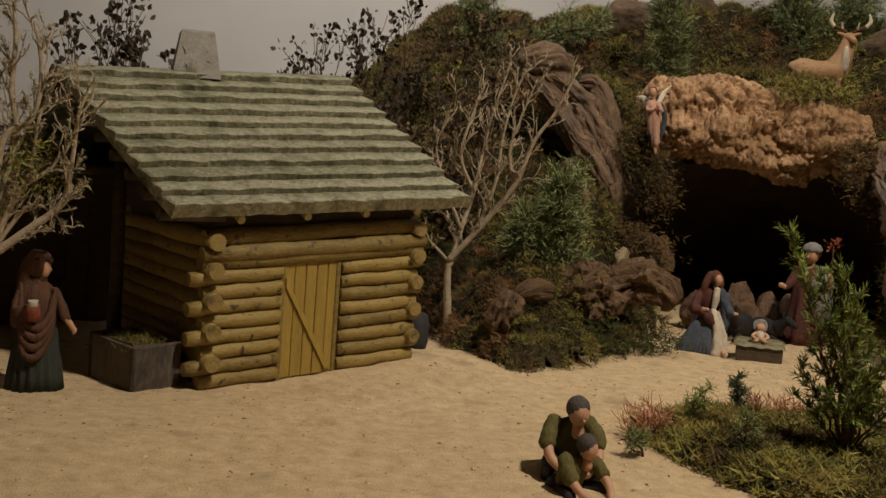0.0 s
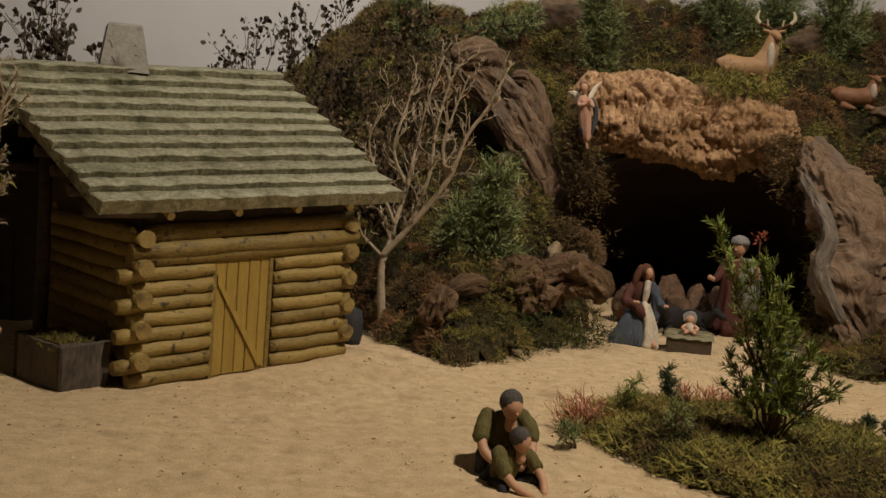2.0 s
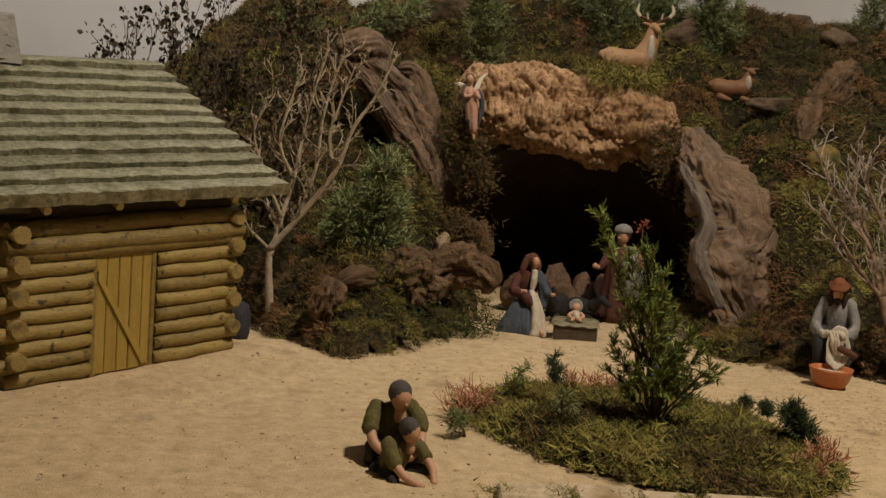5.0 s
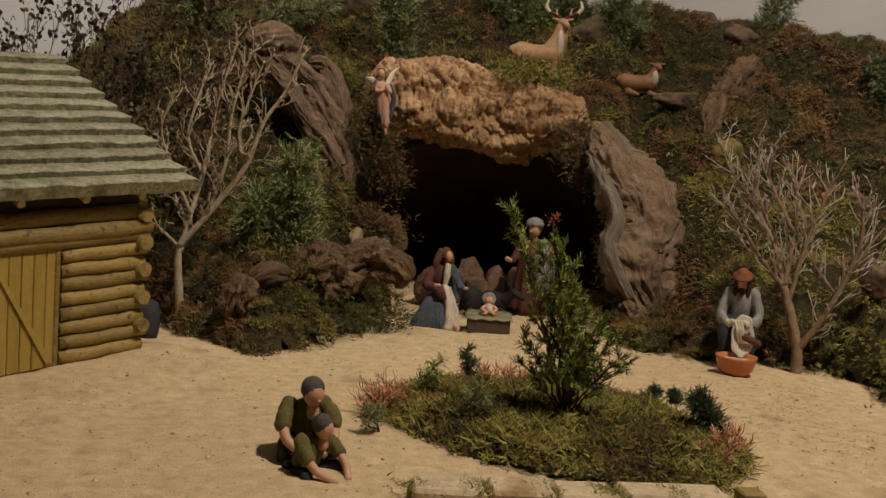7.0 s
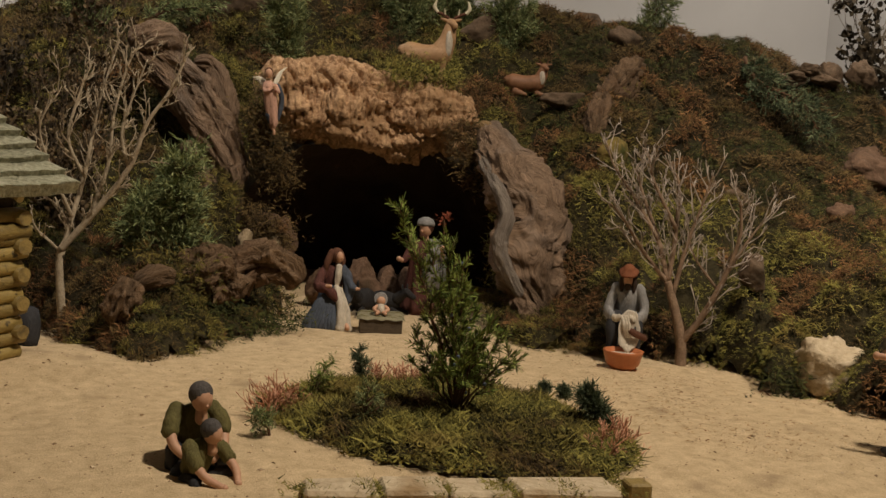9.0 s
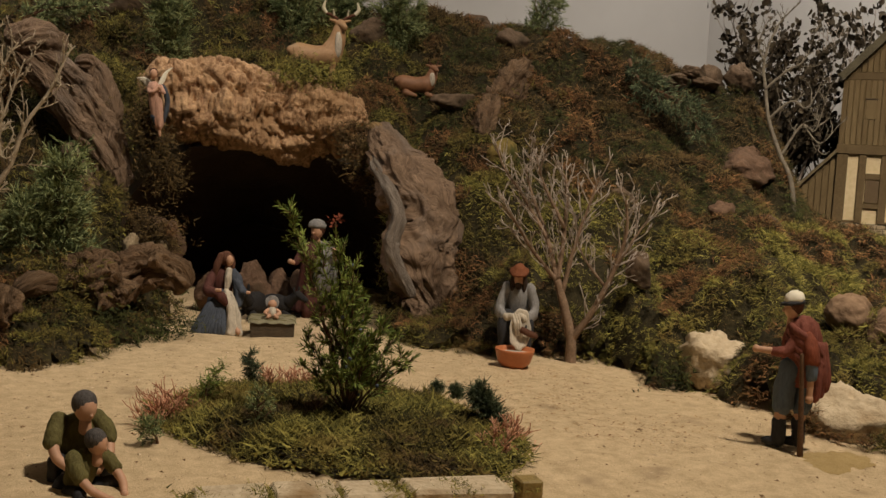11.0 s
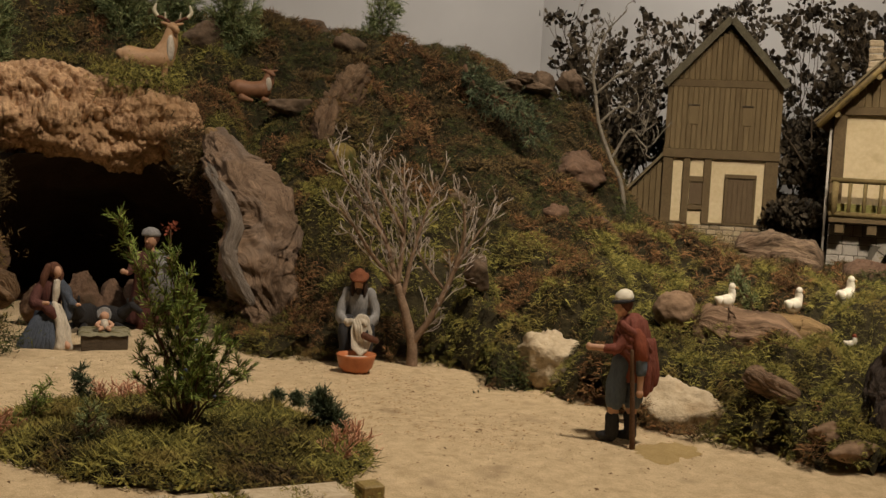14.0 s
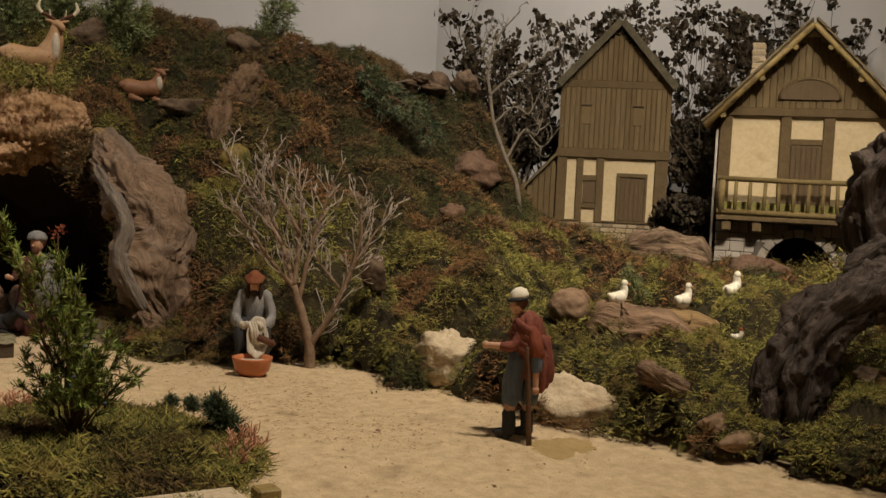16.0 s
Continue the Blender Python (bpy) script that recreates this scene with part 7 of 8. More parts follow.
    a.ball((0.0135, -0.0145, 0.135), (0.0013, 0.0013, 0.0022), 4, 8, 6)
    a.v = [Vector((p[0] * 0.9, p[1], p[2])) for p in a.v]
    figure("mother_figurine", "painted figurine of a kneeling long-haired woman in a blue mantle", (0.53, 2.115, 0.0), -10, a, [C_BLUE, C_MAROON, C_WHITE, C_HAIR, SKIN])
    # standing bearded man in the cave
    a = Body()
    robe(a, (0, 0, 0), 0.044, 0.03, 0.165, 0, 0.1, 9)
    a.lathe((0.012, 0.006, 0.05), [(0.042, 0), (0.038, 0.05), (0.032, 0.09), (0.018, 0.115)], 1, 24, 0.1, 7)
    head(a, (0, -0.008, 0.188), 0.0165, 2, 3, (-0.6, -0.7, -0.2), 2)
    a.lathe((0, -0.004, 0.195), [(0.019, 0), (0.0195, 0.006), (0.016, 0.014), (0.006, 0.019)], 1, 16, 0.06, 6)
    arm(a, [(-0.026, 0, 0.155), (-0.036, -0.014, 0.13), (-0.046, -0.024, 0.118), (-0.056, -0.032, 0.122)], 0.0095, 0, 3)
    arm(a, [(0.03, 0, 0.155), (0.042, -0.01, 0.13), (0.04, -0.028, 0.13), (0.036, -0.036, 0.15)], 0.0095, 1, 3)
    figure("father_figurine", "painted figurine of a standing bearded man in maroon and grey robes", (0.765, 2.26, 0.0), -15, a, [C_MAROON, C_GREY, C_HAIR, SKIN])
    # red blossom twig behind him
    a = Body()
    rng = random.Random(8)
    a.tube([(0, 0, 0), (0.002, 0, 0.1), (-0.002, 0, 0.21)], 0.0016, 5)
    for _ in range(26):
        leaf(a, Vector((rng.gauss(0, 0.007), rng.gauss(0, 0.007), 0.212 + rng.gauss(0, 0.008))), Vector((rng.uniform(-1, 1), rng.uniform(-1, 1), rng.uniform(-0.2, 1))).normalized(), 0.009, rng, 1)
    thing("red_blossom_twig", "thin staff topped with red blossom beside the standing man", "twig", (0.8, 2.235, 0.0), acc=a, mats=[STALK, C_RED])
    # manger and child
    root = thing("manger", "small dark wooden manger with a draped olive cloth", "manger", (0.612, 2.05, 0.0), -14)
    for lo, hi in (((-0.042, -0.026, -0.004), (0.042, -0.021, 0.026)), ((-0.042, 0.022, 0), (0.042, 0.026, 0.026)), ((-0.042, -0.022, 0), (-0.038, 0.022, 0.026)), ((0.038, -0.022, 0), (0.042, 0.022, 0.026)), ((-0.038, -0.022, 0.002), (0.038, 0.022, 0.006))):
        a = Body()
        a.box(lo, hi, 0, 0.0015)
        part("side_board", a, [DARKW], root)
    a = Body()
    for i in range(21):
        for j in range(13):
            x, y = -0.047 + 0.094 * i / 20, -0.03 + 0.06 * j / 12
            edge = max(abs(x) - 0.041, abs(y) - 0.025, 0)
            a.v.append((x, y, 0.03 + 0.0012 * math.sin(i * 1.1 + j * 0.7) * math.cos(j * 1.3) - edge * 1.1 + 0.006 * max(0.0, y / 0.03)))
    for i in range(20):
        for j in range(12):
            p = i * 13 + j
            a.face((p, p + 13, p + 14, p + 1), 1 if j % 4 == 1 else 0, True)
    part("cloth", a, [C_LINEN, C_GREEN], root, "olive striped crumpled cloth")
    a = Body()
    a.ball((0, 0.012, 0.026), 0.0088, 1, 12, 9)
    a.ball((0, 0.004, 0.01), (0.0105, 0.016, 0.012), 0, 12, 9)
    for s in (-1, 1):
        a.tube([(s * 0.008, 0.002, 0.016), (s * 0.014, -0.006, 0.012), (s * 0.008, -0.014, 0.008)], [0.004, 0.0036, 0.003], 6, 1)
        a.tube([(s * 0.005, -0.008, 0.006), (s * 0.009, -0.022, 0.005)], [0.0045, 0.003], 6, 1)
    a.lathe((0, 0.019, 0.028), [(0.014, 0), (0.0145, 0.001), (0.013, 0.002)], 2, 20, 0, 1, Matrix.Rotation(radians(80), 3, "X"))
    figure("infant_figurine", "tiny painted infant figurine lying in the manger", (0.612, 2.052, 0.03), -14, a, [C_WHITE, SKIN, C_GREY])
    # ox and donkey resting at the back of the cave
    for nm, lab, pl, tr, sc in (("donkey_figurine", "dim dark donkey figurine lying in the cave", (0.615, 2.24, 0.0), -40, 0.62), ("ox_figurine", "dim dark ox figurine lying in the cave", (0.7, 2.25, 0.0), 40, 0.55)):
        a = Body()
        a.ball((0, 0.05, 0.045), (0.036, 0.075, 0.042), 0, 16, 10, None, 0.1)
        a.tube([(0, -0.01, 0.06), (0, -0.04, 0.085), (0, -0.055, 0.092)], [0.024, 0.019, 0.016], 10)
        a.tube([(0, -0.05, 0.095), (0, -0.09, 0.076)], [0.017, 0.011], 10)
        for s in (-1, 1):
            a.ball((s * 0.018, -0.045, 0.112), (0.006, 0.004, 0.014), 0, 8, 6)
            a.tube([(s * 0.02, 0.0, 0.02), (s * 0.024, -0.05, 0.008)], [0.011, 0.007], 7)
        a.v = [Vector(p) * sc for p in a.v]
        figure(nm, lab, pl, tr, a, [C_BLACK])
    # angel hanging on the bark
    a = Body()
    a.lathe((0.004, 0, 0), [(0.006, 0), (0.011, 0.012), (0.0135, 0.035), (0.0145, 0.06), (0.013, 0.078), (0.0155, 0.092), (0.007, 0.104)], 0, 26, 0.1, 7, Matrix.Rotation(radians(-10), 3, "Y"))
    a.tube([(0.006, 0.004, 0.095), (0.016, 0.0, 0.08), (0.018, 0.002, 0.05), (0.014, 0.002, 0.02)], [0.005, 0.006, 0.0055, 0.003], 9, 1)
    a.tube([(-0.01, -0.004, 0.03), (-0.008, -0.002, 0.012)], [0.006, 0.003], 8, 1)
    a.ball((-0.014, -0.004, 0.118), (0.0085, 0.0085, 0.0105), 2, 12, 9)
    a.ball((-0.0125, 0.003, 0.1215), (0.0098, 0.0092, 0.0105), 3, 12, 9)
    for s, tipx, tipz in ((-1, -0.046, 0.108), (1, 0.03, 0.136)):
        for k in range(5):
            a.tube([(s * 0.006 - 0.006, 0.01, 0.096 - 0.002 * k), ((tipx - 0.006) * 0.55, 0.014, 0.5 * (0.1 + tipz) + 0.004 - 0.003 * k), (tipx * (1 - 0.12 * k), 0.016, tipz - 0.004 * k)], [0.003, 0.0026, 0.0008], 5, 4)
    arm(a, [(-0.018, -0.002, 0.094), (-0.022, -0.012, 0.08), (-0.012, -0.018, 0.082), (-0.002, -0.018, 0.09)], 0.005, 0, 2)
    arm(a, [(0.002, -0.002, 0.094), (0.008, -0.012, 0.08), (0.002, -0.018, 0.084), (-0.004, -0.019, 0.09)], 0.005, 0, 2)
    a.tube([(0.002, -0.002, 0.006), (0.004, -0.006, -0.012)], [0.005, 0.0025], 7, 2)
    a.v = [Vector((p[0] * 0.94, p[1] * 0.94, p[2] * 0.98)) for p in a.v]
    figure("angel_figurine", "small painted winged angel figurine in rose robes fixed to the bark", (0.43, 2.335, 0.384), 0, a, [C_ROSE, C_BLUE, SKIN, C_HAIR, FEATHER])
    # washer on a stool, bent over a white cloth, by the clay bowl
    a = Body()
    a.lathe((0, 0.014, 0), [(0.03, 0), (0.032, 0.03), (0.03, 0.056)], 1, 18, 0.08, 6)
    for s in (-1, 1):
        a.tube([(s * 0.016, 0.012, 0.064), (s * 0.03, -0.034, 0.068), (s * 0.031, -0.042, 0.034), (s * 0.03, -0.04, 0.0)], [0.02, 0.019, 0.015, 0.013], 14, 1)
        a.ball((s * 0.03, -0.05, 0.006), (0.01, 0.018, 0.008), 4, 12, 8)
        a.ball((s * 0.031, -0.002, 0.119), (0.0165, 0.015, 0.015), 0, 14, 10)
        a.tube([(s * 0.034, -0.004, 0.12), (s * 0.048, -0.016, 0.088), (s * 0.034, -0.042, 0.076)], [0.0135, 0.0125, 0.0105], 14, 0)
        a.tube([(s * 0.036, -0.04, 0.077), (s * 0.026, -0.05, 0.077), (s * 0.013, -0.056, 0.08)], [0.0075, 0.0072, 0.0062], 12, 6)
        a.tube([(s * 0.011, -0.014, 0.147), (s * 0.016, -0.014, 0.134), (s * 0.016, -0.016, 0.122)], [0.008, 0.0085, 0.005], 12, 3)
    a.lathe((0, 0.014, 0.055), [(0.028, 0), (0.031, 0.03), (0.036, 0.056), (0.031, 0.072), (0.014, 0.08)], 0, 34, 0.06, 8, Matrix.Rotation(radians(10), 3, "X"), 0, 0.72)
    a.ball((0, -0.019, 0.141), (0.0125, 0.0125, 0.0155), 2, 16, 12)
    a.ball((0, -0.012, 0.147), (0.0148, 0.0142, 0.0138), 3, 16, 12)
    a.ball((0, -0.024, 0.131), (0.009, 0.007, 0.009), 3, 12, 8)
    hat = Matrix.Rotation(radians(16), 3, "X")
    a.lathe((0, -0.016, 0.152), [(0.013, -0.001), (0.0265, 0.0), (0.0255, 0.003), (0.0175, 0.0045), (0.0155, 0.009), (0.0105, 0.0125), (0.003, 0.0135)], 5, 30, 0.04, 5, hat)
    a.lathe((0.014, -0.062, 0.058), [(0.004, -0.012), (0.02, -0.008), (0.0275, 0.0), (0.029, 0.005), (0.026, 0.006), (0.019, 0.001), (0.006, -0.003)], 6, 34, 0.06, 7, Matrix.Rotation(radians(72), 3, "X") @ Matrix.Rotation(radians(12), 3, "Y"), 0.4, 1.25)
    for k in range(3):
        a.tube([(-0.006 + 0.006 * k, -0.064, 0.082), (0.0 + 0.007 * k, -0.07, 0.068), (0.006 + 0.008 * k, -0.069, 0.05)], [0.0045, 0.0055, 0.003], 10, 6)
    a.tube([(0.018, -0.072, 0.06), (0.038, -0.072, 0.055), (0.06, -0.07, 0.05)], [0.006, 0.0062, 0.0045], 10, 7)
    a.v = [Vector((p[0] * 0.76, p[1] * 0.8, p[2] * 1.07)) for p in a.v]
    a.v = [Vector((p[0] * 0.88, p[1], p[2])) for p in a.v]
    figure("washer_figurine", "painted seated figurine in grey shirt and red-brown hat wringing white cloth", (0.985, 1.745, 0.0), -32, a, [C_GREY, C_DARK, SKIN, C_DARKHAIR, C_DARK, C_HAT, C_WHITE, C_HAIR])
    root = thing("clay_bowl", "round terracotta bowl with pale liquid on the sand", "bowl", (0.944, 1.672, 0.0))
    a = Body()
    a.lathe((0, 0, 0), [(0.02, 0.0), (0.0295, 0.011), (0.0345, 0.03), (0.0355, 0.034), (0.033, 0.034), (0.031, 0.028), (0.018, 0.011)], 0, 36)
    part("bowl_body", a, [CLAY], root)
    a = Body()
    a.lathe((0, 0, 0.0), [(0.0305, 0.0245), (0.031, 0.026)], 0, 30)
    part("liquid", a, [MILK], root, "pale shiny liquid")
    # shepherd with a stick
    a = Body()
    for s, dx in ((-1, -0.016), (1, 0.014)):
        a.tube([(dx * 0.6, 0.006 * s, 0.112), (dx, 0.008 * s, 0.085), (dx - 0.003, 0.008 * s, 0.056), (dx - 0.003, 0.008 * s, 0.05)], [0.0165, 0.0165, 0.0165, 0.0125], 14, 0)
        a.tube([(dx - 0.004, 0.008 * s, 0.056), (dx - 0.005, 0.008 * s, 0.03)], [0.0105, 0.009], 10, 4)
        a.tube([(dx - 0.005, 0.008 * s, 0.034), (dx - 0.005, 0.008 * s, 0.006)], [0.0115, 0.0105], 10, 1)
        a.ball((dx - 0.014, 0.008 * s, 0.006), (0.018, 0.009, 0.007), 1, 10, 6)
    a.lathe((0, 0, 0.09), [(0.023, 0), (0.025, 0.03), (0.027, 0.055), (0.021, 0.076), (0.009, 0.086)], 2, 26, 0.05, 6, None, 0, 0.8)
    a.lathe((0.012, 0.002, 0.088), [(0.02, -0.004), (0.022, 0.03), (0.025, 0.06), (0.021, 0.08), (0.01, 0.09)], 2, 40, 0.16, 8, Matrix.Rotation(radians(-6), 3, "Y"), 1.0, 0.95)
    for k in range(4):
        a.tube([(-0.016 - 0.002 * k, -0.012, 0.166 - 0.008 * k), (-0.004, -0.029, 0.158 - 0.01 * k), (0.016, -0.03, 0.148 - 0.012 * k), (0.034, -0.014, 0.13 - 0.014 * k)], [0.004, 0.0062, 0.0066, 0.004], 8, 2)
    for k in range(3):
        a.tube([(0.024 + 0.006 * k, -0.014 + 0.008 * k, 0.14), (0.03 + 0.006 * k, -0.016 + 0.009 * k, 0.1), (0.03 + 0.006 * k, -0.014 + 0.009 * k, 0.07 + 0.006 * k)], [0.008, 0.0085, 0.0075], 9, 2)
    head(a, (-0.016, 0, 0.188), 0.0152, 3, 4, (-1, 0, -0.25))
    a.lathe((-0.013, 0, 0.196), [(0.0155, 0), (0.016, 0.004), (0.0135, 0.011), (0.005, 0.0155)], 5, 20, 0.05, 5, Matrix.Rotation(radians(-10), 3, "Y"))
    a.lathe((-0.015, 0, 0.1925), [(0.016, 0), (0.0192, 0.001), (0.0175, 0.0045), (0.016, 0.005)], 1, 20, 0.04, 3, Matrix.Rotation(radians(-10), 3, "Y"))
    arm(a, [(-0.005, -0.022, 0.152), (-0.018, -0.028, 0.132), (-0.04, -0.027, 0.13), (-0.066, -0.026, 0.131)], 0.009, 2, 4)
    arm(a, [(0.012, -0.028, 0.148), (0.018, -0.034, 0.122), (0.02, -0.034, 0.1), (0.02, -0.034, 0.072)], 0.0105, 0, 4)
    a.tube([(0.01, -0.026, 0.152), (0.016, -0.032, 0.138), (0.019, -0.033, 0.122)], [0.011, 0.0125, 0.0125], 12, 6)
    a.tube([(0.004, -0.04, 0.13), (0.014, -0.038, -0.004)], [0.0035, 0.005], 7, 7)
    a.v = [Vector((p[0] * 0.84, p[1] * 0.8, p[2])) for p in a.v]
    figure("shepherd_figurine", "painted shepherd figurine in red-brown cloak and white cap with a stick", (1.068, 1.119, 0.0), -43, a, [C_JEAN, C_DARK, C_CLOAK, C_HAIR, SKIN, FEATHER, C_RED, STALK])
    # two boys crouching in front
    for k, (pl, tr, sc) in enumerate((((0.157, 1.215, -0.001), 5, 0.73), ((0.157, 1.165, -0.016), 40, 0.61))):
        a = Body()
        a.ball((0, 0.012, 0.022 * sc), (0.034 * sc, 0.036 * sc, 0.026 * sc), 0, 14, 9)
        a.lathe((0, 0.006, 0.03 * sc), [(0.026 * sc, 0), (0.029 * sc, 0.025 * sc), (0.03 * sc, 0.042 * sc), (0.018 * sc, 0.06 * sc), (0.008 * sc, 0.066 * sc)], 1, 20, 0.05, 6, Matrix.Rotation(radians(18), 3, "X"), 0, 0.8)
        head(a, (0.004, -0.026 * sc, 0.105 * sc), 0.0195 * sc, 2, 3, (0.3, -0.8, -0.5))
        for s in (-1, 1):
            a.tube([(s * 0.026 * sc, -0.002, 0.086 * sc), (s * 0.036 * sc, -0.014, 0.07 * sc), (s * 0.04 * sc, -0.022, 0.056 * sc)], [0.0125 * sc, 0.0135 * sc, 0.0125 * sc], 12, 1)
            a.tube([(s * 0.039 * sc, -0.021, 0.057 * sc), (s * 0.036 * sc, -0.034, 0.04 * sc), (s * 0.02 * sc, -0.046, 0.026 * sc)], [0.0085 * sc, 0.0075 * sc, 0.006 * sc], 12, 3)
            a.ball((s * 0.017 * sc, -0.048, 0.024 * sc), 0.0072 * sc, 3, 10, 8)
            a.tube([(s * 0.018, 0.0, 0.022 * sc), (s * 0.026, -0.038 * sc, 0.03 * sc), (s * 0.026, -0.03 * sc, 0.0)], [0.014 * sc, 0.012 * sc, 0.009 * sc], 8, 0)
        figure("boy_figurine", "painted crouching boy figurine in olive shirt with dark hair", pl, tr, a, [C_DARK, C_GREEN, C_CAP, SKIN])
    # deer
    for nm, lab, pl, tr, lie, sc in (("deer_figurine", "tan stag figurine with pale antlers standing on the cork slab", (0.895, 2.7, 0.54), -20, False, 1.07), ("deer_figurine", "reddish deer figurine lying in the moss", (1.15, 2.64, land(1.15, 2.64) - 0.012), -25, True, 0.82)):
        a = Body()
        h = 0.044 if not lie else 0.024
        a.tube([(-0.072, 0, h + 0.014), (-0.066, 0, h + 0.018), (-0.05, 0, h + 0.018), (-0.01, 0, h + 0.014), (0.026, 0, h + 0.018), (0.044, 0, h + 0.024), (0.05, 0, h + 0.026)], [0.006, 0.02, 0.028, 0.027, 0.028, 0.02, 0.008], 18)
        body = len(a.v)
        a.tube([(0.028, 0, h + 0.02), (0.041, 0, h + 0.042), (0.046, -0.002, h + 0.064)], [0.027, 0.02, 0.014], 14)
        a.ball((0.047, -0.004, h + 0.071), (0.0125, 0.012, 0.0115), 0, 12, 9)
        a.tube([(0.05, -0.01, h + 0.07), (0.059, -0.021, h + 0.063)], [0.0095, 0.006], 10)
        a.ball((0.044, -0.017, h + 0.035), (0.009, 0.008, 0.022), 3, 10, 8)
        for s in (-1, 1):
            a.tube([(0.046 + 0.009 * s, 0.002, h + 0.077), (0.046 + 0.024 * s, 0.0, h + 0.081)], [0.005, 0.0028], 7)
            if lie:
                a.tube([(0.046 + 0.004 * s, 0, h + 0.078), (0.046 + 0.013 * s, 0, h + 0.088), (0.046 + 0.015 * s, 0, h + 0.096)], [0.002, 0.0018, 0.001], 6, 2)
                a.tube([(-0.04, 0.016 * s, 0.012), (-0.005, 0.024 * s, 0.004)], [0.014, 0.006], 8)
                a.tube([(0.03, 0.014 * s, 0.01), (0.06, 0.018 * s, 0.004)], [0.01, 0.005], 8)
                continue
            a.tube([(0.047 + 0.004 * s, 0, h + 0.08), (0.047 + 0.018 * s, 0.002, h + 0.09), (0.047 + 0.034 * s, 0.004, h + 0.096)], [0.0034, 0.0036, 0.004], 7, 2)
            a.tube([(0.047 + 0.034 * s, 0.004, h + 0.096), (0.047 + 0.042 * s, 0.004, h + 0.108), (0.047 + 0.038 * s, 0.002, h + 0.124)], [0.0042, 0.0046, 0.002], 8, 1)
            a.tube([(0.047 + 0.016 * s, 0.002, h + 0.089), (0.047 + 0.018 * s, -0.004, h + 0.104)], [0.0028, 0.0014], 6, 1)
            if not lie:
                a.tube([(-0.05, 0.012 * s, h + 0.012), (-0.058, 0.012 * s, h - 0.012), (-0.052 - 0.006 * s, 0.012 * s, -0.006)], [0.018, 0.009, 0.006], 9)
                a.tube([(0.03, 0.011 * s, h + 0.008), (0.032, 0.011 * s, h - 0.014), (0.032 + 0.006 * s, 0.011 * s, -0.006)], [0.014, 0.0075, 0.0055], 9)
        if not lie:
            # the stag holds its neck high
            a.v = [Vector((p[0], p[1], p[2] + (0.024 * min(1.0, max(0.0, (p[2] - h - 0.024) / 0.04)) if k >= body else 0.0))) for k, p in enumerate(a.v)]
        a.v = [Vector(p) * sc for p in a.v]
        figure(nm, lab, pl, tr, a, [FURRED if lie else FUR, HORN, C_HAIR, C_WHITE])
    # geese and a cockerel
    for k, (pl, tr, sc) in enumerate((((1.458, 1.295, 0.148), -12, 0.8), ((1.61, 1.272, 0.14), -2, 0.82), ((1.702, 1.232, land(1.702, 1.232) + 0.004), 5, 0.9), ((1.575, 1.125, land(1.575, 1.125) + 0.03), -85, 0.46))):
        a = Body()
        a.ball((0, 0, 0.02), (0.027, 0.017, 0.018), 0, 14, 10, Matrix.Rotation(radians(-12), 3, "Y"))
        a.tube([(-0.022, 0, 0.022), (-0.038, 0, 0.03)], [0.012, 0.004], 8)
        a.tube([(0.014, 0, 0.026), (0.021, 0, 0.04), (0.017, 0, 0.053)], [0.014, 0.0105, 0.0085], 10)
        a.ball((0.018, -0.002, 0.057), (0.0105, 0.008, 0.0085), 0 if k < 3 else 1, 10, 8)
        a.tube([(0.024, -0.003, 0.057), (0.036, -0.007, 0.053)], [0.004, 0.002], 7, 1)
        for s in (-1, 1):
            a.ball((-0.004, 0.013 * s, 0.023), (0.021, 0.006, 0.011), 0, 10, 7)
            a.tube([(0.0, 0.007 * s, 0.008), (0.002, 0.007 * s, -0.008)], 0.002, 5, 1)
        a.v = [Vector(p) * sc for p in a.v]
        a.v = [Vector((p[0] * 0.82, p[1], p[2] * 1.06)) for p in a.v]
        a.v = [Vector(p) * 0.87 for p in a.v]
        pl = (pl[0], pl[1], max(pl[2], land(pl[0], pl[1]) + 0.008) if k else pl[2])
        figure("goose_figurine" if k < 3 else "cockerel_figurine", "white goose figurine standing on a stone in the moss" if k < 3 else "tiny white cockerel figurine with a red head in the moss", pl, tr, a, [FEATHER, ORANGE if k < 3 else C_RED])


figures()


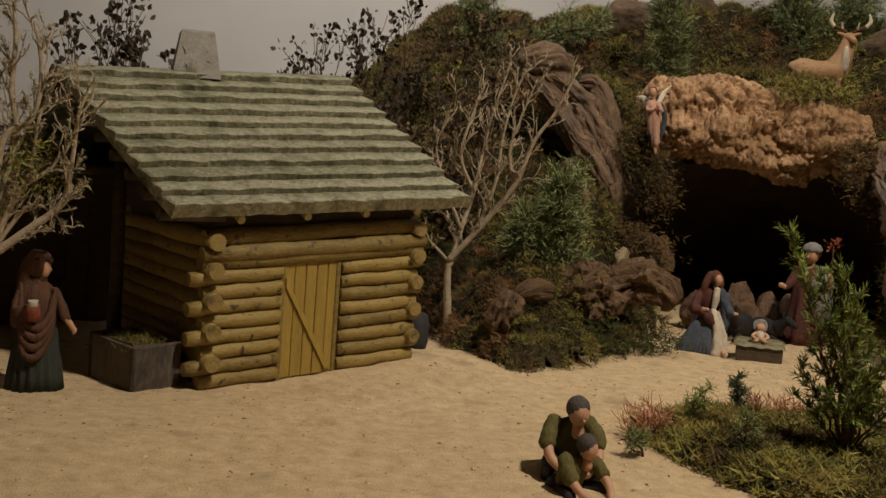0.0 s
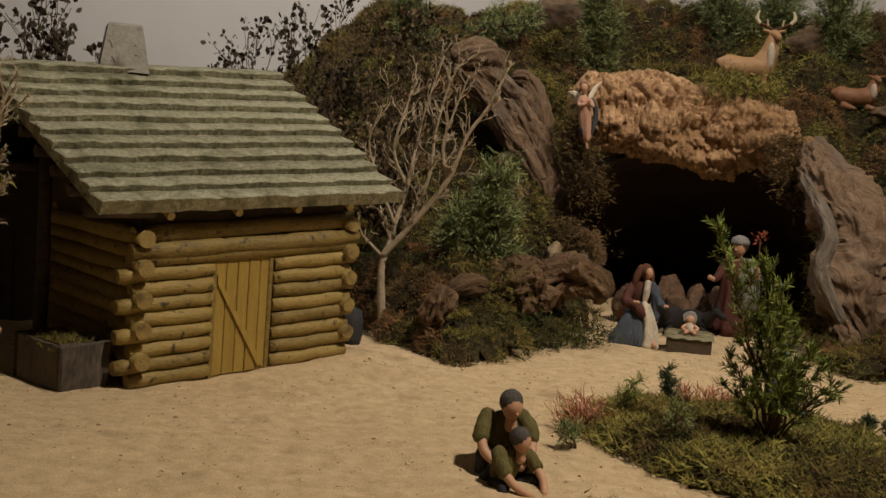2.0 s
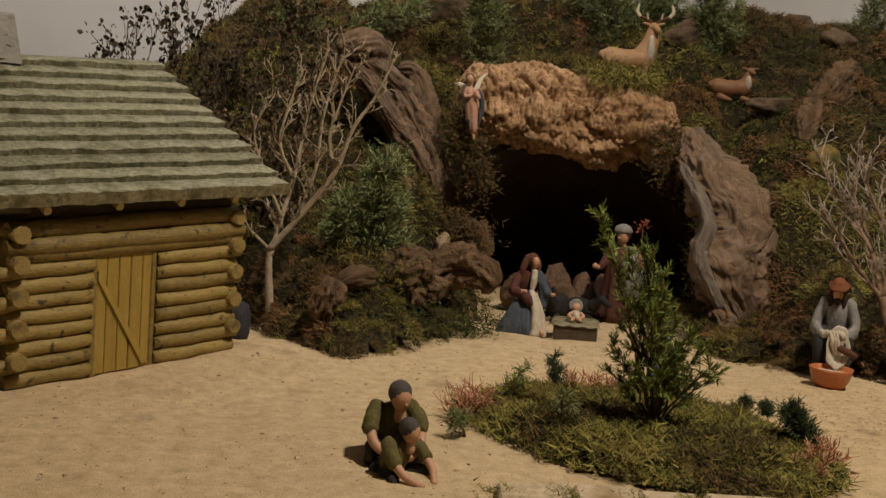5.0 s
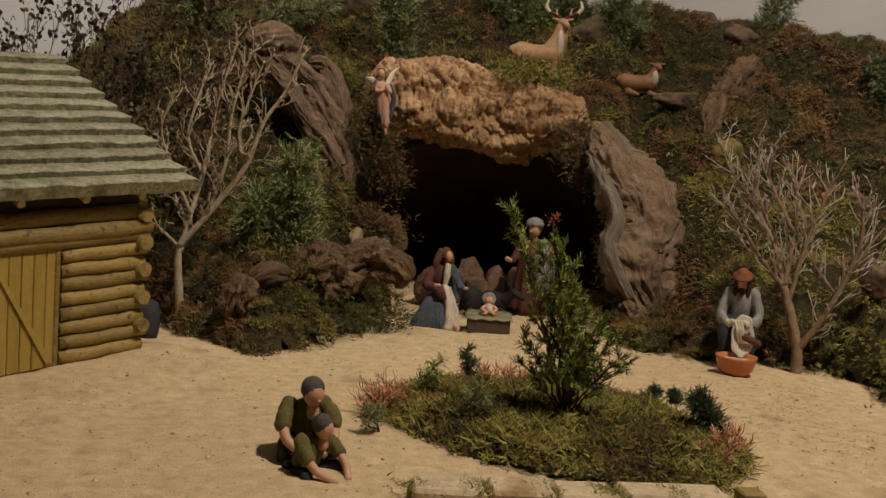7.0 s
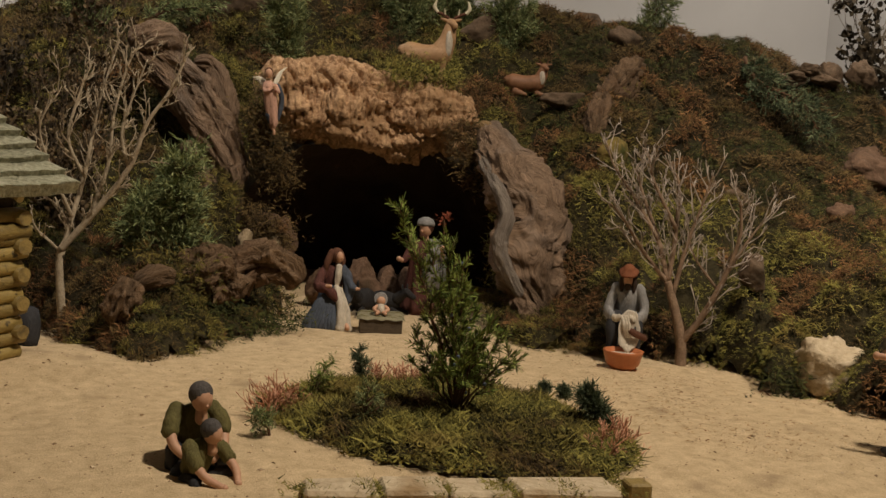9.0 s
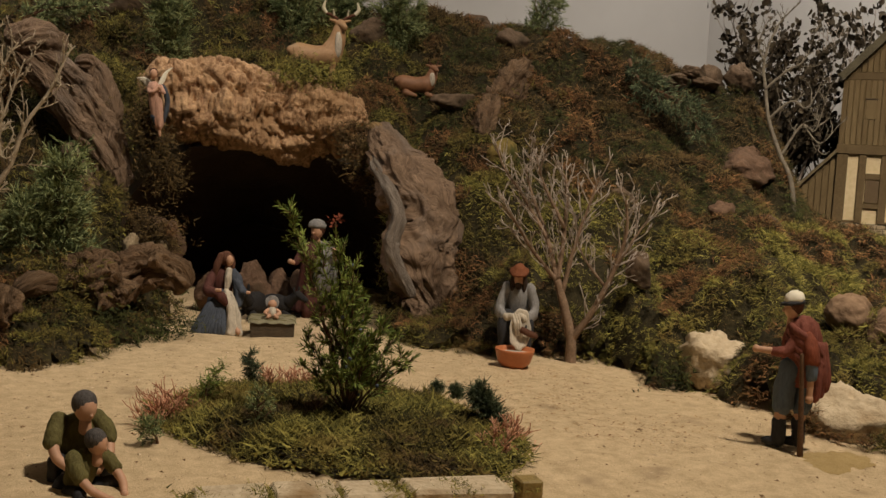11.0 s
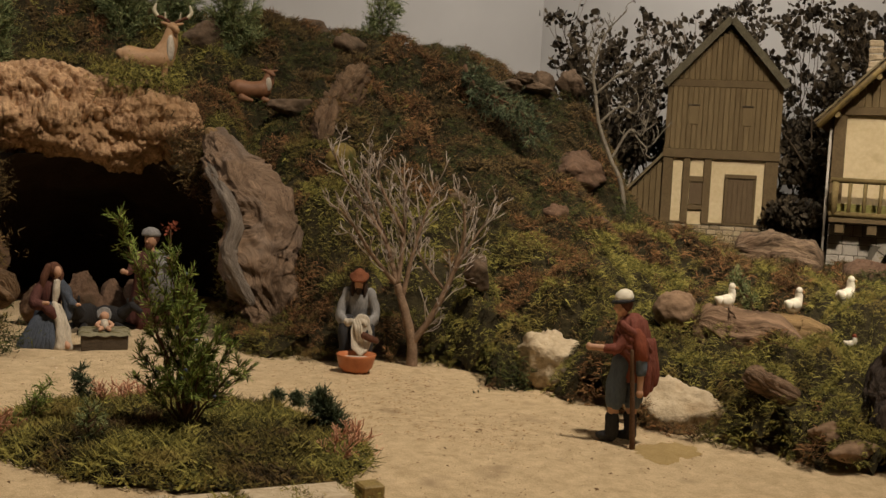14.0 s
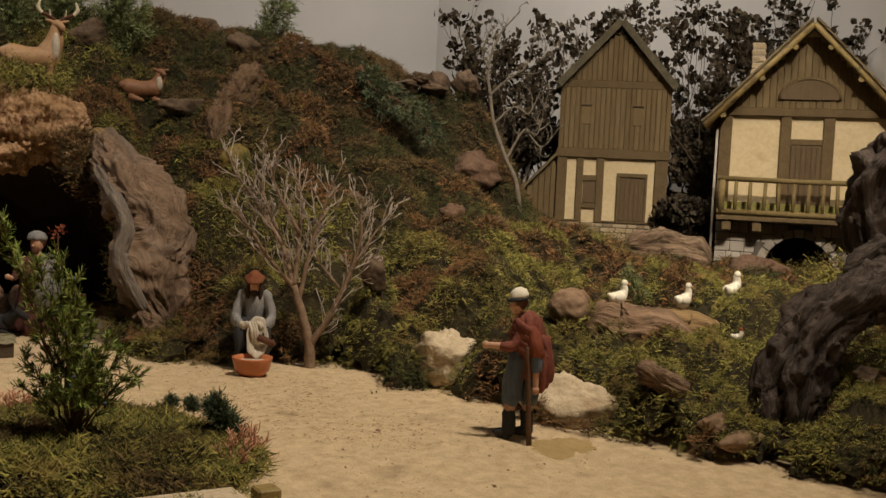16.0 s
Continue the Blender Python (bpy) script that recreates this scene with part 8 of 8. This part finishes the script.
# ---- beside the cabin ----
def beside_cabin():
    rng = random.Random(44)
    root = thing("planter_trough", "dark weathered wooden trough with plants against the cabin", "trough", (-0.397, 1.437, 0.0), 48)
    w, d, h = 0.075, 0.115, 0.06
    for lo, hi in (((0, 0, -0.01), (w, 0.007, h)), ((0, d - 0.007, -0.01), (w, d, h)), ((0, 0.007, -0.01), (0.007, d - 0.007, h)), ((w - 0.007, 0.007, -0.01), (w, d - 0.007, h)), ((0.007, 0.007, 0), (w - 0.007, d - 0.007, h - 0.012))):
        a = Acc()
        a.box(lo, hi, 0, 0.0025, None, 0.003, rng)
        part("trough_board", a, [TROUGH if hi[2] > 0.05 else MOSSG], root)
    a = Acc()
    for _ in range(330):
        tuft(a, Vector((-0.397, 1.437, 0)) + Matrix.Rotation(radians(48), 3, "Z") @ Vector((rng.uniform(0.008, w - 0.008), rng.uniform(0.01, d - 0.01), h - 0.012)), Vector((0, 0, 1)), 0.016, rng, 6)
    thing("low_plant", "low dull green plants in the trough", "plant", acc=a, mats=[MOSS])
    a = Acc()
    a.tube([(0, 0, -0.02), (0.002, 0, 0.15), (0, 0, 0.31)], [0.0105, 0.01, 0.0095], 8, 0, True, 0.12, rng)
    thing("post", "dark wooden post holding the shed roof beside the cabin", "post", (-0.486, 1.63, 0.0), acc=a, mats=[DARKW])
    root = thing("shed", "dark plank lean-to shed beside the cabin", "shed", (-0.56, 1.75, 0.0), 38)
    for i in range(12):
        a = Acc()
        a.box((-0.35 + 0.04 * i, 0.16, -0.02), (-0.312 + 0.04 * i, 0.17, 0.27), 0, 0.001)
        part("board", a, [DARKW], root)
    a = Acc()
    a.box((-0.38, -0.1, 0.272), (0.12, 0.2, 0.284), 0, 0.003)
    part("shed_roof", a, [DARKW], root)
    a = Acc()
    a.lathe((0, 0, 0), [(0.016, 0), (0.021, 0.02), (0.022, 0.045), (0.018, 0.066), (0.01, 0.07)], 0, 20, 0.03, 9)
    thing("dark_jar", "tall dark jar in the shade behind the cabin corner", "jar", (-0.035, 1.85, 0.0), acc=a, mats=[C_DARK])


beside_cabin()
